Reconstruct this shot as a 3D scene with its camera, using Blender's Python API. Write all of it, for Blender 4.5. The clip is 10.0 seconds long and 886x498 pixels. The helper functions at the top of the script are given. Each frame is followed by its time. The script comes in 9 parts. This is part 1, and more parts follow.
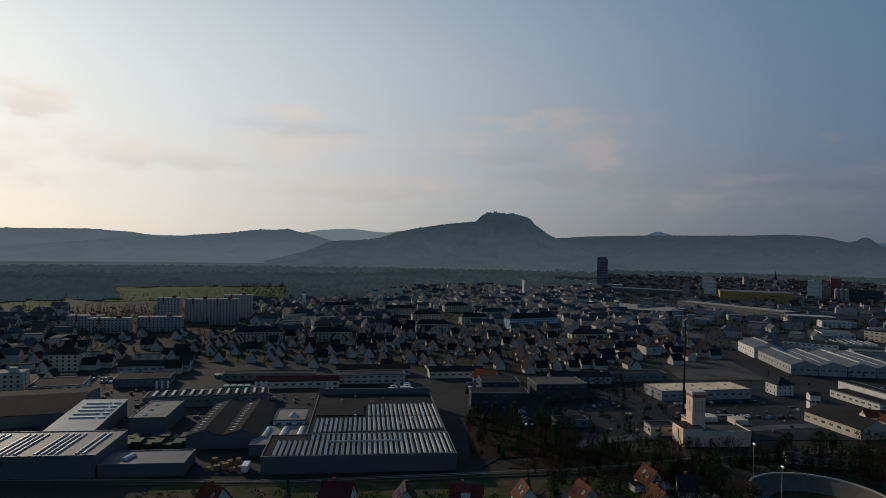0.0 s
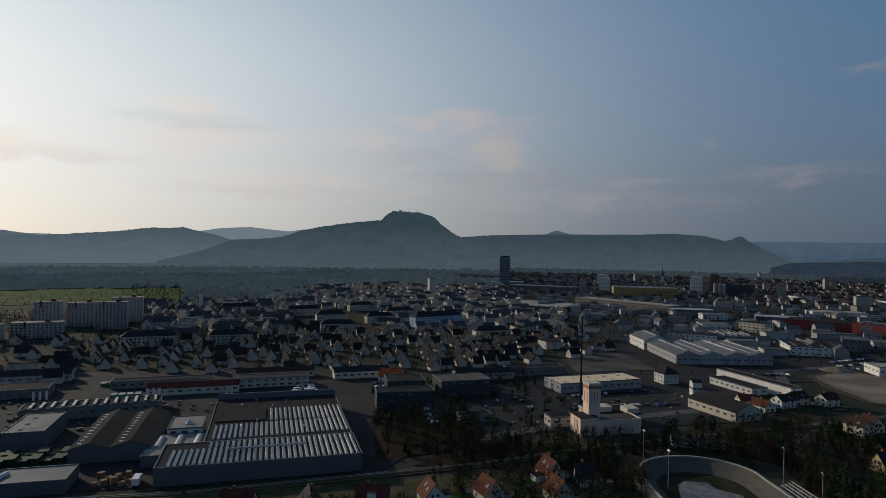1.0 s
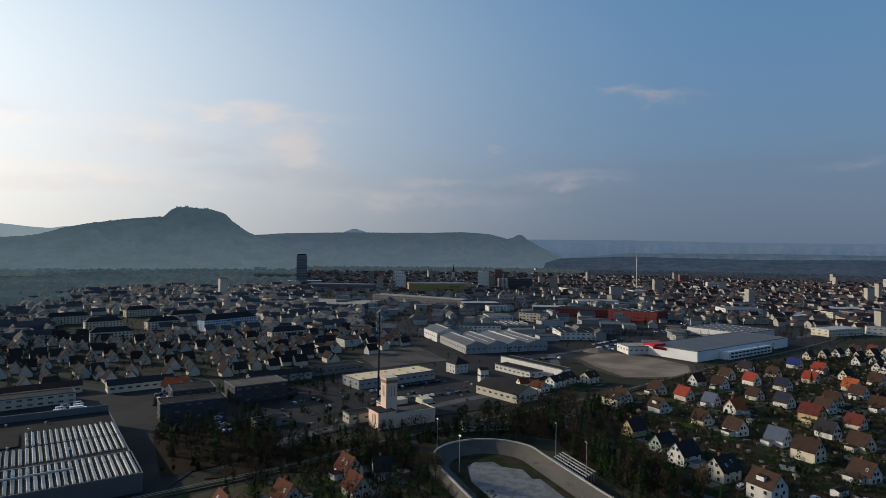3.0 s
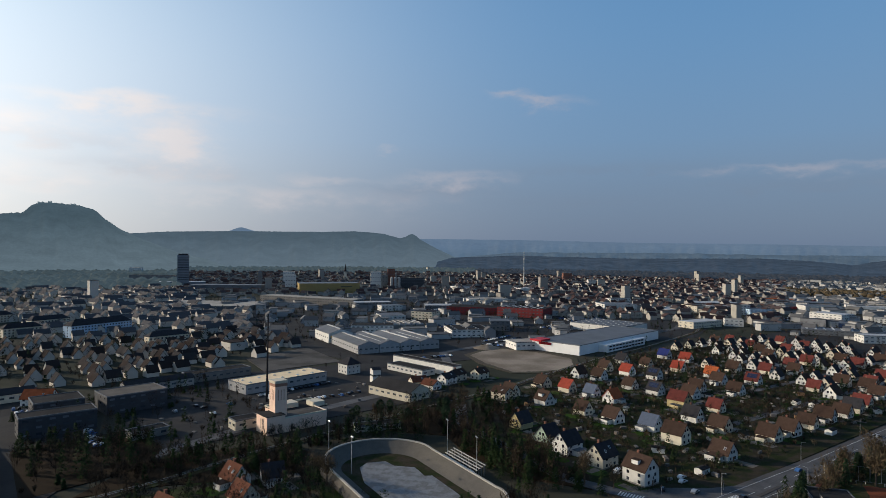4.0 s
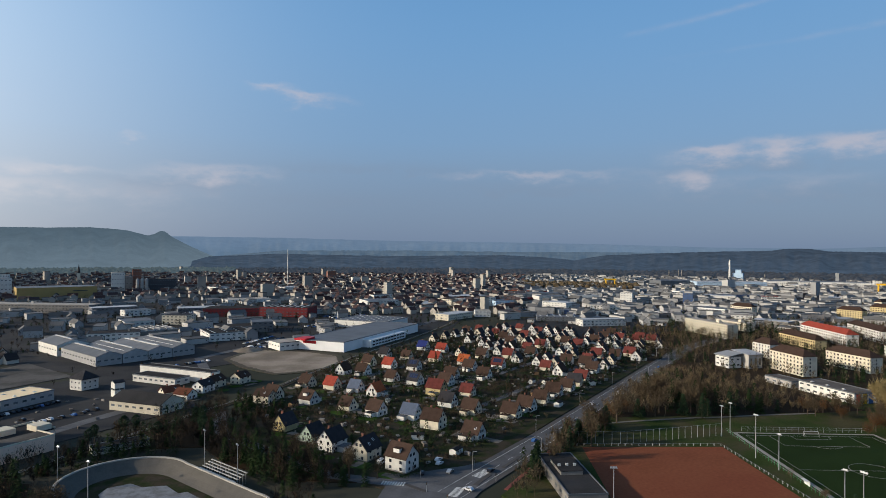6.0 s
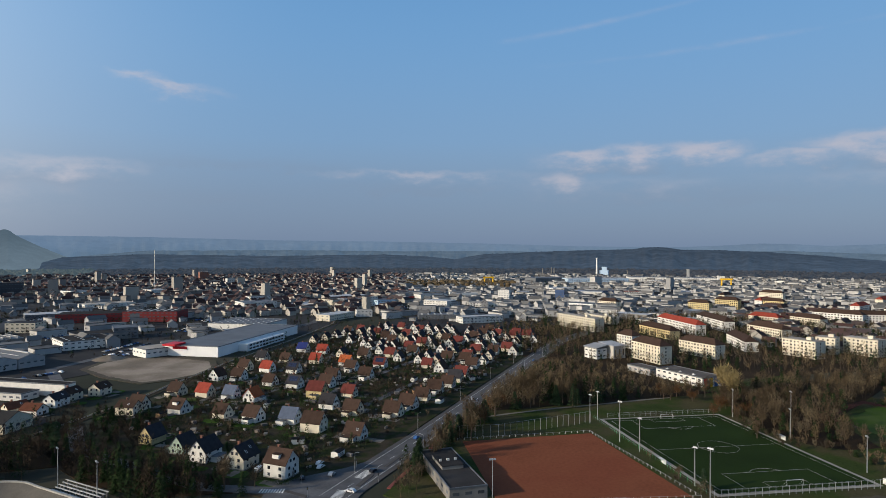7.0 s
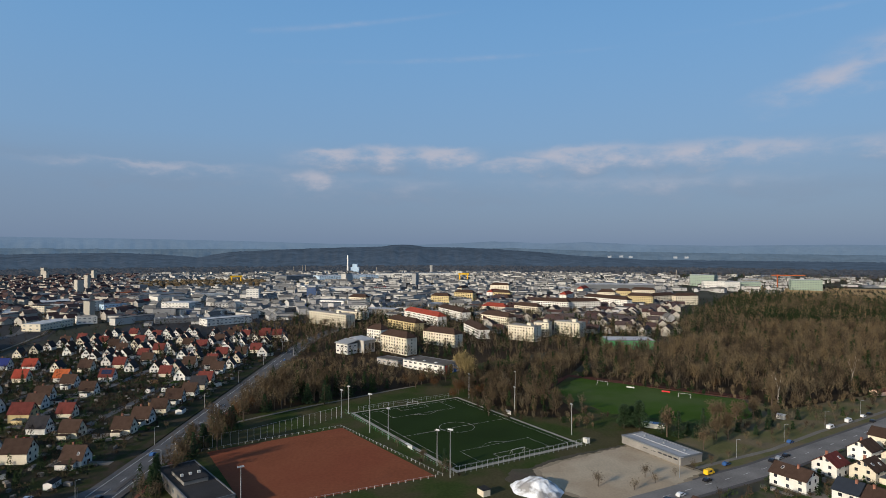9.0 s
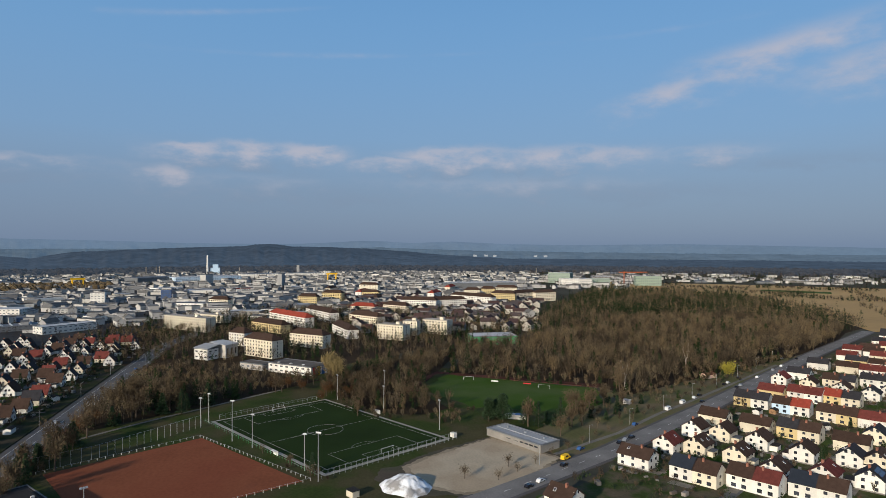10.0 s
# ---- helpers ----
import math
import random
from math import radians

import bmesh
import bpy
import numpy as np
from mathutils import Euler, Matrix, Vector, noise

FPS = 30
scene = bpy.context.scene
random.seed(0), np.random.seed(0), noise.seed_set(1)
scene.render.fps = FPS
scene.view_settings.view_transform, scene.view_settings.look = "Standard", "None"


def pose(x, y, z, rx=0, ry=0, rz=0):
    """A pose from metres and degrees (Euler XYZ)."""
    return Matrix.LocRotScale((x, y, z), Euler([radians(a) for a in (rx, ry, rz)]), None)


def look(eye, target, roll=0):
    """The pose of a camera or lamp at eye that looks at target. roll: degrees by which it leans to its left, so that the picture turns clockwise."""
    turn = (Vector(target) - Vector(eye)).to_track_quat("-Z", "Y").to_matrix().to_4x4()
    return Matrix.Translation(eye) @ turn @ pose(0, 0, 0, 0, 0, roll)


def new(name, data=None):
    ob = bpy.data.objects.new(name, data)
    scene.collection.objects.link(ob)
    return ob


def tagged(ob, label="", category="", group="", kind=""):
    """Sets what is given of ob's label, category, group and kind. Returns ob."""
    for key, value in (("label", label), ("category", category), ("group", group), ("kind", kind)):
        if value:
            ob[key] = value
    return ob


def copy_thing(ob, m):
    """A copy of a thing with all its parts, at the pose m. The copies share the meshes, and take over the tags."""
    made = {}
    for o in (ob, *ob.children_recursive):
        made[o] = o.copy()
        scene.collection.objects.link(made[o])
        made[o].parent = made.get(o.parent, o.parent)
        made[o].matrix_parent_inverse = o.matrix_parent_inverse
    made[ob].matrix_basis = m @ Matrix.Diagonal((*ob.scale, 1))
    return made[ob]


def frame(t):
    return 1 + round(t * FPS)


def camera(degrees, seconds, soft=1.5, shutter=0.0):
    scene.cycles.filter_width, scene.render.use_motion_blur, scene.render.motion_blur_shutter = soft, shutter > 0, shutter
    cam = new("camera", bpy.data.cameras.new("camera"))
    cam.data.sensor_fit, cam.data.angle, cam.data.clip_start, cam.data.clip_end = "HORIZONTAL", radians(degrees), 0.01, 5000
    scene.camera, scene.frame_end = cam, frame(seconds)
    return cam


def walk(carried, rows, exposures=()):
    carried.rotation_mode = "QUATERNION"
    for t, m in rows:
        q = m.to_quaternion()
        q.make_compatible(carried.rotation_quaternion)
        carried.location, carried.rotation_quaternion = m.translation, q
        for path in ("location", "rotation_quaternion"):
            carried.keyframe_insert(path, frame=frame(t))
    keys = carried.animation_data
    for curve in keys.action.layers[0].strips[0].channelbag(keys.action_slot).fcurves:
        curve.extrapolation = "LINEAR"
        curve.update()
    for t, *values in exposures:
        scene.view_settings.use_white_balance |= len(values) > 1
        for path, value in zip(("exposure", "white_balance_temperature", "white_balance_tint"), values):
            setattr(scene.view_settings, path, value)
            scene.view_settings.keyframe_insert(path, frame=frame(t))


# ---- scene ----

# ---- camera and walk: a drone that hovers and turns to its right ----
EYE = 94.0
cam = camera(70.95, 10.0, soft=0.65)
# seconds, yaw, pitch, roll
TURN = [(0.0, 0.00, -0.05, -1.05), (0.5, -4.19, -0.03, -0.99), (1.0, -8.69, -0.01, -0.92), (1.5, -13.37, 0.02, -0.85),
        (2.0, -17.87, 0.05, -0.88), (2.5, -22.48, 0.04, -0.71), (4.0, -37.07, 0.09, -0.58), (4.5, -42.37, 0.07, -0.52),
        (5.0, -47.73, 0.11, -0.50), (5.5, -53.10, 0.10, -0.46), (7.0, -69.39, 0.08, -0.21), (7.5, -74.80, 0.06, -0.10),
        (8.0, -80.40, -0.01, -0.11), (8.5, -86.20, -0.06, -0.12), (9.0, -92.00, -0.09, -0.12), (9.5, -97.69, -0.11, -0.10),
        (10.0, -104.04, -0.12, -0.06)]
walk(cam, [(t, pose(0, 0, EYE, 90 + p, r, y)) for t, y, p, r in TURN],
     exposures=[(0.0, -1.2), (1.5, -0.92), (2.5, -0.62), (4.5, -0.08), (7.5, 0.09), (10.0, 0.04)])

# ---- world and sun ----
SUN_YAW, SUN_UP = 42.0, 17.0            # degrees to the left of +y, degrees above the horizon
sun_dir = Vector((-math.sin(radians(SUN_YAW)) * math.cos(radians(SUN_UP)),
                  math.cos(radians(SUN_YAW)) * math.cos(radians(SUN_UP)), math.sin(radians(SUN_UP))))
sun = new("sun", bpy.data.lights.new("sun", "SUN"))
sun.data.energy, sun.data.angle, sun.data.color = 5.0, radians(0.8), (1.0, 0.86, 0.68)
sun.matrix_world = look(sun_dir * 200, (0, 0, 0))


CLOUDS = ((-80.5, 8.5, 3.5, 0.9, 1.0, 0.0), (-85, 8.7, 4, 0.9, 1.0, 0.0), (-91.5, 8.7, 4.5, 0.9, 1.0, 0.02), (-100, 7.9, 4.5, 1.0, 0.85, -0.05), (-107, 8.6, 6, 1.2, 1.0, 0.0), (-116, 8.5, 7, 1.2, 0.9, 0.0),
          (-127, 8.2, 6, 0.9, 0.55, 0.0), (-77.8, 6.5, 2.0, 1.1, 0.7, 0.0), (-86, 5.9, 12, 1.2, 0.3, 0.0), (-108, 6.0, 14, 1.4, 0.35, 0.0), (-66, 7.0, 8, 0.6, 0.55, 0.0),
          (-124, 13.6, 5, 1.4, 0.7, -0.25), (-131, 16.0, 7, 2.0, 0.72, -0.2), (-140, 14.5, 8, 2.2, 0.7, -0.1), (-47, 13.6, 4.2, 0.8, 0.8, 0.12), (-44, 14.2, 2.2, 0.7, 0.7, 0.0), (-31.5, 9.3, 1.4, 0.4, 0.5, 0.0),
          (-37, 6.8, 5, 0.9, 0.6, -0.05), (-26, 6.4, 6, 0.7, 0.45, 0.0), (-9, 11.6, 8, 1.3, 0.9, 0.0), (-10, 12.2, 3.5, 1.1, 1.0, -0.05), (-13.5, 9.6, 4, 3.2, 0.95, 0.0), (-2, 9.8, 8, 2.4, 0.6, 0.0),
          (14, 12.0, 4, 1.0, 0.85, 0.0), (12, 9.4, 9, 2.2, 0.7, 0.0), (33, 11.4, 5, 1.5, 1.0, 0.03), (27, 8.2, 11, 1.8, 0.7, 0.0), (5, 6.0, 20, 2.0, 0.6, 0.0), (40, 6.0, 16, 2.4, 0.7, 0.0), (-20, 5.0, 16, 1.4, 0.45, 0.0),
          (70, 9, 20, 4, 0.6, 0.0), (-165, 9, 16, 2.5, 0.6, 0.0))


# grey undersides: bearing, height, half width, half height, thickness
SHADES = ((33, 10.3, 4.5, 0.7, 1.0), (14, 10.6, 7, 0.8, 0.8), (24, 7.0, 9, 0.8, 0.8), (-4, 8.4, 9, 0.9, 0.8), (-12, 6.6, 8, 0.9, 0.9), (6, 5.0, 14, 0.7, 0.7), (-34, 5.4, 10, 0.8, 0.8), (-52, 7.4, 14, 0.8, 0.7), (-48, 4.4, 14, 0.9, 0.7),
          (-66, 5.6, 9, 0.8, 0.8), (-84, 7.2, 9, 0.8, 0.9), (-90, 4.6, 16, 1.2, 0.9), (-108, 6.9, 11, 0.8, 0.9), (-118, 4.8, 16, 1.2, 0.9), (-134, 7.0, 10, 0.9, 0.8))


def make_world():
    w = bpy.data.worlds.new("hazy_sky")
    scene.world = w
    w.use_nodes = True
    n, l = w.node_tree.nodes, w.node_tree.links
    n.clear()
    out, bg = n.new("ShaderNodeOutputWorld"), n.new("ShaderNodeBackground")
    sky = n.new("ShaderNodeTexSky")
    sky.sky_type, sky.sun_disc = "NISHITA", False
    sky.sun_elevation, sky.sun_rotation = radians(SUN_UP), radians(-SUN_YAW)
    sky.altitude, sky.air_density, sky.dust_density, sky.ozone_density = 500, 1.0, 2.0, 2.0
    tc = n.new("ShaderNodeTexCoord")
    sep = n.new("ShaderNodeSeparateXYZ")
    l.new(tc.outputs["Generated"], sep.inputs[0])
    # a layer of haze: grey and low away from the sun, white and glowing towards it
    def ramp(stops):
        r = n.new("ShaderNodeValToRGB")
        r.color_ramp.interpolation = "B_SPLINE"
        while len(r.color_ramp.elements) < len(stops):
            r.color_ramp.elements.new(0.5)
        for e, (p, c) in zip(r.color_ramp.elements, stops):
            e.position, e.color = p, (*[q / 24 for q in c], 1)
        l.new(up.outputs[0], r.inputs[0])
        return r

    up = n.new("ShaderNodeMapRange")
    up.inputs["From Min"].default_value, up.inputs["From Max"].default_value = -0.05, 0.95
    l.new(sep.outputs["Z"], up.inputs["Value"])
    away = ramp([(0.0, (1.5, 2.2, 3.5)), (0.08, (1.7, 2.45, 3.85)), (0.15, (1.95, 2.85, 4.3)), (0.22, (2.05, 3.5, 5.5)), (0.40, (1.5, 3.6, 6.6)), (0.55, (1.1, 2.7, 5.4)), (1.0, (0.5, 1.3, 3.0))])
    near = ramp([(0.0, (16.0, 15.4, 14.2)), (0.07, (19.6, 18.8, 17.2)), (0.20, (20.2, 20.2, 19.8)), (0.40, (16.4, 18.4, 19)), (0.7, (3.6, 5.6, 8.2)), (1.0, (1.5, 2.6, 4.4))])
    dot = n.new("ShaderNodeVectorMath")
    dot.operation = "DOT_PRODUCT"
    dot.inputs[1].default_value = sun_dir
    l.new(tc.outputs["Generated"], dot.inputs[0])
    part0 = n.new("ShaderNodeMapRange")
    part0.inputs["From Min"].default_value, part0.inputs["From Max"].default_value = -0.2, 1.0
    l.new(dot.outputs["Value"], part0.inputs["Value"])
    glow = n.new("ShaderNodeMath")
    glow.operation = "POWER"
    glow.inputs[1].default_value = 2.9
    l.new(part0.outputs[0], glow.inputs[0])
    hazecol = n.new("ShaderNodeMix")
    hazecol.data_type = "RGBA"
    l.new(away.outputs[0], hazecol.inputs["A"])
    l.new(near.outputs[0], hazecol.inputs["B"])
    l.new(glow.outputs[0], hazecol.inputs["Factor"])
    scale = n.new("ShaderNodeVectorMath")
    scale.operation = "SCALE"
    scale.inputs["Scale"].default_value = 24
    l.new(hazecol.outputs["Result"], scale.inputs[0])
    hz = n.new("ShaderNodeMix")
    hz.data_type = "RGBA"
    hz.inputs["Factor"].default_value = 0.85
    l.new(sky.outputs[0], hz.inputs["A"])
    l.new(scale.outputs[0], hz.inputs["B"])
    # thin clouds: bearing to the left of +y, height, half width, half height in degrees, thickness
    def math_node(op, a, b=None, c=None):
        m = n.new("ShaderNodeMath")
        m.operation = op
        for k, q in enumerate((a, b, c)):
            if q is None:
                continue
            if isinstance(q, (int, float)):
                m.inputs[k].default_value = q
            else:
                l.new(q, m.inputs[k])
        return m.outputs[0]

    bearing = math_node("MULTIPLY", math_node("ARCTAN2", math_node("MULTIPLY", sep.outputs["X"], -1.0), sep.outputs["Y"]), 57.2958)
    height = math_node("MULTIPLY", math_node("ARCSINE", sep.outputs["Z"]), 57.2958)
    mp = n.new("ShaderNodeMapping")
    mp.inputs["Scale"].default_value = (1.0, 1.0, 2.4)
    l.new(tc.outputs["Generated"], mp.inputs[0])
    nz, nz2 = n.new("ShaderNodeTexNoise"), n.new("ShaderNodeTexNoise")
    for k, sc_, d in ((nz, 15.0, 12), (nz2, 3.6, 10)):
        k.inputs["Scale"].default_value, k.inputs["Detail"].default_value, k.inputs["Roughness"].default_value = sc_, d, 0.58
        l.new(mp.outputs[0], k.inputs["Vector"])
    # drift of the outlines, so that no cloud keeps the shape of its patch
    ragged_az = math_node("MULTIPLY_ADD", math_node("SUBTRACT", nz2.outputs[0], 0.5), 15.0, bearing)
    ragged_el = math_node("MULTIPLY_ADD", math_node("SUBTRACT", nz.outputs[0], 0.5), 2.6, height)
    total = None
    # bearing, height, half width, half height, thickness, fall of the line towards the right
    for az, el, wa, we, k, tilt in CLOUDS:
        away_az = math_node("SUBTRACT", ragged_az, float(az))
        du = math_node("DIVIDE", away_az, float(wa))
        dv = math_node("DIVIDE", math_node("SUBTRACT", math_node("MULTIPLY_ADD", away_az, float(-tilt), ragged_el), float(el)), float(we))
        # sharp sunlit heads, long soft undersides
        dv = math_node("MAXIMUM", math_node("MULTIPLY", dv, 1.9), math_node("MULTIPLY", dv, -0.8))
        r2 = math_node("ADD", math_node("MULTIPLY", du, du), math_node("MULTIPLY", dv, dv))
        m = math_node("MULTIPLY", math_node("EXPONENT", math_node("MULTIPLY", r2, -1.0)), float(k))
        total = m if total is None else math_node("MAXIMUM", total, m)
    # thin vapour trails
    for a0, e0, slope, reach, k in ((-95, 16.9, -0.036, 14.0, 0.30), (-84, 19.6, -0.125, 11.0, 0.30), (-122, 18.2, -0.03, 12.0, 0.2)):
        d = math_node("SUBTRACT", height, math_node("MULTIPLY_ADD", math_node("SUBTRACT", bearing, float(a0)), slope, float(e0)))
        d = math_node("DIVIDE", d, 0.3)
        along = math_node("DIVIDE", math_node("SUBTRACT", bearing, float(a0)), reach)
        m = math_node("MULTIPLY", math_node("EXPONENT", math_node("MULTIPLY", math_node("ADD", math_node("MULTIPLY", d, d), math_node("MULTIPLY", along, along)), -1.0)), k)
        total = math_node("MAXIMUM", total, m)
    veil = math_node("MULTIPLY", math_node("SUBTRACT", nz2.outputs[0], 0.46), 0.55)
    total = math_node("ADD", total, math_node("MAXIMUM", veil, 0.0))
    cl = n.new("ShaderNodeMapRange")
    cl.interpolation_type = "SMOOTHSTEP"
    cl.inputs["From Min"].default_value, cl.inputs["From Max"].default_value = 0.08, 1.15
    cl.inputs["To Max"].default_value = 0.74
    l.new(math_node("MULTIPLY", total, math_node("MULTIPLY_ADD", nz.outputs[0], 2.7, -0.38)), cl.inputs["Value"])
    cc = n.new("ShaderNodeMix")
    cc.data_type = "RGBA"
    cc.inputs["A"].default_value = (4.9, 4.75, 5.35, 1)
    cc.inputs["B"].default_value = (19.5, 17.4, 15.4, 1)
    l.new(glow.outputs[0], cc.inputs["Factor"])
    under = None
    for az, el, wa, we, k in SHADES:
        du = math_node("DIVIDE", math_node("SUBTRACT", ragged_az, float(az)), float(wa))
        dv = math_node("DIVIDE", math_node("SUBTRACT", ragged_el, float(el)), float(we))
        m = math_node("MULTIPLY", math_node("EXPONENT", math_node("MULTIPLY", math_node("ADD", math_node("MULTIPLY", du, du), math_node("MULTIPLY", dv, dv)), -1.0)), float(k))
        under = m if under is None else math_node("MAXIMUM", under, m)
    us = n.new("ShaderNodeMapRange")
    us.interpolation_type = "SMOOTHSTEP"
    us.inputs["From Min"].default_value, us.inputs["From Max"].default_value, us.inputs["To Max"].default_value = 0.1, 1.1, 0.34
    l.new(math_node("MULTIPLY", under, math_node("MULTIPLY_ADD", nz.outputs[0], 2.4, -0.3)), us.inputs["Value"])
    ucol, um = n.new("ShaderNodeMix"), n.new("ShaderNodeMix")
    ucol.data_type = um.data_type = "RGBA"
    ucol.inputs["A"].default_value, ucol.inputs["B"].default_value = (2.1, 2.75, 3.8, 1), (11.5, 11.0, 11.0, 1)
    l.new(glow.outputs[0], ucol.inputs["Factor"])
    l.new(us.outputs[0], um.inputs["Factor"])
    l.new(hz.outputs["Result"], um.inputs["A"])
    l.new(ucol.outputs["Result"], um.inputs["B"])
    cm = n.new("ShaderNodeMix")
    cm.data_type = "RGBA"
    l.new(cl.outputs[0], cm.inputs["Factor"])
    l.new(um.outputs["Result"], cm.inputs["A"])
    l.new(cc.outputs["Result"], cm.inputs["B"])
    l.new(cm.outputs["Result"], bg.inputs["Color"])
    bg.inputs["Strength"].default_value = 0.1
    l.new(bg.outputs[0], out.inputs[0])


make_world()


# ---- materials ----
def surf(name, col, rough=0.85, var=0.3, scale=0.4, fine=3.0, bump=0.15, rnd=0.12, metal=0.0, island=False, spec=0.15, col2=None):
    """A worn surface: two scales of stain and grain, and a small shift from piece to piece."""
    m = bpy.data.materials.new(name)
    m.use_nodes = True
    n, l = m.node_tree.nodes, m.node_tree.links
    b = n["Principled BSDF"]
    b.inputs["Roughness"].default_value, b.inputs["Metallic"].default_value = rough, metal
    b.inputs["Specular IOR Level"].default_value = spec
    tc = n.new("ShaderNodeTexCoord")
    big, small = n.new("ShaderNodeTexNoise"), n.new("ShaderNodeTexNoise")
    for t, s, d in ((big, scale, 4), (small, fine, 3)):
        t.inputs["Scale"].default_value, t.inputs["Detail"].default_value = s, d
        l.new(tc.outputs["Object"], t.inputs["Vector"])
    mul = n.new("ShaderNodeMath")
    mul.operation = "MULTIPLY_ADD"
    mul.inputs[1].default_value = 0.45
    l.new(small.outputs[0], mul.inputs[0])
    l.new(big.outputs[0], mul.inputs[2])
    val = n.new("ShaderNodeMapRange")
    val.inputs["From Min"].default_value, val.inputs["From Max"].default_value = 0.4, 1.05
    val.inputs["To Min"].default_value, val.inputs["To Max"].default_value = 1 - var, 1 + var
    l.new(mul.outputs[0], val.inputs["Value"])
    src = n.new("ShaderNodeNewGeometry").outputs["Random Per Island"] if island else n.new("ShaderNodeObjectInfo").outputs["Random"]
    rm = n.new("ShaderNodeMapRange")
    rm.inputs["To Min"].default_value, rm.inputs["To Max"].default_value = 1 - rnd, 1 + rnd
    l.new(src, rm.inputs["Value"])
    tot = n.new("ShaderNodeMath")
    tot.operation = "MULTIPLY"
    l.new(val.outputs[0], tot.inputs[0])
    l.new(rm.outputs[0], tot.inputs[1])
    if col2:
        mix = n.new("ShaderNodeMix")
        mix.data_type = "RGBA"
        mix.inputs["A"].default_value, mix.inputs["B"].default_value = (*col, 1), (*col2, 1)
        if island:
            l.new(src, mix.inputs["Factor"])
        else:
            st = n.new("ShaderNodeMapRange")
            st.inputs["From Min"].default_value, st.inputs["From Max"].default_value = 0.42, 0.58
            l.new(big.outputs[0], st.inputs["Value"])
            l.new(st.outputs[0], mix.inputs["Factor"])
        base = mix.outputs["Result"]
    else:
        rgb = n.new("ShaderNodeRGB")
        rgb.outputs[0].default_value = (*col, 1)
        base = rgb.outputs[0]
    sc = n.new("ShaderNodeVectorMath")
    sc.operation = "SCALE"
    l.new(base, sc.inputs[0])
    l.new(tot.outputs[0], sc.inputs["Scale"])
    l.new(sc.outputs[0], b.inputs["Base Color"])
    if bump:
        bp = n.new("ShaderNodeBump")
        bp.inputs["Strength"].default_value, bp.inputs["Distance"].default_value = bump, 0.2
        l.new(small.outputs[0], bp.inputs["Height"])
        l.new(bp.outputs[0], b.inputs["Normal"])
    return m


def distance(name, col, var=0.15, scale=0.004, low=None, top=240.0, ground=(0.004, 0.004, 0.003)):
    """Woods and hills kilometres away: dull winter ground, haze painted as emission, recoloured low down."""
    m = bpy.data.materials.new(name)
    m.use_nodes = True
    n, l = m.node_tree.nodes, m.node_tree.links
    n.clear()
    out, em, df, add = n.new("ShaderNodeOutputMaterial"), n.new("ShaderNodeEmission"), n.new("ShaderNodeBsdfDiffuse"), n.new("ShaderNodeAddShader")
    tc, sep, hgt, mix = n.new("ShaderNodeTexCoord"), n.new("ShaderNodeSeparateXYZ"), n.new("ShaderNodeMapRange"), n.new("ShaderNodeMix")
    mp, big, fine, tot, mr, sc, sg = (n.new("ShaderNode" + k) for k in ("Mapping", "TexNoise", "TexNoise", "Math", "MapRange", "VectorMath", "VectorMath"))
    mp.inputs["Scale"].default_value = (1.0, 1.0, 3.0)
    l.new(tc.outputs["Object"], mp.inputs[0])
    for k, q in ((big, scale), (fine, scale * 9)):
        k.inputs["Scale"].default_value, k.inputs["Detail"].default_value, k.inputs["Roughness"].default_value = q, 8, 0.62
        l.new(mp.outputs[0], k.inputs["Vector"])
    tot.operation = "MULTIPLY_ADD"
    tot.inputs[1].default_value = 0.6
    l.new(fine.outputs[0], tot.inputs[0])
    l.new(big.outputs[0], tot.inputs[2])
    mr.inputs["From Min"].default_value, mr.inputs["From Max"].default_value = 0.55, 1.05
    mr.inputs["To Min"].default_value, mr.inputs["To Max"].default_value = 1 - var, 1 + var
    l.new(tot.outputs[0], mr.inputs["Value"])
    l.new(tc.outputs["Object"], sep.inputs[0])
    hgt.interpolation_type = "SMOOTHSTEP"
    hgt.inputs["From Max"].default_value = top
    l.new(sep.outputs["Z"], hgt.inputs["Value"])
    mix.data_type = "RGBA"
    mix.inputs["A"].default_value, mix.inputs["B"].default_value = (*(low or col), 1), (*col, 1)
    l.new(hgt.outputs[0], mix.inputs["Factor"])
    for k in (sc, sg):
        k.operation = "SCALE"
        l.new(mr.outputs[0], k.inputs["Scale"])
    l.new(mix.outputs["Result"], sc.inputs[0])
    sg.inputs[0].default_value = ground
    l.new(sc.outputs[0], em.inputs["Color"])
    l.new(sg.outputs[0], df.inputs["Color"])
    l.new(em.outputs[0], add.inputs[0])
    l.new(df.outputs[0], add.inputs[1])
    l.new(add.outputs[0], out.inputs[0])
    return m


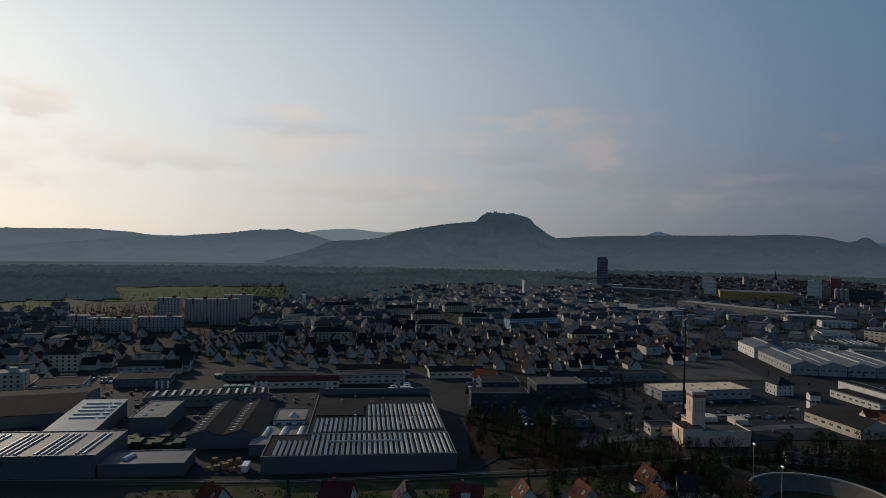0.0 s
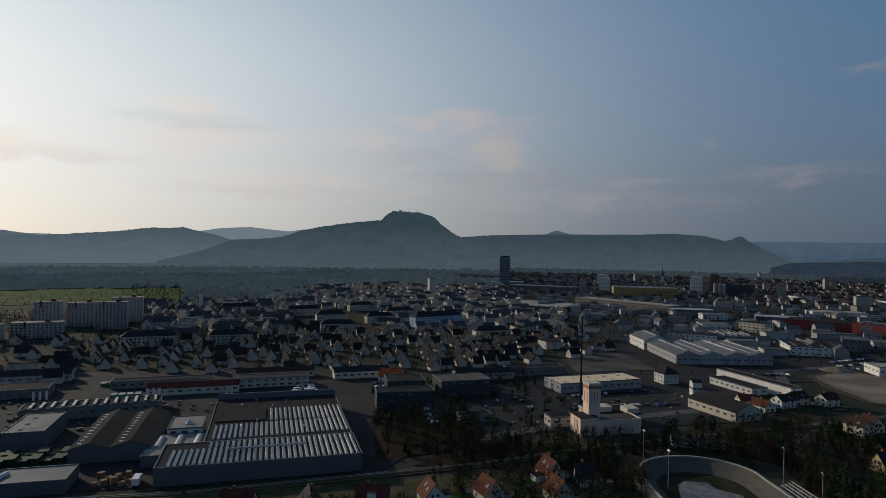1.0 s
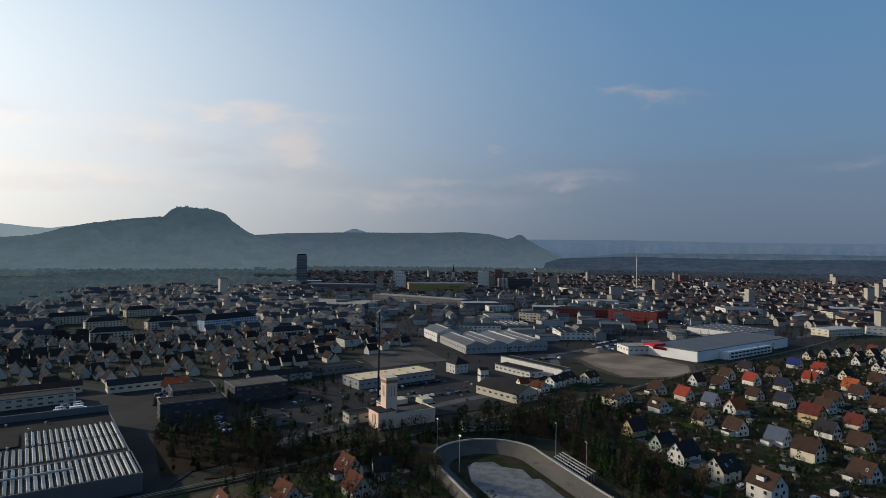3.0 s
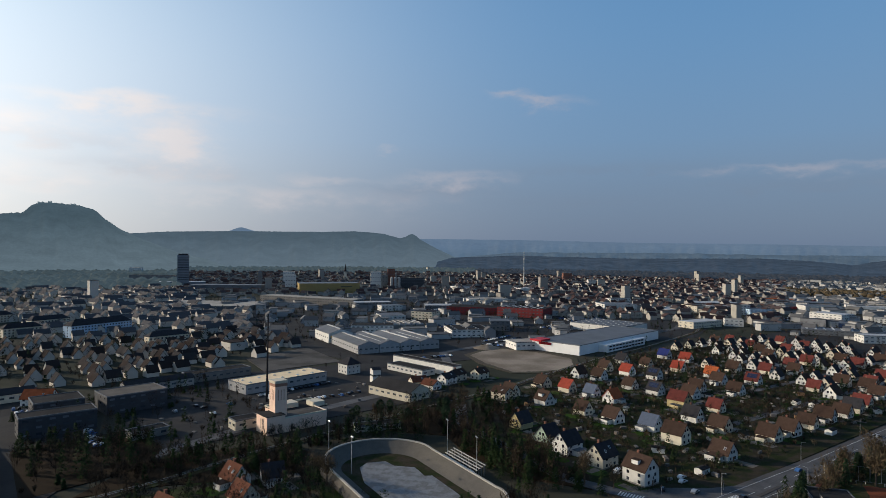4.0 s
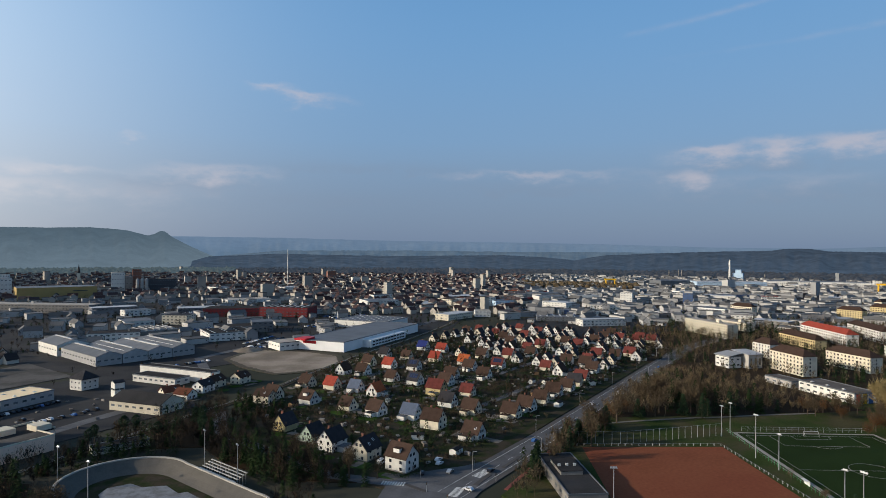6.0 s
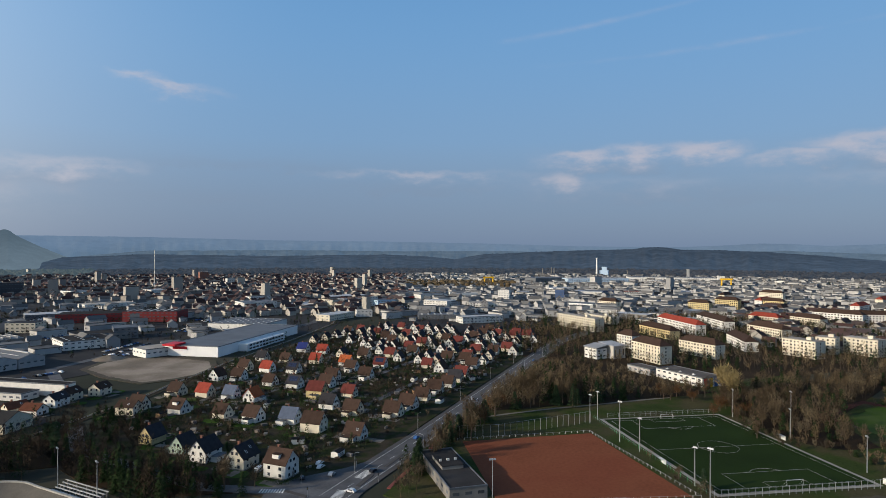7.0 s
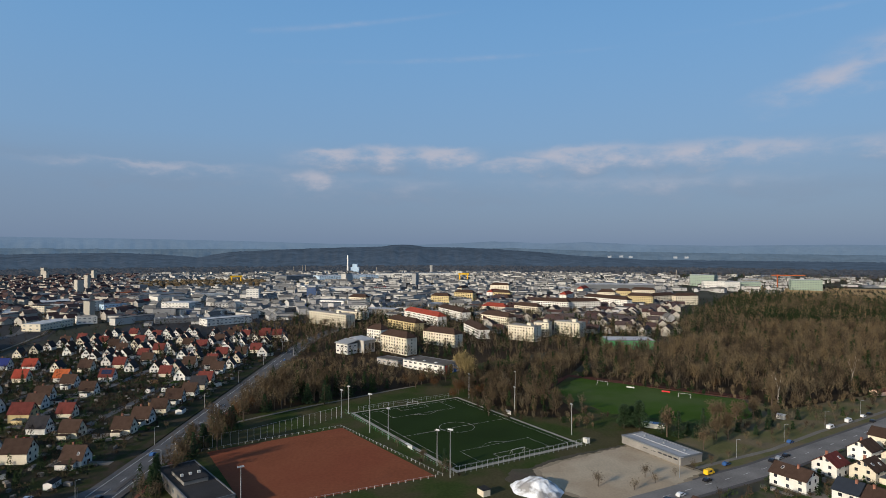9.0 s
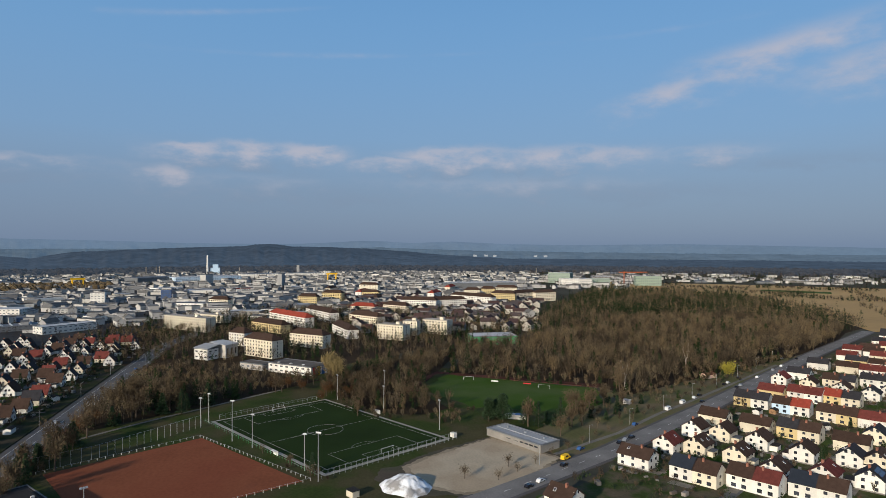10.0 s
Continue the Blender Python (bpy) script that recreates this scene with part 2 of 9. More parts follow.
M = {
    "white": surf("white_render", (0.559, 0.546, 0.507), 0.9, 0.16, 0.3, 2.0, 0.05),
    "cream": surf("cream_render", (0.516, 0.469, 0.370), 0.9, 0.16, 0.3, 2.0, 0.05),
    "yellow": surf("yellow_render", (0.447, 0.361, 0.189), 0.9, 0.14, 0.3, 2.0, 0.05),
    "pink": surf("pale_pink_render", (0.722, 0.516, 0.396), 0.9, 0.1, 0.3, 2.0, 0.05),
    "green": surf("green_render", (0.26, 0.32, 0.26), 0.9, 0.14, 0.3, 2.0, 0.05),
    "bluewall": surf("pale_blue_render", (0.361, 0.473, 0.585), 0.9, 0.1, 0.3, 2.0, 0.05),
    "panel": surf("white_facade_panels", (0.671, 0.671, 0.662), 0.6, 0.08, 0.1, 1.0, 0.0),
    "greywhite": surf("grey_white_render", (0.361, 0.344, 0.318), 0.9, 0.15, 0.2, 2.0, 0.05),
    "grey": surf("grey_render", (0.310, 0.310, 0.310), 0.9, 0.15, 0.3, 2.0, 0.05),
    "concrete": surf("weathered_concrete", (0.172, 0.163, 0.150), 0.9, 0.3, 0.15, 2.0, 0.2),
    "metalwall": surf("grey_metal_cladding", (0.129, 0.138, 0.150), 0.6, 0.12, 0.1, 2.0, 0.05, metal=0.3),
    "redwall": surf("red_cladding", (0.16, 0.024, 0.026), 0.7, 0.15, 0.1, 1.0, 0.05),
    "yellowwall": surf("yellow_cladding", (0.30, 0.215, 0.085), 0.7, 0.12, 0.1, 1.0, 0.05),
    "greenpale": surf("pale_green_panels", (0.215, 0.275, 0.225), 0.7, 0.12, 0.1, 1.0, 0.05),
    "limehall": surf("bright_green_panels", (0.052, 0.241, 0.103), 0.7, 0.12, 0.1, 1.0, 0.05),
    "bluehall": surf("dark_blue_cladding", (0.052, 0.086, 0.172), 0.6, 0.12, 0.1, 1.0, 0.05),
    "darkwall": surf("dark_facade_panels", (0.052, 0.052, 0.056), 0.6, 0.2, 0.2, 1.0, 0.05),
    "brown": surf("brown_roof_tiles", (0.046, 0.029, 0.022), 0.75, 0.3, 0.5, 5.0, 0.35, spec=0.05),
    "dark": surf("dark_grey_roof_tiles", (0.029, 0.028, 0.031), 0.7, 0.3, 0.5, 5.0, 0.35, spec=0.05),
    "red": surf("red_roof_tiles", (0.205, 0.040, 0.026), 0.75, 0.3, 0.5, 5.0, 0.3, spec=0.05),
    "maroon": surf("wine_red_roof_tiles", (0.105, 0.030, 0.025), 0.75, 0.3, 0.5, 5.0, 0.3, spec=0.05),
    "orange": surf("orange_clay_roof_tiles", (0.297, 0.077, 0.029), 0.8, 0.25, 0.5, 5.0, 0.3, spec=0.05),
    "rust": surf("rust_brown_roof_tiles", (0.103, 0.040, 0.024), 0.8, 0.25, 0.5, 5.0, 0.3, spec=0.05),
    "blue": surf("blue_grey_roof_tiles", (0.069, 0.089, 0.131), 0.6, 0.2, 0.5, 5.0, 0.3),
    "navyslate": surf("blue_black_slate", (0.019, 0.023, 0.031), 0.55, 0.2, 0.5, 5.0, 0.2),
    "navy": surf("navy_glazed_roof_tiles", (0.017, 0.026, 0.120), 0.4, 0.2, 0.5, 5.0, 0.3),
    "bitumen": surf("dark_bitumen_roofing", (0.031, 0.030, 0.030), 0.95, 0.35, 0.08, 1.5, 0.2, spec=0.04),
    "gravelroof": surf("pale_gravel_roof", (0.284, 0.258, 0.224), 0.95, 0.3, 0.1, 3.0, 0.3),
    "creamroof": surf("cream_membrane_roof", (0.722, 0.559, 0.353), 0.85, 0.15, 0.06, 1.0, 0.1),
    "palesheet": surf("pale_grey_sheet_roof", (0.258, 0.262, 0.267), 0.6, 0.2, 0.1, 1.5, 0.08),
    "mud": surf("wet_brown_mud", (0.073, 0.058, 0.041), 0.9, 0.4, 0.06, 0.9, 0.3, col2=(0.047, 0.043, 0.026)),
    "gravel2": surf("thin_gravel_on_earth", (0.232, 0.185, 0.129), 0.95, 0.35, 0.09, 1.0, 0.3, col2=(0.146, 0.116, 0.077)),
    "sheet": surf("grey_sheet_metal_roof", (0.110, 0.116, 0.125), 0.6, 0.25, 0.08, 1.5, 0.08),
    "whiteroof": surf("white_sheet_roof", (0.361, 0.361, 0.361), 0.6, 0.15, 0.08, 1.5, 0.08),
    "rooflight": surf("milky_rooflight", (0.464, 0.456, 0.430), 0.45, 0.15, 0.3, 2.0, 0.0, rnd=0.25, spec=0.35),
    "pane": surf("dark_window_glass", (0.026, 0.030, 0.039), 0.08, 0.2, 0.3, 1.0, 0.0, rnd=0.5, spec=0.7),
    "hallpane": surf("dusty_hall_glazing", (0.095, 0.103, 0.116), 0.25, 0.25, 0.3, 1.0, 0.0, rnd=0.6, spec=0.5),
    "track": surf("worn_track_concrete", (0.115, 0.105, 0.090), 0.9, 0.35, 0.12, 2.0, 0.1, col2=(0.080, 0.074, 0.066), spec=0.05),
    "rimpaint": surf("pale_painted_concrete_rim", (0.34, 0.325, 0.29), 0.9, 0.25, 0.2, 2.0, 0.15),
    "rink": surf("pale_worn_court", (0.185, 0.194, 0.202), 0.8, 0.4, 0.22, 1.6, 0.1, col2=(0.103, 0.103, 0.103)),
    "frame": surf("white_window_frame", (0.602, 0.602, 0.585), 0.6, 0.08, 0.5, 3.0, 0.0),
    "woodtrim": surf("brown_stained_wood", (0.120, 0.065, 0.034), 0.7, 0.3, 1.0, 6.0, 0.2),
    "timber": surf("honey_wood_cladding", (0.232, 0.138, 0.073), 0.7, 0.25, 1.0, 6.0, 0.2),
    "capband": surf("faded_terracotta_band", (0.292, 0.155, 0.112), 0.85, 0.15, 0.5, 3.0, 0.1),
    "brick": surf("chimney_brick", (0.189, 0.086, 0.060), 0.9, 0.3, 1.0, 6.0, 0.3),
    "solar": surf("solar_glass", (0.013, 0.017, 0.043), 0.15, 0.2, 0.4, 2.0, 0.0, spec=0.7),
    "asphalt": surf("worn_asphalt", (0.090, 0.090, 0.093), 0.9, 0.45, 0.09, 1.2, 0.2, spec=0.12),
    "asphalt2": surf("pale_worn_asphalt", (0.142, 0.133, 0.125), 0.9, 0.35, 0.07, 1.2, 0.2, spec=0.1),
    "ballast": surf("brown_track_ballast", (0.095, 0.073, 0.052), 0.95, 0.4, 0.15, 1.5, 0.3, col2=(0.065, 0.065, 0.030), spec=0.05),
    "darkgravel": surf("dark_gravel_roof", (0.090, 0.079, 0.069), 0.95, 0.35, 0.12, 2.0, 0.3),
    "yard": surf("yard_paving", (0.040, 0.038, 0.037), 0.9, 0.35, 0.03, 0.8, 0.2, col2=(0.022, 0.022, 0.023), spec=0.1),
    "lot": surf("old_grey_parking_surface", (0.107, 0.099, 0.090), 0.95, 0.3, 0.04, 0.8, 0.2, col2=(0.056, 0.052, 0.047), spec=0.05),
    "paving": surf("grey_pavement", (0.065, 0.060, 0.058), 0.9, 0.25, 0.08, 1.5, 0.2),
    "redpave": surf("red_cycle_lane", (0.172, 0.052, 0.043), 0.9, 0.25, 0.08, 1.5, 0.1),
    "paint": surf("white_road_paint", (0.559, 0.559, 0.533), 0.8, 0.2, 0.5, 4.0, 0.0),
    "path": surf("pale_path_slabs", (0.232, 0.215, 0.189), 0.9, 0.2, 0.15, 2.0, 0.15),
    "gravel": surf("pale_gravel", (0.361, 0.297, 0.211), 0.95, 0.3, 0.04, 1.0, 0.3, col2=(0.258, 0.202, 0.138)),
    "dirt": surf("bare_brown_earth", (0.165, 0.132, 0.098), 0.95, 0.35, 0.03, 0.6, 0.3, col2=(0.215, 0.175, 0.135)),
    "clay": surf("red_clay_pitch", (0.176, 0.060, 0.031), 0.95, 0.30, 0.025, 0.7, 0.1, col2=(0.142, 0.045, 0.024), spec=0.03),
    "turf": surf("dark_artificial_turf", (0.014, 0.025, 0.007), 0.95, 0.3, 0.03, 2.0, 0.2, spec=0.03),
    "lawn": surf("bright_mown_grass", (0.038, 0.074, 0.012), 0.95, 0.3, 0.03, 1.0, 0.3, col2=(0.048, 0.071, 0.022), spec=0.03),
    "grass": surf("rough_winter_grass", (0.034, 0.050, 0.012), 0.95, 0.5, 0.05, 0.8, 0.4, col2=(0.045, 0.040, 0.019), spec=0.05),
    "garden1": surf("dim_garden_soil_and_grass", (0.026, 0.034, 0.012), 0.95, 0.5, 0.11, 0.9, 0.4, col2=(0.040, 0.032, 0.022), spec=0.05),
    "verge": surf("olive_brown_winter_grass", (0.105, 0.104, 0.044), 0.95, 0.35, 0.06, 0.9, 0.4, col2=(0.115, 0.092, 0.056), spec=0.05),
    "plots": surf("pale_drive_slabs", (0.224, 0.202, 0.172), 0.95, 0.3, 0.3, 3.0, 0.2, rnd=0.4, island=True, col2=(0.103, 0.090, 0.077), spec=0.05),
    "clutter": surf("painted_and_weathered_boxes", (0.361, 0.344, 0.318), 0.8, 0.3, 0.5, 3.0, 0.1, rnd=0.8, island=True, col2=(0.052, 0.039, 0.030)),
    "path2": surf("grey_trodden_path", (0.129, 0.116, 0.099), 0.95, 0.25, 0.1, 1.0, 0.2),
    "garden": surf("garden_soil_and_grass", (0.038, 0.057, 0.015), 0.95, 0.5, 0.11, 0.9, 0.4, col2=(0.067, 0.055, 0.036), spec=0.05),
    "ground": surf("winter_ground", (0.038, 0.040, 0.028), 0.95, 0.35, 0.004, 0.05, 0.3, col2=(0.048, 0.045, 0.034), spec=0.05),
    "field": surf("pale_stubble_field", (0.310, 0.202, 0.086), 0.95, 0.2, 0.006, 0.1, 0.2),
    "bark": surf("grey_brown_bark", (0.073, 0.056, 0.041), 0.9, 0.3, 0.6, 5.0, 0.4),
    "birch": surf("pale_birch_bark", (0.361, 0.327, 0.292), 0.9, 0.3, 0.6, 5.0, 0.4),
    "twig": surf("bare_brown_twigs", (0.080, 0.060, 0.037), 0.95, 0.25, 0.2, 2.0, 0.0, rnd=0.3, spec=0.03),
    "twig_rust": surf("rust_brown_dry_leaves", (0.085, 0.046, 0.022), 0.95, 0.3, 0.2, 2.0, 0.0, rnd=0.25, spec=0.03),
    "twig_willow": surf("yellow_green_willow_twigs", (0.255, 0.225, 0.034), 0.9, 0.25, 0.2, 2.0, 0.0, rnd=0.1),
    "needle": surf("dark_green_needles", (0.019, 0.036, 0.015), 0.85, 0.3, 0.3, 2.0, 0.0, rnd=0.3),
    "hedge": surf("dark_green_leaves", (0.024, 0.039, 0.013), 0.85, 0.35, 0.4, 3.0, 0.3, rnd=0.25),
    "litter": surf("brown_leaf_litter", (0.029, 0.020, 0.012), 0.95, 0.3, 0.05, 1.0, 0.3, spec=0.05),
    "wood_far": surf("winter_wood", (0.122, 0.090, 0.050), 0.95, 0.35, 0.13, 0.5, 0.0, rnd=0.1, col2=(0.066, 0.051, 0.034), spec=0.03),
    "wood_grey": surf("grey_winter_twigs", (0.142, 0.110, 0.066), 0.95, 0.35, 0.13, 0.5, 0.0, rnd=0.1, col2=(0.080, 0.066, 0.045), spec=0.03),
    # darker twigs: odd dark trees, and the shade painted inside crowns
    "wood_dark": surf("dark_and_shaded_twigs", (0.056, 0.044, 0.030), 0.95, 0.35, 0.13, 0.5, 0.0, rnd=0.1, col2=(0.036, 0.029, 0.021), spec=0.03),
    # the next three are the brown twigs with shade painted into their colour
    "wood_shade": surf("shade_brown_twigs", (0.053, 0.040, 0.028), 0.95, 0.35, 0.13, 0.5, 0.0, rnd=0.1, col2=(0.031, 0.024, 0.017), spec=0.03),
    "wood_dim": surf("shade_dulled_twigs", (0.076, 0.053, 0.034), 0.95, 0.35, 0.13, 0.5, 0.0, rnd=0.1, col2=(0.043, 0.032, 0.022), spec=0.03),
    "wood_black": surf("shade_black_twigs", (0.029, 0.023, 0.018), 0.95, 0.35, 0.13, 0.5, 0.0, rnd=0.1, col2=(0.019, 0.015, 0.013), spec=0.03),
    "wood_needle": surf("far_conifers", (0.026, 0.043, 0.015), 0.95, 0.35, 0.13, 0.5, 0.0, rnd=0.1, col2=(0.017, 0.028, 0.012), spec=0.03),
    "townwall": surf("far_town_walls", (0.516, 0.490, 0.430), 0.9, 0.1, 0.02, 0.5, 0.0, rnd=0.45, island=True, col2=(0.138, 0.125, 0.112)),
    "townroof": surf("far_town_roofs", (0.073, 0.036, 0.031), 0.8, 0.15, 0.02, 0.5, 0.0, rnd=0.5, island=True, col2=(0.033, 0.030, 0.031)),
    "oldroof": surf("old_dark_roofs", (0.046, 0.034, 0.030), 0.95, 0.15, 0.02, 0.5, 0.0, rnd=0.4, island=True, col2=(0.026, 0.025, 0.026), spec=0.03),
    # paler grey twin of the old dark roofs, with distance haze painted in
    "greyroof": surf("haze_paled_roofs", (0.105, 0.100, 0.102), 0.9, 0.15, 0.02, 0.5, 0.0, rnd=0.4, island=True, col2=(0.060, 0.058, 0.060), spec=0.03),
    "redearth": surf("red_brown_running_track", (0.075, 0.034, 0.026), 0.95, 0.3, 0.06, 0.8, 0.2, spec=0.03),
    "twig_gold": surf("yellow_brown_poplar_twigs", (0.185, 0.145, 0.070), 0.95, 0.25, 0.2, 2.0, 0.0, rnd=0.1, spec=0.03),
    "oldwall": surf("old_house_walls", (0.62, 0.59, 0.53), 0.9, 0.1, 0.02, 0.5, 0.0, rnd=0.3, island=True, col2=(0.36, 0.32, 0.27)),
    "workwall": surf("far_works_walls", (0.533, 0.525, 0.499), 0.8, 0.1, 0.02, 0.5, 0.0, rnd=0.3, island=True, col2=(0.138, 0.142, 0.150)),
    "workroof": surf("far_works_roofs", (0.206, 0.202, 0.194), 0.8, 0.2, 0.05, 0.5, 0.0, rnd=0.6, island=True, col2=(0.039, 0.039, 0.041)),
    "glassblue": surf("blue_grey_glass_facade", (0.112, 0.142, 0.172), 0.3, 0.12, 0.1, 1.0, 0.0, spec=0.5),
    "steel": surf("galvanised_steel", (0.361, 0.370, 0.378), 0.45, 0.1, 1.0, 6.0, 0.0, metal=0.5),
    "darksteel": surf("dark_painted_steel", (0.026, 0.026, 0.028), 0.5, 0.15, 1.0, 6.0, 0.0, metal=0.4),
    "post": surf("pale_concrete_post", (0.387, 0.378, 0.353), 0.9, 0.15, 1.0, 6.0, 0.1),
    "snow": surf("old_dirty_snow", (0.688, 0.705, 0.731), 0.7, 0.12, 0.22, 1.5, 0.5, col2=(0.241, 0.232, 0.224)),
    "rubber": surf("black_rubber", (0.013, 0.013, 0.013), 0.8, 0.1, 1.0, 5.0, 0.0),
    "redpaint": surf("bright_red_paint", (0.473, 0.026, 0.034), 0.5, 0.1, 0.5, 3.0, 0.0),
    "yellowpaint": surf("yellow_paint", (0.645, 0.387, 0.017), 0.5, 0.1, 0.5, 3.0, 0.0),
    "greenpaint": surf("green_container_paint", (0.043, 0.241, 0.086), 0.5, 0.15, 0.5, 3.0, 0.0),
    "tarp": surf("dull_green_tarpaulin", (0.022, 0.047, 0.026), 0.7, 0.3, 0.3, 3.0, 0.2),
    "carwhite": surf("white_car_paint", (0.619, 0.619, 0.619), 0.25, 0.03, 1.0, 3.0, 0.0, spec=0.6),
    "carblack": surf("black_car_paint", (0.010, 0.010, 0.012), 0.2, 0.05, 1.0, 3.0, 0.0, spec=0.6),
    "carsilver": surf("silver_car_paint", (0.344, 0.353, 0.361), 0.3, 0.05, 1.0, 3.0, 0.0, metal=0.5),
    "carblue": surf("blue_car_paint", (0.034, 0.086, 0.215), 0.25, 0.05, 1.0, 3.0, 0.0, spec=0.6),
    # air haze put into each of these materials as a glow of its own
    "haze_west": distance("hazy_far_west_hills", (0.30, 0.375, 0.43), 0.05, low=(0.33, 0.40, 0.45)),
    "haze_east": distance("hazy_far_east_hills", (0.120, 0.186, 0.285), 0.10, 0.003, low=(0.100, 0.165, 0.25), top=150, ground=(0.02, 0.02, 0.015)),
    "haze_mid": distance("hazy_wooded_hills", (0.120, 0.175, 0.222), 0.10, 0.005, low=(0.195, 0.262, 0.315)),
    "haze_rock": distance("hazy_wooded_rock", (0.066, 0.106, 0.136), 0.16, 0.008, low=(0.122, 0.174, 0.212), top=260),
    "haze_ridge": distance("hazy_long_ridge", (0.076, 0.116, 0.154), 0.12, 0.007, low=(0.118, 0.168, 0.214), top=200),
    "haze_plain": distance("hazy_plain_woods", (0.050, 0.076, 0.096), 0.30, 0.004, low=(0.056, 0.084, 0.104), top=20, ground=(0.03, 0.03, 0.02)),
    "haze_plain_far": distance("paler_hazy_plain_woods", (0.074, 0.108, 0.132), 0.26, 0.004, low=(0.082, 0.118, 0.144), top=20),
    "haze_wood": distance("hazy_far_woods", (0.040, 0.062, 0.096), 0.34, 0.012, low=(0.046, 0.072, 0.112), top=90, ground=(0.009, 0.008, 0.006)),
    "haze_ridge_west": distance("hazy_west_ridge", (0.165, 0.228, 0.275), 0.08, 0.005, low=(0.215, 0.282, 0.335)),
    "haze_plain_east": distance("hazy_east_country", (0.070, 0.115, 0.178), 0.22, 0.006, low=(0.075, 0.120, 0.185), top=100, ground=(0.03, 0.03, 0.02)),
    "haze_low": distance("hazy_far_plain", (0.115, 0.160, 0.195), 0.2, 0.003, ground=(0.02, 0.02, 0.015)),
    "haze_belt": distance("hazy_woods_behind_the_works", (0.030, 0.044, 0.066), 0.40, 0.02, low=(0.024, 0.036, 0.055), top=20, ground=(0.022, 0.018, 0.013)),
    "haze_block": distance("hazed_white_houses", (0.13, 0.17, 0.23), 0.1, 0.02, ground=(0.16, 0.16, 0.15)),
}


# ---- building blocks ----
class Geo:
    """A growing list of corners and faces for one mesh."""

    def __init__(self):
        self.v, self.f = [], []

    def add(self, verts, faces):
        k = len(self.v)
        self.v += verts
        self.f += [tuple(i + k for i in f) for f in faces]
        return self

    def box(self, x0, y0, z0, x1, y1, z1, m=None):
        v = [(x, y, z) for z in (z0, z1) for x, y in ((x0, y0), (x1, y0), (x1, y1), (x0, y1))]
        if m is not None:
            v = [tuple(m @ Vector(p)) for p in v]
        return self.add(v, [(3, 2, 1, 0), (4, 5, 6, 7), (0, 1, 5, 4), (1, 2, 6, 5), (2, 3, 7, 6), (3, 0, 4, 7)])

    def prism(self, pts, z0, z1):
        k = len(pts)
        v = [(x, y, z0) for x, y in pts] + [(x, y, z1) for x, y in pts]
        f = [tuple(range(k - 1, -1, -1)), tuple(range(k, 2 * k))]
        return self.add(v, f + [(i, (i + 1) % k, k + (i + 1) % k, k + i) for i in range(k)])

    def gable(self, w, l, eave, ridge):
        """A house body with its ridge along y."""
        a, b = w / 2, l / 2
        v = [(-a, -b, 0), (a, -b, 0), (a, -b, eave), (0, -b, ridge), (-a, -b, eave),
             (-a, b, 0), (a, b, 0), (a, b, eave), (0, b, ridge), (-a, b, eave)]
        return self.add(v, [(0, 1, 2, 3, 4), (9, 8, 7, 6, 5), (0, 4, 9, 5), (1, 6, 7, 2), (2, 7, 8, 3), (3, 8, 9, 4), (0, 5, 6, 1)])

    def slab_roof(self, w, l, eave, ridge, over=0.5, thick=0.25):
        """Two slopes with thickness and eaves, ridge along y."""
        a, b = w / 2, l / 2 + over
        s = (ridge - eave) / a
        xo, zo = a + over, eave - s * over
        for g in (-1, 1):
            v = [(0, -b, ridge), (g * xo, -b, zo), (g * xo, b, zo), (0, b, ridge),
                 (0, -b, ridge + thick), (g * xo, -b, zo + thick), (g * xo, b, zo + thick), (0, b, ridge + thick)]
            f = [(0, 1, 2, 3), (7, 6, 5, 4), (0, 4, 5, 1), (1, 5, 6, 2), (2, 6, 7, 3), (3, 7, 4, 0)]
            self.add(v, f if g < 0 else [tuple(reversed(q)) for q in f])
        return self

    def hip_roof(self, w, l, eave, rise, over=0.6, thick=0.2):
        a, b = w / 2 + over, l / 2 + over
        r = max(b - a, 0.01)
        v = [(-a, -b, eave), (a, -b, eave), (a, b, eave), (-a, b, eave),
             (-a, -b, eave + thick), (a, -b, eave + thick), (a, b, eave + thick), (-a, b, eave + thick),
             (0, -r, eave + rise), (0, r, eave + rise)]
        return self.add(v, [(3, 2, 1, 0), (0, 1, 5, 4), (1, 2, 6, 5), (2, 3, 7, 6), (3, 0, 4, 7),
                            (4, 5, 8), (5, 6, 9, 8), (6, 7, 9), (7, 4, 8, 9)])

    def tube(self, p, q, r0, r1, n=5):
        p, q = Vector(p), Vector(q)
        t = (q - p).to_track_quat("Z", "Y").to_matrix()
        ring = [Vector((math.cos(2 * math.pi * i / n), math.sin(2 * math.pi * i / n), 0)) for i in range(n)]
        v = [tuple(p + t @ (c * r0)) for c in ring] + [tuple(q + t @ (c * r1)) for c in ring]
        f = [(i, (i + 1) % n, n + (i + 1) % n, n + i) for i in range(n)]
        return self.add(v, f + [tuple(range(n - 1, -1, -1)), tuple(range(n, 2 * n))])

    def data(self, name, mat, smooth=False):
        me = bpy.data.meshes.new(name)
        me.from_pydata(self.v, [], self.f)
        me.materials.append(mat)
        if smooth:
            me.polygons.foreach_set("use_smooth", [True] * len(me.polygons))
        me.update()
        return me


def part(name, geo, mat, parent, label="", m=None, smooth=False):
    """One mesh object under a thing or under a part; geo may be mesh data that others share."""
    me = geo.data(name, mat, smooth) if isinstance(geo, Geo) else geo
    ob = new(name, me)
    ob.parent = parent
    if m is not None:
        ob.matrix_basis = m
    return tagged(ob, label)


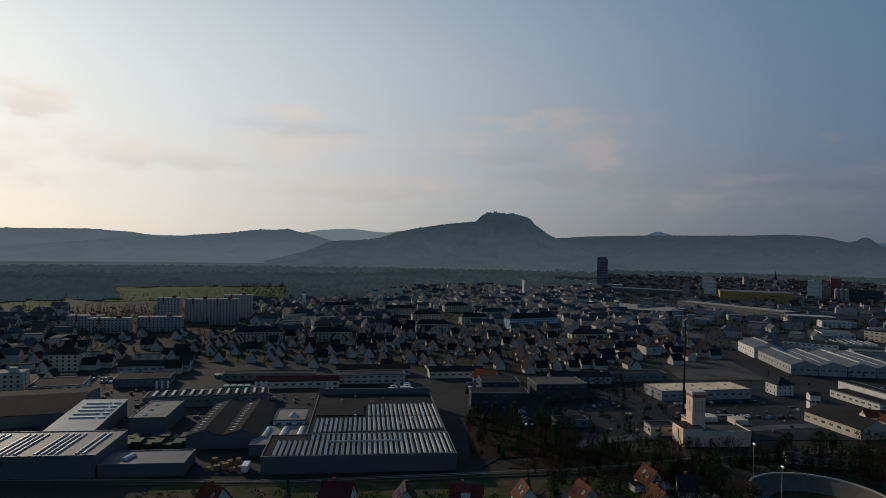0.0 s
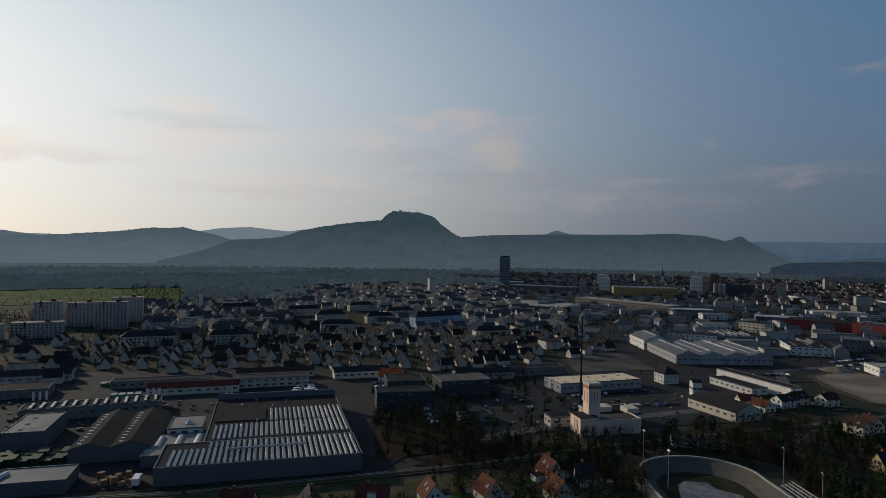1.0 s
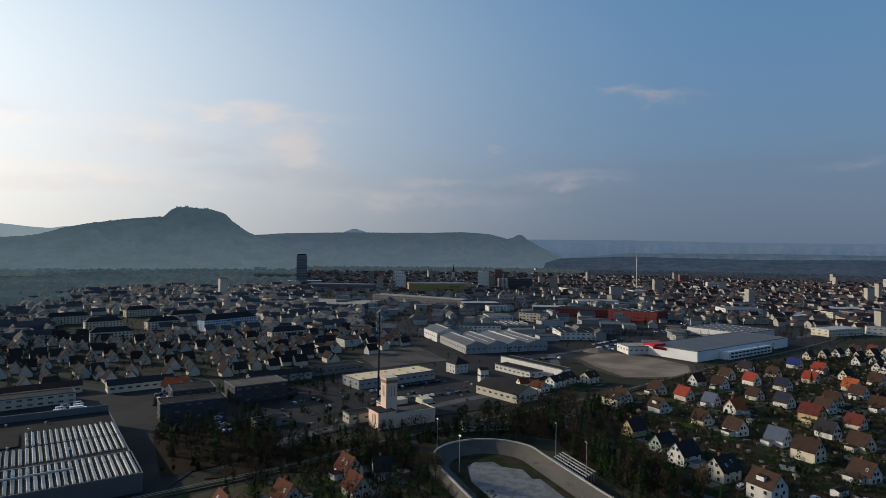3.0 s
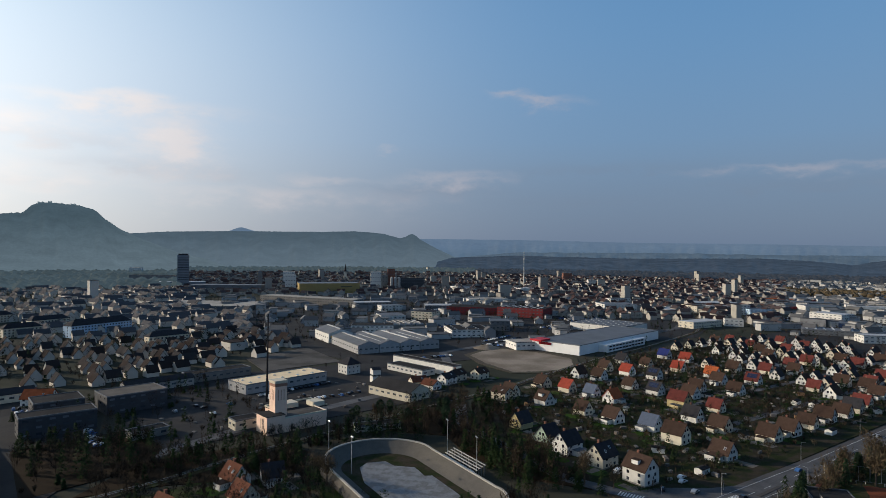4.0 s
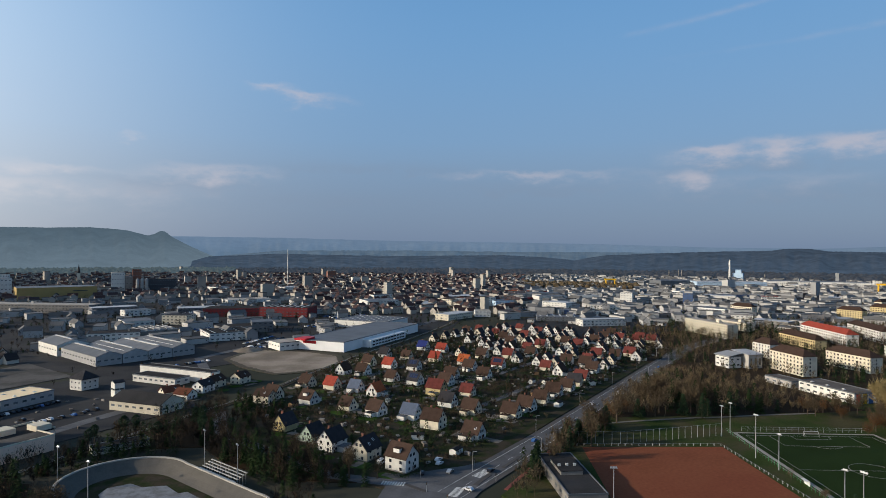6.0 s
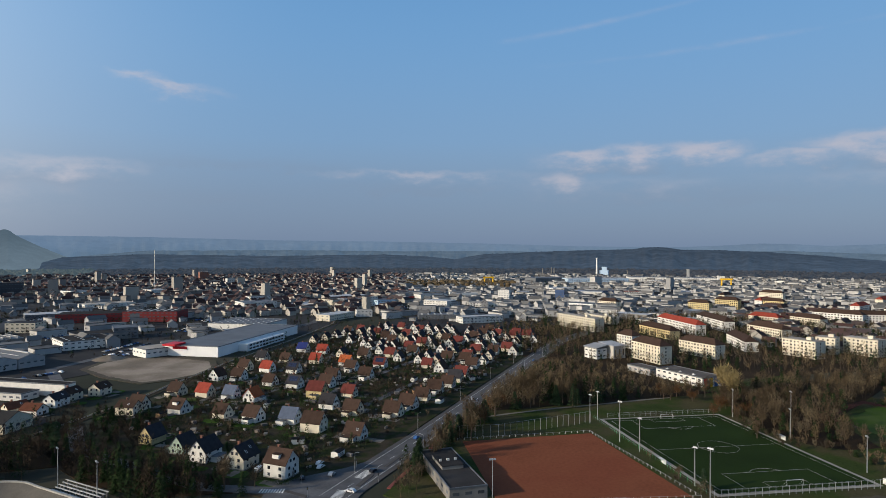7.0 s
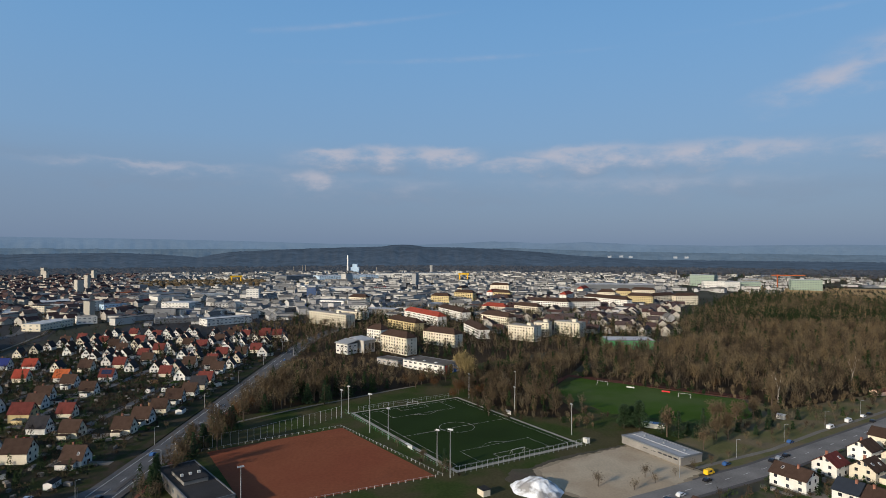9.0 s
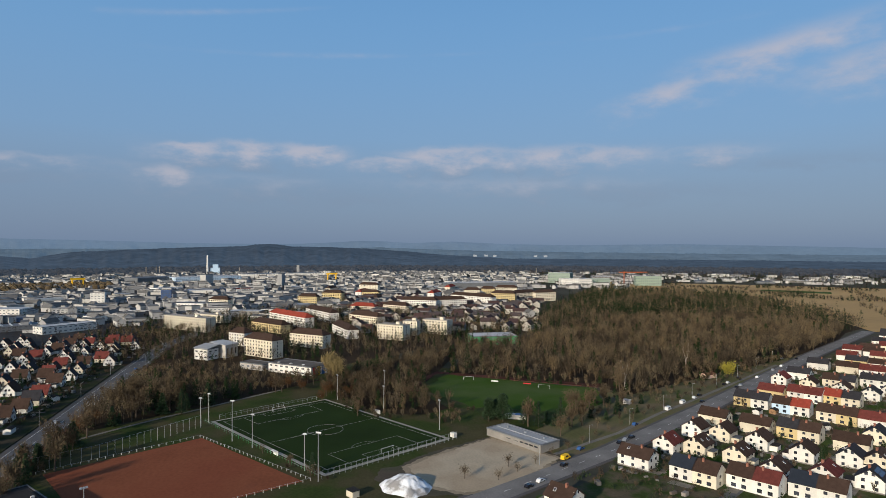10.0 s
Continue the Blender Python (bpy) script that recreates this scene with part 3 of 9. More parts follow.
def thing(name, label, category, group="", m=None, kind=""):
    ob = tagged(new(name), label, category, group, kind)
    ob.empty_display_size = 0.5
    if m is not None:
        ob.matrix_basis = m
    return ob


def solid(name, geo, mat, label, category, group="", kind="", m=None, smooth=False):
    """A thing that is one mesh."""
    ob = tagged(new(name, geo.data(name, mat, smooth)), label, category, group, kind)
    if m is not None:
        ob.matrix_basis = m
    return ob


def sheet(name, pts, z, mat, label, category="ground"):
    """A flat piece of the ground's cover, a slab set into it."""
    return solid(name, Geo().prism(pts, -0.5, z), mat, label, category, kind="structure")


def strip(pts, width):
    """The outline of a band along a line of points."""
    left, right = [], []
    for i, p in enumerate(pts):
        a, b = Vector(pts[max(i - 1, 0)]), Vector(pts[min(i + 1, len(pts) - 1)])
        d = (b - a).normalized()
        nrm = Vector((-d.y, d.x)) * width / 2
        left.append(tuple(Vector(p) + nrm))
        right.append(tuple(Vector(p) - nrm))
    return right + left[::-1]


SHARED = {}


def shared(key, make):
    if key not in SHARED:
        SHARED[key] = make()
    return SHARED[key]


def frame_mesh(w, h, key="frame"):
    def make():
        g, t = Geo(), 0.1
        g.box(-w / 2, -0.06, -h / 2, w / 2, 0.06, -h / 2 + t).box(-w / 2, -0.06, h / 2 - t, w / 2, 0.06, h / 2)
        g.box(-w / 2, -0.06, -h / 2 + t, -w / 2 + t, 0.06, h / 2 - t).box(w / 2 - t, -0.06, -h / 2 + t, w / 2, 0.06, h / 2 - t)
        return g.data("window", M[key])
    return shared(("f", w, h, key), make)


def pane_mesh(w, h, mat="pane"):
    return shared(("p", w, h, mat), lambda: Geo().box(-w / 2, -0.03, -h / 2, w / 2, 0.03, h / 2).data("pane", M[mat]))


def window(parent, x, y, z, turn, w=1.2, h=1.3, fine=True):
    """A framed window set on a wall that faces turn degrees from -y."""
    m = pose(x, y, z, 0, 0, turn)
    if fine:
        win = part("window", frame_mesh(w, h), None, parent, m=m)
        part("pane", pane_mesh(w - 0.18, h - 0.18), None, win)
    else:
        part("window", pane_mesh(w, h), None, parent, m=m)


def panes(parent, spots, mat="pane"):
    """Windows too far off to tell apart: x, y, z, turn, width, height."""
    g = Geo()
    for x, y, z, turn, w, h in spots:
        g.box(-w / 2, -0.03, -h / 2, w / 2, 0.03, h / 2, pose(x, y, z, 0, 0, turn))
    return tagged(part("panes", g, M[mat], parent), kind="stuff")

# ---- the land ----
def disc(r, n=96):
    return [(r * math.cos(2 * math.pi * i / n), r * math.sin(2 * math.pi * i / n)) for i in range(n)]


def sector(az0, az1, r0, r1, n=8):
    """An outline between two bearings and two distances."""
    az = [radians(az0 + (az1 - az0) * i / n) for i in range(n + 1)]
    return [(-r0 * math.sin(a), r0 * math.cos(a)) for a in az] + [(-r1 * math.sin(a), r1 * math.cos(a)) for a in reversed(az)]


def ragged(pts, amp, seed, step=5.0):
    """The outline with uneven, worn edges."""
    r, out = random.Random(seed), []
    for a, b in zip(pts, pts[1:] + pts[:1]):
        a, b = Vector(a), Vector(b)
        n = max(1, int((b - a).length / step))
        nrm = Vector((-(b - a).y, (b - a).x)).normalized()
        out += [tuple(a.lerp(b, (i + 0.2 * r.random()) / n) + nrm * r.uniform(-amp, amp)) for i in range(n)]
    return out


solid("ground", Geo().prism(disc(4950), -6, -0.3), M["ground"], "dark winter ground of the plain round the town", "ground", kind="structure")
sheet("garden_ground", [(195, 128), (640, 126), (640, 345), (430, 352), (330, 318), (205, 262)], 0.02, M["garden1"], "garden plots of lawn and soil between the houses")
sheet("garden_ground", [(215, -95), (185, -120), (110, -280), (330, -640), (520, -600), (452, -470), (300, -235)], 0.02, M["garden"], "garden plots of lawn and soil between the houses")
sheet("garden_ground", [(-110, 195), (125, 195), (122, 262), (-110, 240)], 0.02, M["garden"], "garden plots in front of the factory halls")
sheet("park_ground", [(215, 105), (620, 108), (640, -20), (470, -120), (352, -190), (262, -150), (212, -60), (200, 40)], 0.01, M["grass"], "rough winter grass of the sports park")
sheet("yard", [(-330, 235), (15, 262), (40, 300), (60, 440), (-60, 500), (-330, 470)], 0.01, M["yard"], "dark paved factory yard", "yard")
sheet("yard", [(62, 300), (112, 312), (240, 318), (262, 360), (260, 450), (130, 470), (70, 440)], 0.01, M["yard"], "paved builders' yard round the tower", "yard")
sheet("yard", [(262, 420), (640, 380), (1250, 640), (1500, 1000), (700, 1300), (200, 800)], -0.02, M["yard"], "paved trading estate", "yard")
sheet("yard", [(640, 345), (1500, 380), (2300, 100), (2100, -500), (1100, -420), (700, 60), (650, 130)], -0.03, M["yard"], "paved industrial estate", "yard")
sheet("parking_lot", [(178, 460), (246, 466), (254, 548), (186, 524)], 0.06, M["lot"], "empty grey parking lot", "parking lot")
LOT = [(292, -98), (257, -117), (240, -97), (231, -84), (229, -66), (238, -56), (250, -51), (262, -50), (270, -60), (276, -70), (285, -86)]


def grown(pts, by, seed):
    """The outline pushed outwards, with an uneven edge."""
    c = sum((Vector(p) for p in pts), Vector((0, 0))) / len(pts)
    return ragged([tuple(c + (Vector(p) - c) * (1 + by / (Vector(p) - c).length)) for p in pts], 0.7, seed, 1.6)


sheet("worn_edge", grown(LOT, 5.0, 2), 0.045, M["mud"], "trodden wet brown earth round the gravel", "ground")
sheet("worn_edge", grown([(262, -50), (238, -56), (229, -66), (232, -44), (250, -36), (262, -40)], 2.0, 7), 0.049, M["mud"], "muddy earth beside the snow heap", "ground")
sheet("worn_edge", grown(LOT, 2.4, 5), 0.053, M["gravel2"], "thin gravel trodden into the earth", "ground")
sheet("gravel_lot", grown(LOT, 0.0, 3), 0.06, M["gravel"], "pale gravel lot beside the football pitch", "parking lot")
PLOT = [(335, 352), (352, 342), (375, 336), (398, 346), (418, 366), (420, 400), (404, 440), (380, 440), (356, 430), (342, 392)]
sheet("worn_edge", grown(PLOT, 6.0, 11), 0.048, M["mud"], "rough weedy earth round the building plot", "ground")
sheet("gravel_lot", grown(PLOT, 0.0, 1), 0.055, M["dirt"], "bare gravel building plot", "building plot")
sheet("lawn", ragged([(402, -86), (446, -114), (378, -202), (338, -182), (328, -150), (350, -108)], 1.6, 4), 0.05, M["lawn"], "bright green mown sports lawn", "lawn")
sheet("wood_floor", [(505, 100), (560, 140), (700, 180), (860, 110), (900, -60), (860, -220), (720, -280), (575, -215), (566, -120), (500, -40), (470, 0)], 0.03, M["litter"], "brown leaf litter between the blocks of flats", "ground")
sheet("running_track", strip([(398, -80), (410, -78), (455, -109), (385, -206)], 9), 0.047, M["redearth"], "red-brown running track behind the lawn", "track")
sheet("meadow", sector(28.5, 13, 1120, 1480), 0.3, M["lawn"], "bright green meadow beside the flats", "meadow")
sheet("meadow", sector(38, 31.5, 1010, 1150), 0.3, M["lawn"], "dull green meadow behind the houses", "meadow")
sheet("meadow", sector(10.2, 5.2, 1960, 2280), 0.3, M["lawn"], "green meadow between dark woods", "meadow")
sheet("field", sector(-118, -146, 1020, 1760, 14), 0.1, M["field"], "wide tan stubble fields before the far works", "field")
sheet("field", [(560, -640), (775, -752), (975, -795), (1127, -757), (1240, -880), (1290, -1040), (1180, -1180), (1000, -1300), (700, -1250)], 0.2, M["field"], "pale stubble field behind the wood", "field")
sheet("meadow", [(1150, -1000), (1185, -1040), (1080, -1120), (1040, -1080)], 0.3, M["lawn"], "green winter wheat field", "field")
sheet("clay_pitch", [(224, 62), (289, 98), (326, 41), (256, -6)], 0.08, M["clay"], "red clay sports pitch", "sports pitch")

sheet("junction", [(187, 143), (204, 150), (218, 146), (236, 133), (250, 127), (268, 128), (219, 114), (204, 112), (190, 122)], 0.066, M["asphalt"], "wide worn asphalt road junction", "road")
# football pitch: u runs along its length, from its near end
PO, PU, PV = Vector((262.0, -15.5)), Vector((0.868, 0.497)), Vector((0.497, -0.868))


def pitch(u, v):
    p = PO + PU * u + PV * v
    return (p.x, p.y)


def pitch_rect(name, u0, v0, u1, v1, z, mat, label, category):
    return sheet(name, [pitch(u0, v0), pitch(u0, v1), pitch(u1, v1), pitch(u1, v0)], z, mat, label, category)


LEN, WID = 107.0, 69.0
pitch_rect("pitch_path", -2.0, -1.8, LEN + 1.6, WID + 1.8, 0.06, M["path"], "pale slab path round the football pitch", "path")
pitch_rect("football_pitch", 0, 0, LEN, WID, 0.10, M["turf"], "dark green artificial turf football pitch", "football pitch")
TM = Matrix.Translation((PO.x, PO.y, 0)) @ Matrix(((PU.x, PV.x, 0, 0), (PU.y, PV.y, 0, 0), (0, 0, 1, 0), (0, 0, 0, 1)))


def pitch_marks():
    g, t = Geo(), 0.065
    a, b, c, d = 3.5, 3.0, LEN - 3.5, WID - 3.0
    mid = (b + d) / 2

    def bar(u0, v0, u1, v1):
        g.box(u0 - t, v0 - t, 0.10, u1 + t, v1 + t, 0.125)

    bar(a, b, c, b), bar(a, d, c, d), bar(a, b, a, d), bar(c, b, c, d), bar((a + c) / 2, b, (a + c) / 2, d)
    for s, e in ((a, 1), (c, -1)):
        for depth, half in ((16.5, 20.15), (5.5, 9.15)):
            q = s + e * depth
            bar(min(s, q), mid - half, max(s, q), mid - half), bar(min(s, q), mid + half, max(s, q), mid + half), bar(q, mid - half, q, mid + half)

    def arc(u, v, r, a0, a1, n):
        for i in range(n):
            p, q = (math.radians(a0 + (a1 - a0) * k / n) for k in (i, i + 1))
            x0, y0, x1, y1 = u + r * math.cos(p), v + r * math.sin(p), u + r * math.cos(q), v + r * math.sin(q)
            g.box(0, -t, 0.10, math.hypot(x1 - x0, y1 - y0) + 0.05, t, 0.125, Matrix.Translation((x0, y0, 0)) @ Matrix.Rotation(math.atan2(y1 - y0, x1 - x0), 4, "Z"))

    arc((a + c) / 2, mid, 9.15, 0, 360, 40)
    arc(a + 11, mid, 9.15, -53, 53, 12)
    arc(c - 11, mid, 9.15, 127, 233, 12)
    return g


solid("pitch_lines", pitch_marks(), M["post"], "white painted football pitch lines", "pitch lines", kind="structure", m=TM.copy())

# ---- roads ----
ROAD = [(-60, 150), (60, 158), (150, 142), (205, 122), (300, 118.5), (480, 116.5), (640, 114), (760, 90)]
ROAD2 = [(172, 24), (204, -37), (226.6, -81), (259.6, -145), (322.6, -247), (454.6, -453), (564.6, -637)]


def road(name, pts, width, label, z=0.07, mat="asphalt"):
    sheet(name, strip(pts, width), z, M[mat], label, "road")


sheet("pavement", strip(ROAD[3:], 16.5), 0.05, M["paving"], "grey slab pavement along the main road", "pavement")
sheet("pavement", strip(ROAD2[1:], 15), 0.05, M["paving"], "grey pavement along the estate road", "pavement")
road("road", ROAD, 12, "straight grey asphalt main road")
sheet("verge", [(236, -70), (300, -125), (345, -185), (372, -205), (362, -225), (392, -284), (452, -424), (494, -512), (478, -500), (262, -155)], 0.03, M["verge"], "olive-brown winter grass beside the estate road", "verge")
sheet("footpath", strip([(326, 106), (336, 101), (350, 88), (371, 66), (384, 50), (402, 30), (424, 4)], 2.2), 0.055, M["path2"], "curving footpath through the park", "path")
sheet("footpath", strip([(262, -118), (285, -164), (312, -204), (333, -240), (372, -304), (420, -382)], 2.4), 0.06, M["path2"], "narrow grey footpath behind a row of young trees", "path")
road("road", ROAD2, 11.5, "long straight pale asphalt estate road", mat="asphalt2")
road("road", [(210, 122), (196, 175), (205, 225), (212, 262), (238, 296)], 7, "narrow asphalt lane curving under the trees", 0.085)
road("road", [(640, 430), (700, 440), (760, 470), (830, 520), (990, 640), (1150, 800)], 10, "curving asphalt road to the town", 0.085)
road("road", [(60, 300), (110, 320), (190, 340), (262, 352), (300, 385), (345, 455), (420, 470), (560, 420)], 8, "asphalt road through the trading estate", 0.06)
for yy in (170, 208, 246, 284):
    road("road", [(330, yy + 6), (480, yy), (632, yy - 6)], 5, "narrow asphalt lane between house rows", 0.06)
for k in (58,):
    road("road", [(222 - k * 0.85, -84 - k * 0.53), (450 - k * 0.85, -456 - k * 0.53)], 4.5, "narrow asphalt lane between house rows", 0.06)


def dashes(pts, gap, length, width, z, offset=0.0):
    g = Geo()
    for a, b in zip(pts, pts[1:]):
        a, b = Vector(a), Vector(b)
        d, n = (b - a).normalized(), int((b - a).length / gap)
        for i in range(n):
            p = a + d * gap * i
            m = Matrix.Translation((p.x, p.y, 0)) @ Matrix.Rotation(math.atan2(d.y, d.x), 4, "Z")
            g.box(0, offset - width / 2, z, length, offset + width / 2, z + 0.02, m)
    return g


g = dashes(ROAD[3:], 12, 5, 0.16, 0.07)
for off in (-5.2, 5.2):
    k = dashes(ROAD[3:], 8, 8.0, 0.14, 0.07, off)
    g.add(k.v, k.f)
k = dashes(ROAD2[1:], 12, 4, 0.14, 0.07)
g.add(k.v, k.f)
for x0, y0, ang in ((209, 121, 100), (203, 147, 20), (232, 122, 86), (188, 130, 15)):
    for i in range(9):
        m = pose(x0, y0, 0, 0, 0, ang) @ Matrix.Translation((0, (i - 4) * 1.1, 0))
        g.box(-2, -0.28, 0.07, 2, 0.28, 0.09, m)
solid("road_markings", g, M["paint"], "white painted road lines and crossings", "road markings", kind="structure")
sheet("cycle_lane", strip([(222, 106), (300, 110.5), (400, 109.5)], 1.6), 0.075, M["redpave"], "red cycle lane beside the main road", "cycle lane")


RAIL = [(-340, 237), (-60, 246), (60, 266), (112, 281), (180, 294), (253, 307), (290, 312), (333, 325), (372, 334), (430, 350), (520, 366), (600, 384), (680, 404), (760, 440), (900, 540)]


def railway(pts):
    """A single track: ballast bed, sleepers and two rails."""
    t = thing("railway", "single railway track on brown ballast", "railway", kind="structure")
    part("ballast", Geo().prism(strip(pts, 6.5), -0.3, 0.25).prism(strip(pts, 3.4), 0.25, 0.55), M["ballast"], t)
    sl, rails = Geo(), Geo()
    for a, b in zip(pts, pts[1:]):
        a, b = Vector(a), Vector(b)
        d = (b - a).normalized()
        m = Matrix.Translation((a.x, a.y, 0)) @ Matrix.Rotation(math.atan2(d.y, d.x), 4, "Z")
        ln = (b - a).length
        for i in range(int(ln / 1.2)):
            sl.box(i * 1.2, -1.3, 0.5, i * 1.2 + 0.26, 1.3, 0.62, m)
        for q in (-0.75, 0.75):
            rails.box(0, q - 0.05, 0.62, ln, q + 0.05, 0.78, m)
    tagged(part("sleepers", sl, M["woodtrim"], t), kind="stuff")
    part("rails", rails, M["steel"], t)


railway(RAIL)


# ---- hills on the horizon ----
def hill_range(name, crest_line, near, crest, far, mat, label, rough, trees=0.05, step=0.06, seed=0):
    """A range of wooded hills round the plain. crest_line: bearing to the left of +y and rise above eye level, in degrees."""
    az_of, rise_of = [-c[0] for c in crest_line], [c[1] for c in crest_line]
    g, cuts = Geo(), (0.0, 0.14, 0.28, 0.42, 0.56, 0.7, 0.82, 0.92, 1.0)
    az0, az1 = crest_line[0][0], crest_line[-1][0]
    steps = int(abs(az1 - az0) / step)
    for i in range(steps + 1):
        az = az0 + (az1 - az0) * i / steps
        h = sum(float(np.interp(-az + d, az_of, rise_of)) * k for d, k in ((-0.2, 0.25), (0, 0.5), (0.2, 0.25)))
        h += rough * (noise.noise((az * 0.9, seed, 0)) * 0.8 + noise.noise((az * 4, seed, 3)) * 0.4)
        wooded = max(0.0, 0.55 + noise.noise((az * 0.6, seed, 8)))
        leaf = trees * wooded * (abs(noise.noise((az * 9, seed, 5))) * 1.5 + max(0.0, noise.noise((az * 3.1, seed, 9)) - 0.25) * 2.0)
        x, y = -math.sin(math.radians(az)), math.cos(math.radians(az))
        zc = EYE + crest * math.tan(math.radians(h))
        for s in cuts:
            fold = noise.noise((az * 0.55, s * 1.6, seed)) * 0.7 + noise.noise((az * 1.7, s * 3, seed + 2)) * 0.3
            r = near + (crest - near) * s + (crest - near) * 0.22 * fold * math.sin(math.pi * s)
            rise = (1 - math.cos(math.pi * s)) / 2 * (1 - 0.16 * math.sin(math.pi * s) * (1 + fold))
            g.v.append((x * r, y * r, -4 + (zc + 4) * rise + (crest * math.tan(math.radians(leaf)) if s == 1.0 else 0.0)))
        g.v.append((x * far, y * far, -4 + (zc + 4) * 0.7))
    k = len(cuts) + 1
    for i in range(steps):
        for j in range(k - 1):
            a = i * k + j
            g.f.append((a, a + 1, a + k + 1, a + k))
    return solid(name, g, mat, label, "hills", kind="structure")


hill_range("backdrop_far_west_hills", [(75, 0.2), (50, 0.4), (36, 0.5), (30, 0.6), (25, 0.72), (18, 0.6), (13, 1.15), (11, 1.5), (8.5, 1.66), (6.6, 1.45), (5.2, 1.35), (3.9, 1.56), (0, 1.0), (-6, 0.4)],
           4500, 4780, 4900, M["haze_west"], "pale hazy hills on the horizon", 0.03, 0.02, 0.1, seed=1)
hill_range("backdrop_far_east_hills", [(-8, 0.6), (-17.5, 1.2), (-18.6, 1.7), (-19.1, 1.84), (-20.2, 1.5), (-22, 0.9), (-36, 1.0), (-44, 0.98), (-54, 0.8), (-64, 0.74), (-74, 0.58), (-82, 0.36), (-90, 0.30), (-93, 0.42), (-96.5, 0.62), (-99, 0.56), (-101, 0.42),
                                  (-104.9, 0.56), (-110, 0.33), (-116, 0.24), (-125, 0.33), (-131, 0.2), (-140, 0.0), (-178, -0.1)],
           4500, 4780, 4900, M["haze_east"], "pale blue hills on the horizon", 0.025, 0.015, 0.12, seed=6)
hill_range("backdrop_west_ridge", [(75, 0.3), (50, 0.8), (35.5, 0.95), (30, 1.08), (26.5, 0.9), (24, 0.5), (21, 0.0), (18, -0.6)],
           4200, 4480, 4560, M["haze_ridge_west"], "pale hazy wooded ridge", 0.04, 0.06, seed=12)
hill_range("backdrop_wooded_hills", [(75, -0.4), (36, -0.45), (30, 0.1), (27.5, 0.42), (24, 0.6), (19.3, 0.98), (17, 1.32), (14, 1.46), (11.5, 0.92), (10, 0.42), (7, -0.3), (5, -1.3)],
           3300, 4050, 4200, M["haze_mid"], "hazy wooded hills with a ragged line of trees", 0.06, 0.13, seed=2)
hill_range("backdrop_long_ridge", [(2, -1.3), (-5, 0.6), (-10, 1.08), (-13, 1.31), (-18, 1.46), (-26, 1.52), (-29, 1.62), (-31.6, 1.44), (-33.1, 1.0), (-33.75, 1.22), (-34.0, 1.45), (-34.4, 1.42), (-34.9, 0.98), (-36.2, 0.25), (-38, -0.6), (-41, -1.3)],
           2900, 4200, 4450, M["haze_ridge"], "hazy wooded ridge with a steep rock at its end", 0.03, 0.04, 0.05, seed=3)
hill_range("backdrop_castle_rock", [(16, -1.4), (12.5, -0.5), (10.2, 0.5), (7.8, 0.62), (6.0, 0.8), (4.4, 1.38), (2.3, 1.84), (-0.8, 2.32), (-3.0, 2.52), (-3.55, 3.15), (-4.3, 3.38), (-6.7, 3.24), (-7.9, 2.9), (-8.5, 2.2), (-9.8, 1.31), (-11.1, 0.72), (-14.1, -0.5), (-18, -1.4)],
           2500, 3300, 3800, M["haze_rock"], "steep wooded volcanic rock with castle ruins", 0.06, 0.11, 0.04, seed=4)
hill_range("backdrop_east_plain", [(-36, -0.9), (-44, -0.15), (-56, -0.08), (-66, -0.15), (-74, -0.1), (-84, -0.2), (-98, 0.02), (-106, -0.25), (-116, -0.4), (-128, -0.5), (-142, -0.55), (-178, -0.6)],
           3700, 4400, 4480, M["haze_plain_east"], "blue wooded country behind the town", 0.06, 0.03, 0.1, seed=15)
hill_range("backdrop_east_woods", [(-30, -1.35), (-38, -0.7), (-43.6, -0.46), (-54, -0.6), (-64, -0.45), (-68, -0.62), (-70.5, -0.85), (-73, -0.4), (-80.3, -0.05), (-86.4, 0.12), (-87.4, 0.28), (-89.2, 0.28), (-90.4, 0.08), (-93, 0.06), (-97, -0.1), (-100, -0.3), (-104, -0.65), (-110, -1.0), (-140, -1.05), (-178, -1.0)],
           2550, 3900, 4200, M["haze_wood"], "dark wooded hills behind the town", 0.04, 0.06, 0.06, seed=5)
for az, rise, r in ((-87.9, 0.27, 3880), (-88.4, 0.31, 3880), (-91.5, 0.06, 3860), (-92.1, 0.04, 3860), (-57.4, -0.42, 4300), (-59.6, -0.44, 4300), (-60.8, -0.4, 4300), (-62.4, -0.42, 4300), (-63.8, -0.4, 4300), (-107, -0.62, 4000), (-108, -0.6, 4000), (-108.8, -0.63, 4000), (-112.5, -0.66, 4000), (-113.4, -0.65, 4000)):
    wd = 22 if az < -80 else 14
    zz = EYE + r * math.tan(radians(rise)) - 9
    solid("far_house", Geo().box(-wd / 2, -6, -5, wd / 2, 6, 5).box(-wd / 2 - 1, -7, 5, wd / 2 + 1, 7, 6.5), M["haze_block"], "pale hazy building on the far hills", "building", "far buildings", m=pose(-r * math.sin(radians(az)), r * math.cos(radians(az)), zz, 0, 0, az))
for az, wd, ht in ((-4.15, 26, 12), (-4.75, 16, 17), (-5.35, 40, 9), (-6.3, 22, 9)):
    r = 3320
    zz = EYE + r * math.tan(radians(3.42)) - 14
    solid("castle_ruin", Geo().box(-wd / 2, -6, 0, wd / 2, 6, ht).box(-wd / 2, -6, ht, -wd / 4, 6, ht + 2).box(wd / 6, -6, ht, wd / 3, 6, ht + 3), M["haze_rock"],
          "hazy grey castle ruin on top of the rock", "ruin", m=pose(-r * math.sin(radians(az)), r * math.cos(radians(az)), zz, 0, 0, az))


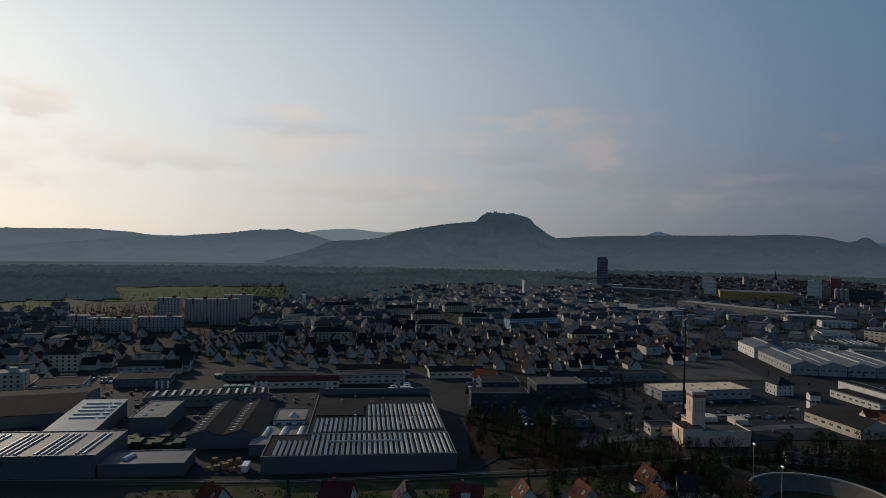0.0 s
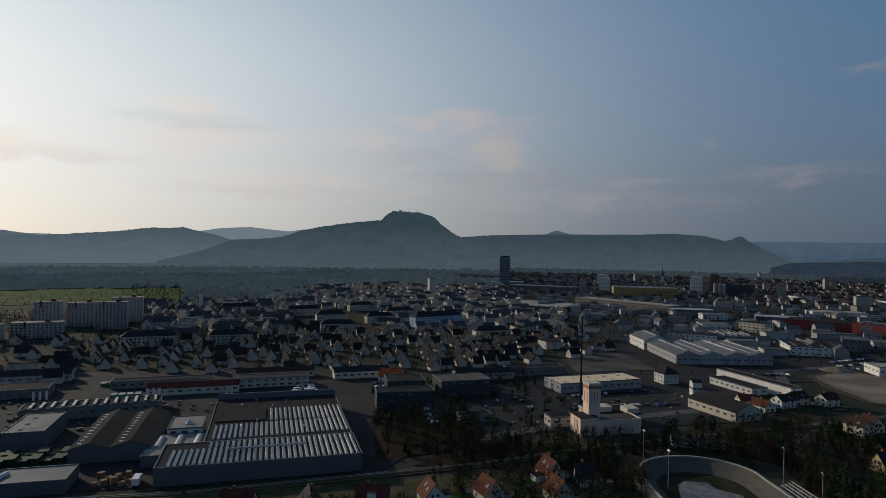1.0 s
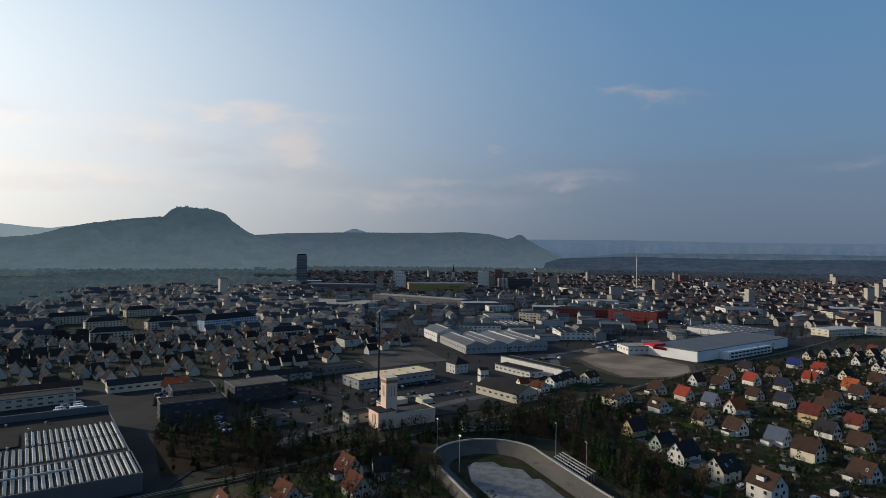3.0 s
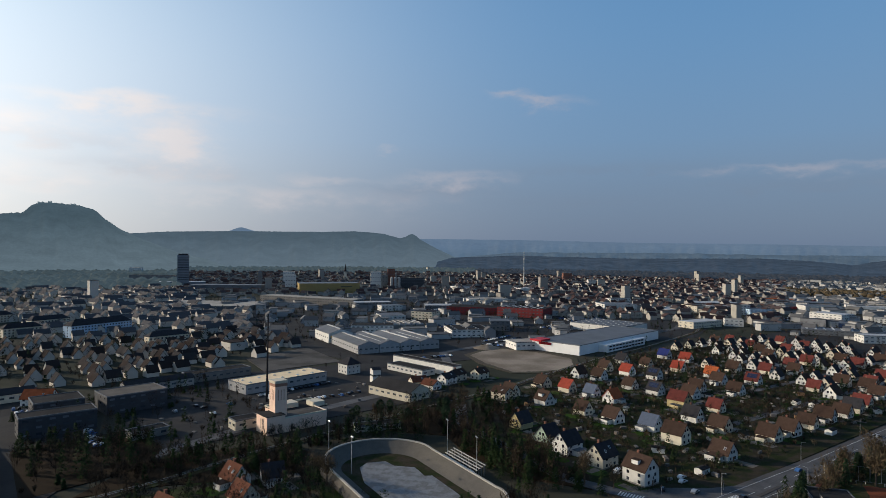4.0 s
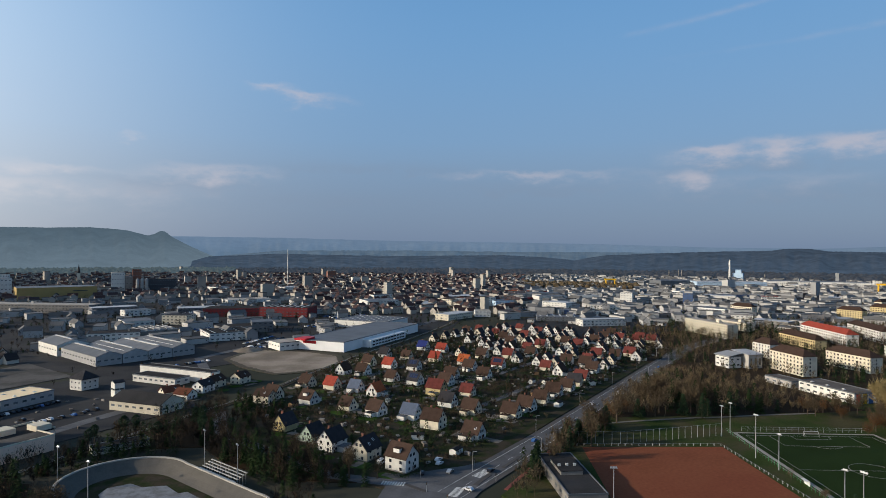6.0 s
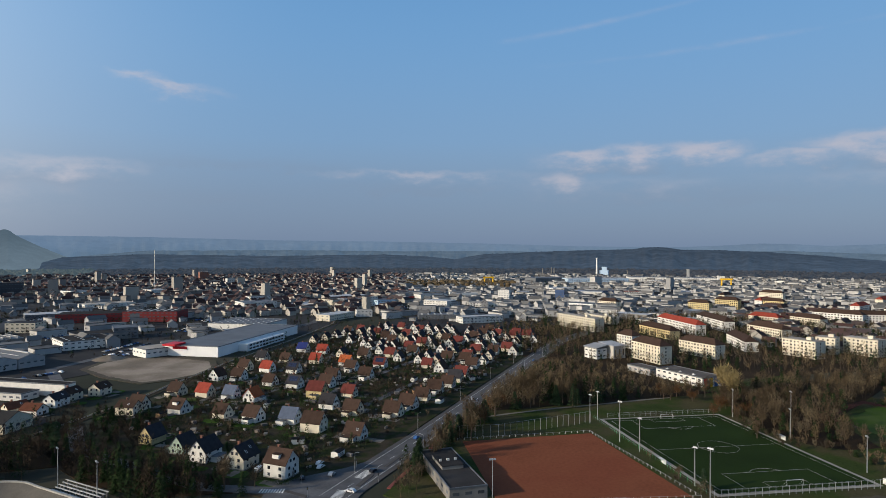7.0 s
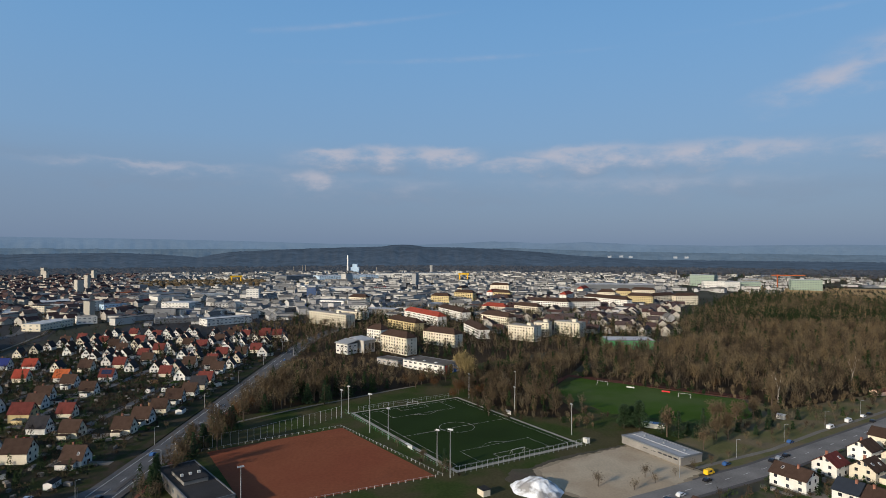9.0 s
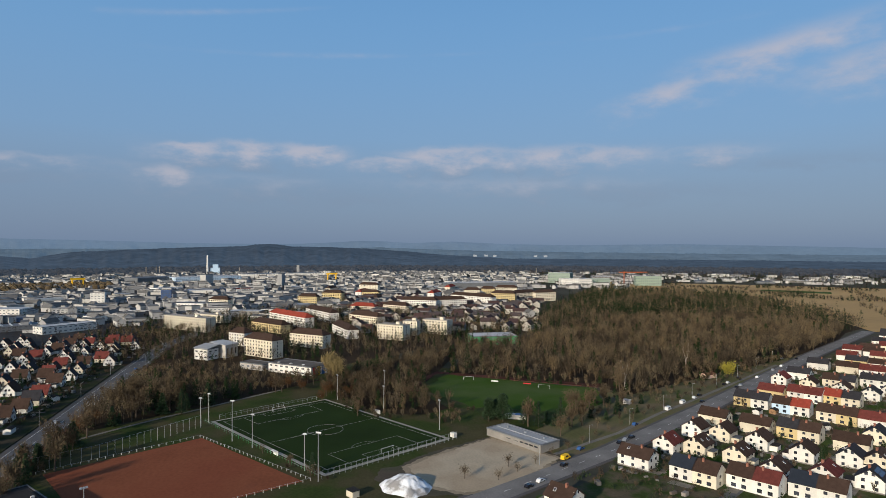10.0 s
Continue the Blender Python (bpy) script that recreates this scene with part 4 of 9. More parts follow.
# ---- trees ----
def tree_bare(h, spread, n, seed, twig="twig", bark="bark"):
    """Trunk, limbs and a fuzz of bare twigs with gaps."""
    rnd = random.Random(seed)
    t = thing("tree", "bare brown leafless winter tree", "tree")
    g = Geo().tube((0, 0, 0), (0, 0, h * 0.45), 0.028 * h, 0.018 * h, 6)
    tips = []
    for i in range(7):
        a, up = i * 2.4 + rnd.random(), h * rnd.uniform(0.6, 0.95)
        b = h * rnd.uniform(0.25, 0.45)
        q = (math.cos(a) * spread * rnd.uniform(0.35, 0.8), math.sin(a) * spread * rnd.uniform(0.35, 0.8), up)
        g.tube((0, 0, b), q, 0.011 * h, 0.003 * h, 4)
        tips.append(q)
    part("trunk", g, M[bark], t)
    c = Geo()
    for i in range(n):
        q = Vector(rnd.choice(tips))
        s = rnd.random() ** 0.6
        p = Vector((0, 0, h * 0.35)).lerp(q, s) + Vector((rnd.gauss(0, 1), rnd.gauss(0, 1), rnd.gauss(0, 0.8))) * spread * 0.26
        d = Vector((p.x, p.y, (p.z - h * 0.3) * 0.9 + 1.5)).normalized() + Vector((rnd.gauss(0, 0.45), rnd.gauss(0, 0.45), rnd.gauss(0, 0.45)))
        d = d.normalized() * rnd.uniform(0.5, 1.4) * h / 13
        w = d.cross(Vector((rnd.gauss(0, 1), rnd.gauss(0, 1), rnd.gauss(0, 1)))).normalized() * (rnd.uniform(0.2, 0.36) if i % 6 == 0 else rnd.uniform(0.05, 0.11)) * h / 13
        c.add([tuple(p - w), tuple(p + w), tuple(p + d)], [(0, 1, 2)])
    part("crown", c, M[twig], t)
    return t


def tree_needle(h, spread, n, seed, pine=False, bare=0.5):
    rnd = random.Random(seed)
    t = thing("tree", "dark green pine with a bare trunk" if pine else "dark green conifer with dense branches", "tree")
    part("trunk", Geo().tube((0, 0, 0), (0, 0, h * 0.9), 0.022 * h, 0.006 * h, 6), M["bark"], t)
    c = Geo()
    low = bare if pine else 0.08
    for i in range(n):
        s = rnd.random() ** (0.8 if pine else 1.3)
        z = h * (low + (0.98 - low) * s)
        rr = spread * (math.sin(math.pi * (0.15 + 0.8 * s)) * (0.7 + 0.3 * math.sin(7 * s + seed)) if pine else (1.02 - s) * (0.75 + 0.25 * math.sin(s * 40)))
        a = rnd.random() * 6.283
        q = rr * rnd.random() ** 0.5
        p = Vector((math.cos(a) * q, math.sin(a) * q, z))
        d = Vector((math.cos(a), math.sin(a), rnd.uniform(-0.6, 0.3))).normalized() * rnd.uniform(0.5, 1.2)
        w = d.cross(Vector((rnd.gauss(0, 1), rnd.gauss(0, 1), 1.5))).normalized() * rnd.uniform(0.15, 0.36)
        c.add([tuple(p - w), tuple(p + w), tuple(p + d)], [(0, 1, 2)])
    part("crown", c, M["needle"], t)
    return t


def park(ob):
    """Keeps a pattern out of the way: removes it after its copies are made."""
    for o in (*ob.children_recursive, ob):
        bpy.data.objects.remove(o)


def tree_set():
    return {
        "bare": [tree_bare(13, 4.2, 900, 1), tree_bare(15, 5.0, 1100, 2), tree_bare(11, 3.6, 800, 3), tree_bare(16, 4.0, 950, 4)],
        "rust": [tree_bare(10, 4.4, 1300, 5, "twig_rust"), tree_bare(8, 3.6, 1100, 6, "twig_rust")],
        "small": [tree_bare(6.5, 2.6, 500, 7), tree_bare(5.5, 2.3, 450, 8)],
        "willow": [tree_bare(13.5, 6.2, 3000, 9, "twig_willow")],
        "poplar": [tree_bare(23, 5.6, 2600, 18, "twig_gold")],
        "broad": [tree_needle(13.5, 5.6, 2600, 19, True, 0.12), tree_needle(11.5, 4.6, 2000, 20, True, 0.1)],
        "birch": [tree_bare(18, 4.6, 800, 10, "twig", "birch")],
        "needle": [tree_needle(14, 3.0, 800, 11), tree_needle(10, 2.4, 600, 12), tree_needle(6, 1.6, 350, 13)],
        "dense": [tree_needle(12, 4.4, 1700, 16), tree_needle(11, 3.6, 1300, 17)],
        "pine": [tree_needle(18, 3.6, 900, 14, True), tree_needle(16, 3.2, 800, 15, True)],
    }


TREES = tree_set()
LABELS = {"rust": "bushy tree with dry rust-brown leaves", "small": "small bare tree in a garden", "poplar": "tall yellow-brown poplar with upright twigs", "broad": "broad dark green pine beside the clubhouse", "willow": "yellow-green weeping willow beside the wood",
          "birch": "tall bare birch with a pale trunk"}
for kind, obs in TREES.items():
    for o in obs:
        if kind in LABELS:
            o["label"] = LABELS[kind]
TREE_RND = random.Random(40)


def plant(kind, x, y, group="trees", size=1.0):
    o = TREE_RND.choice(TREES[kind])
    c = copy_thing(o, pose(x, y, -0.15, 0, 0, TREE_RND.uniform(0, 360)) @ Matrix.Diagonal((*[size * TREE_RND.uniform(0.85, 1.15)] * 3, 1)))
    c["group"] = group
    return c


def inside(p, poly):
    x, y = p
    c = False
    for (x0, y0), (x1, y1) in zip(poly, poly[1:] + poly[:1]):
        if (y0 > y) != (y1 > y) and x < (x1 - x0) * (y - y0) / (y1 - y0) + x0:
            c = not c
    return c


def scatter(poly, gap, rnd, keep=1.0):
    xs, ys = [p[0] for p in poly], [p[1] for p in poly]
    out = []
    y = min(ys)
    while y < max(ys):
        x = min(xs)
        while x < max(xs):
            p = (x + rnd.uniform(-0.45, 0.45) * gap, y + rnd.uniform(-0.45, 0.45) * gap)
            if rnd.random() < keep and inside(p, poly):
                out.append(p)
            x += gap
        y += gap
    return out


def grove(poly, gap, kinds, group, seed, keep=1.0, size=1.0):
    rnd = random.Random(seed)
    for x, y in scatter(poly, gap, rnd, keep):
        plant(rnd.choice(kinds), x, y, group, size)


FOOT = {}


def footprints():
    """Remembers where walls stand, so that nothing grows through them."""
    bpy.context.view_layer.update()
    for o in scene.objects:
        if o.type == "MESH" and o.parent and o.name.split(".")[0] in ("wall", "body", "porch"):
            cs = [Vector(c) for c in o.bound_box]
            lo, hi = Vector((min(c.x for c in cs), min(c.y for c in cs))), Vector((max(c.x for c in cs), max(c.y for c in cs)))
            inv = o.matrix_world.inverted()
            ws = [o.matrix_world @ c for c in cs]
            for cx in range(int(min(c.x for c in ws) // 40), int(max(c.x for c in ws) // 40) + 1):
                for cy in range(int(min(c.y for c in ws) // 40), int(max(c.y for c in ws) // 40) + 1):
                    FOOT.setdefault((cx, cy), []).append((inv, lo, hi))


def free(x, y, margin):
    for cx in {int((x - margin) // 40), int((x + margin) // 40)}:
        for cy in {int((y - margin) // 40), int((y + margin) // 40)}:
            for inv, lo, hi in FOOT.get((cx, cy), ()):
                p = inv @ Vector((x, y, 0))
                if lo.x - margin < p.x < hi.x + margin and lo.y - margin < p.y < hi.y + margin:
                    return False
    return True


# DIM holds the twig tones with a backlit crown's own shade painted in
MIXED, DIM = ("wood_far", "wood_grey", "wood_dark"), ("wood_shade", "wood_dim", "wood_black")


def wood(name, poly, gap, label, seed, h=(11, 17), twigs=26, needles=0.12, floor=True, keep=1.0, margin=2.5, ways=(), mats=MIXED):
    """Crowns that nobody could count, as stuff: fans of bare twigs of many sizes and tones, and conifers among them."""
    rnd = random.Random(seed)
    tones, k = (Geo(), Geo(), Geo()), Geo()
    for x, y in scatter(poly, gap, rnd, keep):
        if not free(x, y, margin) or any(near_line(x, y, pts) < wd for pts, wd in ways):
            continue
        big = 1 + 0.4 * noise.noise((x * 0.025, y * 0.025, seed + 9))
        hh = rnd.uniform(*h) * big * (1.25 if rnd.random() < 0.12 else 1.0) * (0.5 if rnd.random() < 0.18 else 1.0)
        far = 0.72 + math.hypot(x, y) / 1000
        patch = noise.noise((x * 0.012, y * 0.012, seed))
        if rnd.random() < needles + max(0, patch) * needles * 3:
            for j in range(int(twigs * 1.2)):
                s = rnd.random() ** 1.3
                a, rr = rnd.random() * 6.283, hh * 0.24 * (1.05 - s) * (0.7 + 0.3 * math.sin(s * 34)) * rnd.random() ** 0.4
                p = Vector((x + math.cos(a) * rr, y + math.sin(a) * rr, hh * (0.06 + 0.94 * s)))
                d = Vector((math.cos(a), math.sin(a), rnd.uniform(-0.8, 0.2))) * rnd.uniform(0.5, 1.2) * far
                w = Vector((-math.sin(a), math.cos(a), rnd.uniform(-0.5, 0.5))) * rnd.uniform(0.2, 0.45) * far
                k.add([tuple(p - w), tuple(p + w), tuple(p + d)], [(0, 1, 2)])
            continue
        pick = rnd.random() + 0.5 * noise.noise((x * 0.02, y * 0.02, seed + 4))
        t = tones[0 if pick < 0.45 else 1 if pick < 0.75 else 2]
        lean = (rnd.gauss(0, 0.05) * hh, rnd.gauss(0, 0.05) * hh)
        t.tube((x, y, 0), (x + lean[0], y + lean[1], hh * 0.6), 0.009 * hh, 0.003 * hh, 3)
        cr, low = hh * rnd.uniform(0.22, 0.40), rnd.uniform(0.08, 0.3)
        limbs = [(rnd.random() * 6.283, rnd.uniform(0.15, 1.0)) for _ in range(9)]
        for j in range(twigs):
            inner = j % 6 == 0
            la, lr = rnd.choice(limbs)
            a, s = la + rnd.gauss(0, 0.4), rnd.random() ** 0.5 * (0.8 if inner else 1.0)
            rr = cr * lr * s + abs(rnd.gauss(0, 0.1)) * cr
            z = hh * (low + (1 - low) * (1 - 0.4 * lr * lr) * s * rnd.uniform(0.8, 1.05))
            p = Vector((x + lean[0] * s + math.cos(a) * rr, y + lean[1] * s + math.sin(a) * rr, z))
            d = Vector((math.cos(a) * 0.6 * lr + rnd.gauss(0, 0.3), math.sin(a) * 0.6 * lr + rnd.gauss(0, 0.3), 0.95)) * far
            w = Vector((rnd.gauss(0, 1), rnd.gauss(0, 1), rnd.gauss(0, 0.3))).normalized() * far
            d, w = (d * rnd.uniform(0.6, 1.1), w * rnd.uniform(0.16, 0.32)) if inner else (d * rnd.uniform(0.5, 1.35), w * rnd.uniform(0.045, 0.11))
            # half the inner twigs get the darkest tone, a painted shade inside the crown
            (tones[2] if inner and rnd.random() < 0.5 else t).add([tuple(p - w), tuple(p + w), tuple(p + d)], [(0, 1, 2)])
    if floor:
        sheet("wood_floor", poly, 0.02 + seed * 0.005, M["litter"], "brown leaf litter under the bare trees", "ground")
    root = thing(name, label, "wood", kind="stuff")
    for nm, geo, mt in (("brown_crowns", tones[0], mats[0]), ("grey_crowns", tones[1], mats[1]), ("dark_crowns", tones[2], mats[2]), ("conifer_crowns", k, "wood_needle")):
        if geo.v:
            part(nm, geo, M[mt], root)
    return root


def near_line(x, y, pts):
    """How far a place is from a way."""
    best, p = 1e9, Vector((x, y))
    for a, b in zip(pts, pts[1:]):
        a, b = Vector(a), Vector(b)
        t = max(0.0, min(1.0, (p - a).dot(b - a) / (b - a).length_squared))
        best = min(best, (p - a.lerp(b, t)).length)
    return best


def canopy(name, poly, gap, label, seed, h=(10, 18), mat="wood_far", z=0.0, clear=None):
    """Far woods as a ragged mass of small crowns."""
    rnd = random.Random(seed)
    g = Geo()
    for x, y in scatter(poly, gap, rnd):
        if clear and inside((x, y), clear):
            continue
        hh, w = rnd.uniform(*h), gap * rnd.uniform(0.45, 0.8)
        ring = [(x + math.cos(a) * w * rnd.uniform(0.6, 1.1), y + math.sin(a) * w * rnd.uniform(0.6, 1.1), z + hh * rnd.uniform(0.35, 0.75)) for a in (0.3, 1.6, 2.8, 4.1, 5.3)]
        g.add([(x + rnd.uniform(-1, 1), y + rnd.uniform(-1, 1), z + hh), *ring, *[(px, py, z - 0.5) for px, py, _ in ring]],
              [(0, i + 1, (i + 1) % 5 + 1) for i in range(5)] + [(i + 1, i + 6, (i + 1) % 5 + 6, (i + 1) % 5 + 1) for i in range(5)])
    return solid(name, g, M[mat], label, "wood", kind="stuff")


# ---- houses ----
WALLS = {"white": "white rendered", "cream": "cream rendered", "yellow": "yellow rendered", "green": "pale green rendered", "bluewall": "pale blue rendered", "pink": "pale pink rendered"}
ROOFS = {"brown": "brown tiled", "dark": "dark grey tiled", "red": "red tiled", "maroon": "wine-red tiled", "orange": "orange tiled", "blue": "blue-grey tiled", "navy": "dark blue glazed", "navyslate": "blue-black slate", "rust": "rust-brown tiled"}


def house(w, l, eave, rise, wall, roof, fine=True, extra=""):
    """A gabled house, ridge along y; w is the width of its gables."""
    words = {"dormer": " and a dormer", "solar": " and solar panels", "porch": " and a glazed porch", "balcony": " and a balcony", "": ""}[extra]
    t = thing("house", f"{WALLS[wall]} house with a {ROOFS[roof]} roof{words}", "house")
    a, b, ridge = w / 2, l / 2, eave + rise
    part("wall", Geo().gable(w, l, eave, ridge), M[wall], t)
    rf = part("roof", Geo().slab_roof(w, l, eave + 0.04, ridge + 0.04), M[roof], t, ROOFS[roof] + " roof")
    part("chimney", Geo().box(-0.45, -0.4, ridge - 0.9, 0.45, 0.4, ridge + 1.1).box(-0.55, -0.5, ridge + 1.1, 0.55, 0.5, ridge + 1.25), M["brick"], rf, m=pose(0.6, b * 0.3, 0))
    floors = 2 if eave > 4.6 else 1
    spots = []
    for s, turn in ((-1, 0), (1, 180)):
        for f in range(floors + 1):
            z = 1.5 + 2.75 * f
            n = 2 if f < floors else (1 if rise < 3.2 else 2)
            if z + 0.7 > ridge - 0.6:
                continue
            for i in range(n):
                x = (i - (n - 1) / 2) * (w * 0.45 if f < floors else w * 0.24)
                if fine:
                    window(t, x, s * (b + 0.01), z, turn, 1.2, 1.3, fine == 2)
                else:
                    spots.append((x, s * (b + 0.01), z, turn, 1.2, 1.3))
    if fine:
        for s, turn in ((-1, -90), (1, 90)):
            for f in range(floors):
                n = max(2, int(l / 4))
                for i in range(n):
                    window(t, s * (a + 0.01), (i - (n - 1) / 2) * l / n, 1.5 + 2.75 * f, turn, 1.3, 1.3, fine == 2)
        part("door", Geo().box(-0.55, -0.06, 0, 0.55, 0.06, 2.1), M["woodtrim"], t, m=pose(w * 0.08, -b - 0.02, 0))
    else:
        panes(t, spots)
    slope = math.degrees(math.atan2(rise, a))
    if fine:
        spot = random.Random(f"{w}{l}{wall}{roof}{extra}")
        for s in (-1, 1):
            for k in range(spot.choice((0, 1, 1, 2)) if extra not in ("dormer", "solar") else 0):
                q = spot.uniform(0.35, 0.65)
                win = part("roof_window", Geo().box(-0.7, -0.5, 0, 0.7, 0.5, 0.12), M["frame"], rf, m=pose(s * a * (1 - q), (k - 0.5) * l * 0.4 + spot.uniform(-0.6, 0.6), eave + rise * q + 0.28, 0, s * slope, 0))
                part("pane", Geo().box(-0.6, -0.4, 0.1, 0.6, 0.4, 0.14), M["pane"], win)
        part("plinth", Geo().box(-a - 0.06, -b - 0.06, 0, a + 0.06, b + 0.06, 0.55), M["concrete"], t)
    if extra == "dormer":
        for s in (-1, 1):
            d = part("dormer", Geo().box(-1.4, -1.6, -0.4, 1.4, 1.6, 1.3), M[wall], rf, m=pose(s * a * 0.55, 0, eave + rise * 0.42))
            part("dormer_roof", Geo().box(-1.6, -1.8, 1.3, 1.6, 1.8, 1.5), M[roof], d)
    if extra == "solar":
        for i in range(3):
            for j in range(2):
                m = pose(-a * 0.5, (i - 1) * 2.3, eave + rise * 0.5 + 0.42, 0, -slope, 0) @ Matrix.Translation(((j - 0.5) * 1.75, 0, 0))
                part("solar_panel", Geo().box(-0.8, -1.1, 0, 0.8, 1.1, 0.06), M["solar"], rf, m=m)
    if extra == "porch":
        p = part("porch", Geo().box(-a - 3, -2.6, 0, -a, 2.6, 2.5), M["white"], t)
        part("porch_roof", Geo().add([(-a - 3.4, -3, 2.45), (-a, -3, 3.5), (-a, 3, 3.5), (-a - 3.4, 3, 2.45), (-a - 3.4, -3, 2.6), (-a, -3, 3.65), (-a, 3, 3.65), (-a - 3.4, 3, 2.6)],
                                     [(3, 2, 1, 0), (4, 5, 6, 7), (0, 1, 5, 4), (1, 2, 6, 5), (2, 3, 7, 6), (3, 0, 4, 7)]), M[roof], p)
        for i in range(4):
            part("window", pane_mesh(1.0, 1.2), None, p, m=pose(-a - 3.02, (i - 1.5) * 1.25, 1.5, 0, 0, -90))
    if extra == "balcony":
        p = part("balcony", Geo().box(-1.8, -b - 1.4, 2.7, 1.8, -b, 2.9), M["concrete"], t)
        part("railing", Geo().box(-1.8, -b - 1.4, 2.9, 1.8, -b - 1.3, 3.8).box(-1.8, -b - 1.3, 2.9, -1.72, -b, 3.8).box(1.72, -b - 1.3, 2.9, 1.8, -b, 3.8), M["woodtrim"], p)
    return t


def duo(w, l, eave, rise, walls, roofs, fine=True, extra=""):
    """A pair of semi-detached houses under one ridge along y, each half in its own colours."""
    wa, ra = walls.split("+"), roofs.split("+")
    names = ROOFS[ra[0]] if ra[0] == ra[1] else ROOFS[ra[0]].replace(" tiled", "") + " and " + ROOFS[ra[1]]
    cols = WALLS[wa[0]] if wa[0] == wa[1] else WALLS[wa[0]].replace(" rendered", "") + " and " + WALLS[wa[1]]
    t = thing("house", f"{cols} house pair, {names} roof", "house")
    ridge = eave + rise
    slope = math.degrees(math.atan2(rise, w / 2))
    for k, s in ((0, -1), (1, 1)):
        m = pose(0, s * l / 4, 0)
        part("wall", Geo().gable(w, l / 2, eave, ridge), M[wa[k]], t, cols, m=m)
        rf = part("roof", Geo().slab_roof(w, l / 2 - 0.5, eave + 0.04, ridge + 0.04), M[ra[k]], t, ROOFS[ra[k]] + " roof", m=pose(0, s * (l / 4 + 0.02), 0))
        part("chimney", Geo().box(-0.4, -0.4, ridge - 0.9, 0.4, 0.4, ridge + 1.0), M["brick"], rf, m=pose(0.8, -s * l * 0.1, 0))
        for side, turn in ((-1, -90), (1, 90)):
            for f in range(2):
                for i in range(2):
                    window(t, side * (w / 2 + 0.01), s * l / 4 + (i - 0.5) * l * 0.2, 1.5 + 2.6 * f, turn, 1.3 if f else 1.8, 1.2 if f else 1.5, fine == 2)
        for i in range(2):
            part("skylight", Geo().box(-0.4, -0.4, 0, 0.4, 0.4, 0.06), M["rooflight"], rf, m=pose(-w * 0.26, (i - 0.5) * 2.4 * s, eave + rise * 0.48 + 0.24, 0, -slope, 0))
        for f in range(2):
            window(t, 1.2, s * (l / 2 + 0.01), 1.5 + 2.7 * f, 0 if s < 0 else 180, 1.2, 1.2, fine == 2)
        if extra == "dormer" and k:
            for i in range(3):
                part("dormer", Geo().box(-1.0, -0.7, -0.6, 0.9, 0.7, 0.9), M["white"], rf, m=pose(-w * 0.27, (i - 1) * 1.8, eave + rise * 0.45))
        if extra == "solar" and not k:
            for i in range(3):
                part("solar_panel", Geo().box(-1.6, -0.8, 0, 1.6, 0.8, 0.06), M["solar"], rf, m=pose(-w * 0.25, (i - 1) * 1.7, eave + rise * 0.5 + 0.4, 0, -slope, 0))
        p = part("terrace_roof", Geo().box(-2.6, -l * 0.14, 2.4, 0, l * 0.14, 2.55).box(-2.5, -l * 0.14, 0, -2.4, -l * 0.14 + 0.1, 2.4).box(-2.5, l * 0.14 - 0.1, 0, -2.4, l * 0.14, 2.4), M["sheet" if k else "white"], t, m=pose(-w / 2, s * l / 4, 0))
    return t


PATTERNS = {}


def put_house(spec, x, y, turn, group):
    """One house at x, y with its ridge turned from +y; spec as house() takes it."""
    if spec not in PATTERNS:
        PATTERNS[spec] = (duo if "+" in spec[4] else house)(*spec)
        PATTERNS[spec].matrix_basis = pose(x, y, 0, 0, 0, turn)
        PATTERNS[spec]["group"] = group
        return PATTERNS[spec]
    c = copy_thing(PATTERNS[spec], pose(x, y, 0, 0, 0, turn))
    c["group"] = group
    return c


# ridge towards the main road (0) or along it (90); size, wall, roof and extra by name
SIZES = {"s": (7.4, 8.4, 3.1, 4.6), "m": (8.2, 9.4, 3.5, 4.9), "b": (9.2, 11.0, 5.0, 4.9), "t": (9.2, 11.0, 6.2, 4.9),
         "r": (9.4, 14.2, 5.2, 3.2), "v": (9.8, 10.4, 4.9, 3.5), "x": (9.8, 19.0, 5.5, 3.4)}


def put_row(rows, group, base, jitter, seed, fine=True):
    rnd = random.Random(seed)
    for x, y, turn, size, wall, roof, *extra in rows:
        put_house((*SIZES[size], wall, roof, 2 if math.hypot(x, y) < 258 else int(math.hypot(x, y) < 328), extra[0] if extra else ""), x, y, base + turn + rnd.uniform(-jitter, jitter), group)
        if math.hypot(x, y) < 420 and size in "smbtrv" and rnd.random() < (0.75 if size in "smbt" else 0.6):
            ob = [o for o in scene.objects if o.parent is None and o.name.startswith("house")]
            ob = min(ob, key=lambda o: (o.matrix_basis.translation.xy - Vector((x, y))).length)
            if any(c.name.startswith("annex") for c in ob.children):
                continue
            w, l = SIZES[size][0] / 2, SIZES[size][1] / 2
            s, d, y0 = rnd.choice((-1, 1)), rnd.uniform(2.4, 4.2), rnd.uniform(-l, 0)
            an = part("annex", Geo().box(min(s * w, s * (w + d)), y0, 0, max(s * w, s * (w + d)), y0 + l, 2.5), M[wall], ob, "low flat annex")
            part("annex_roof", Geo().box(min(s * w, s * (w + d)) - 0.2, y0 - 0.2, 2.5, max(s * w, s * (w + d)) + 0.2, y0 + l + 0.2, 2.68), M[rnd.choice(("bitumen", "brown", "sheet"))], an)


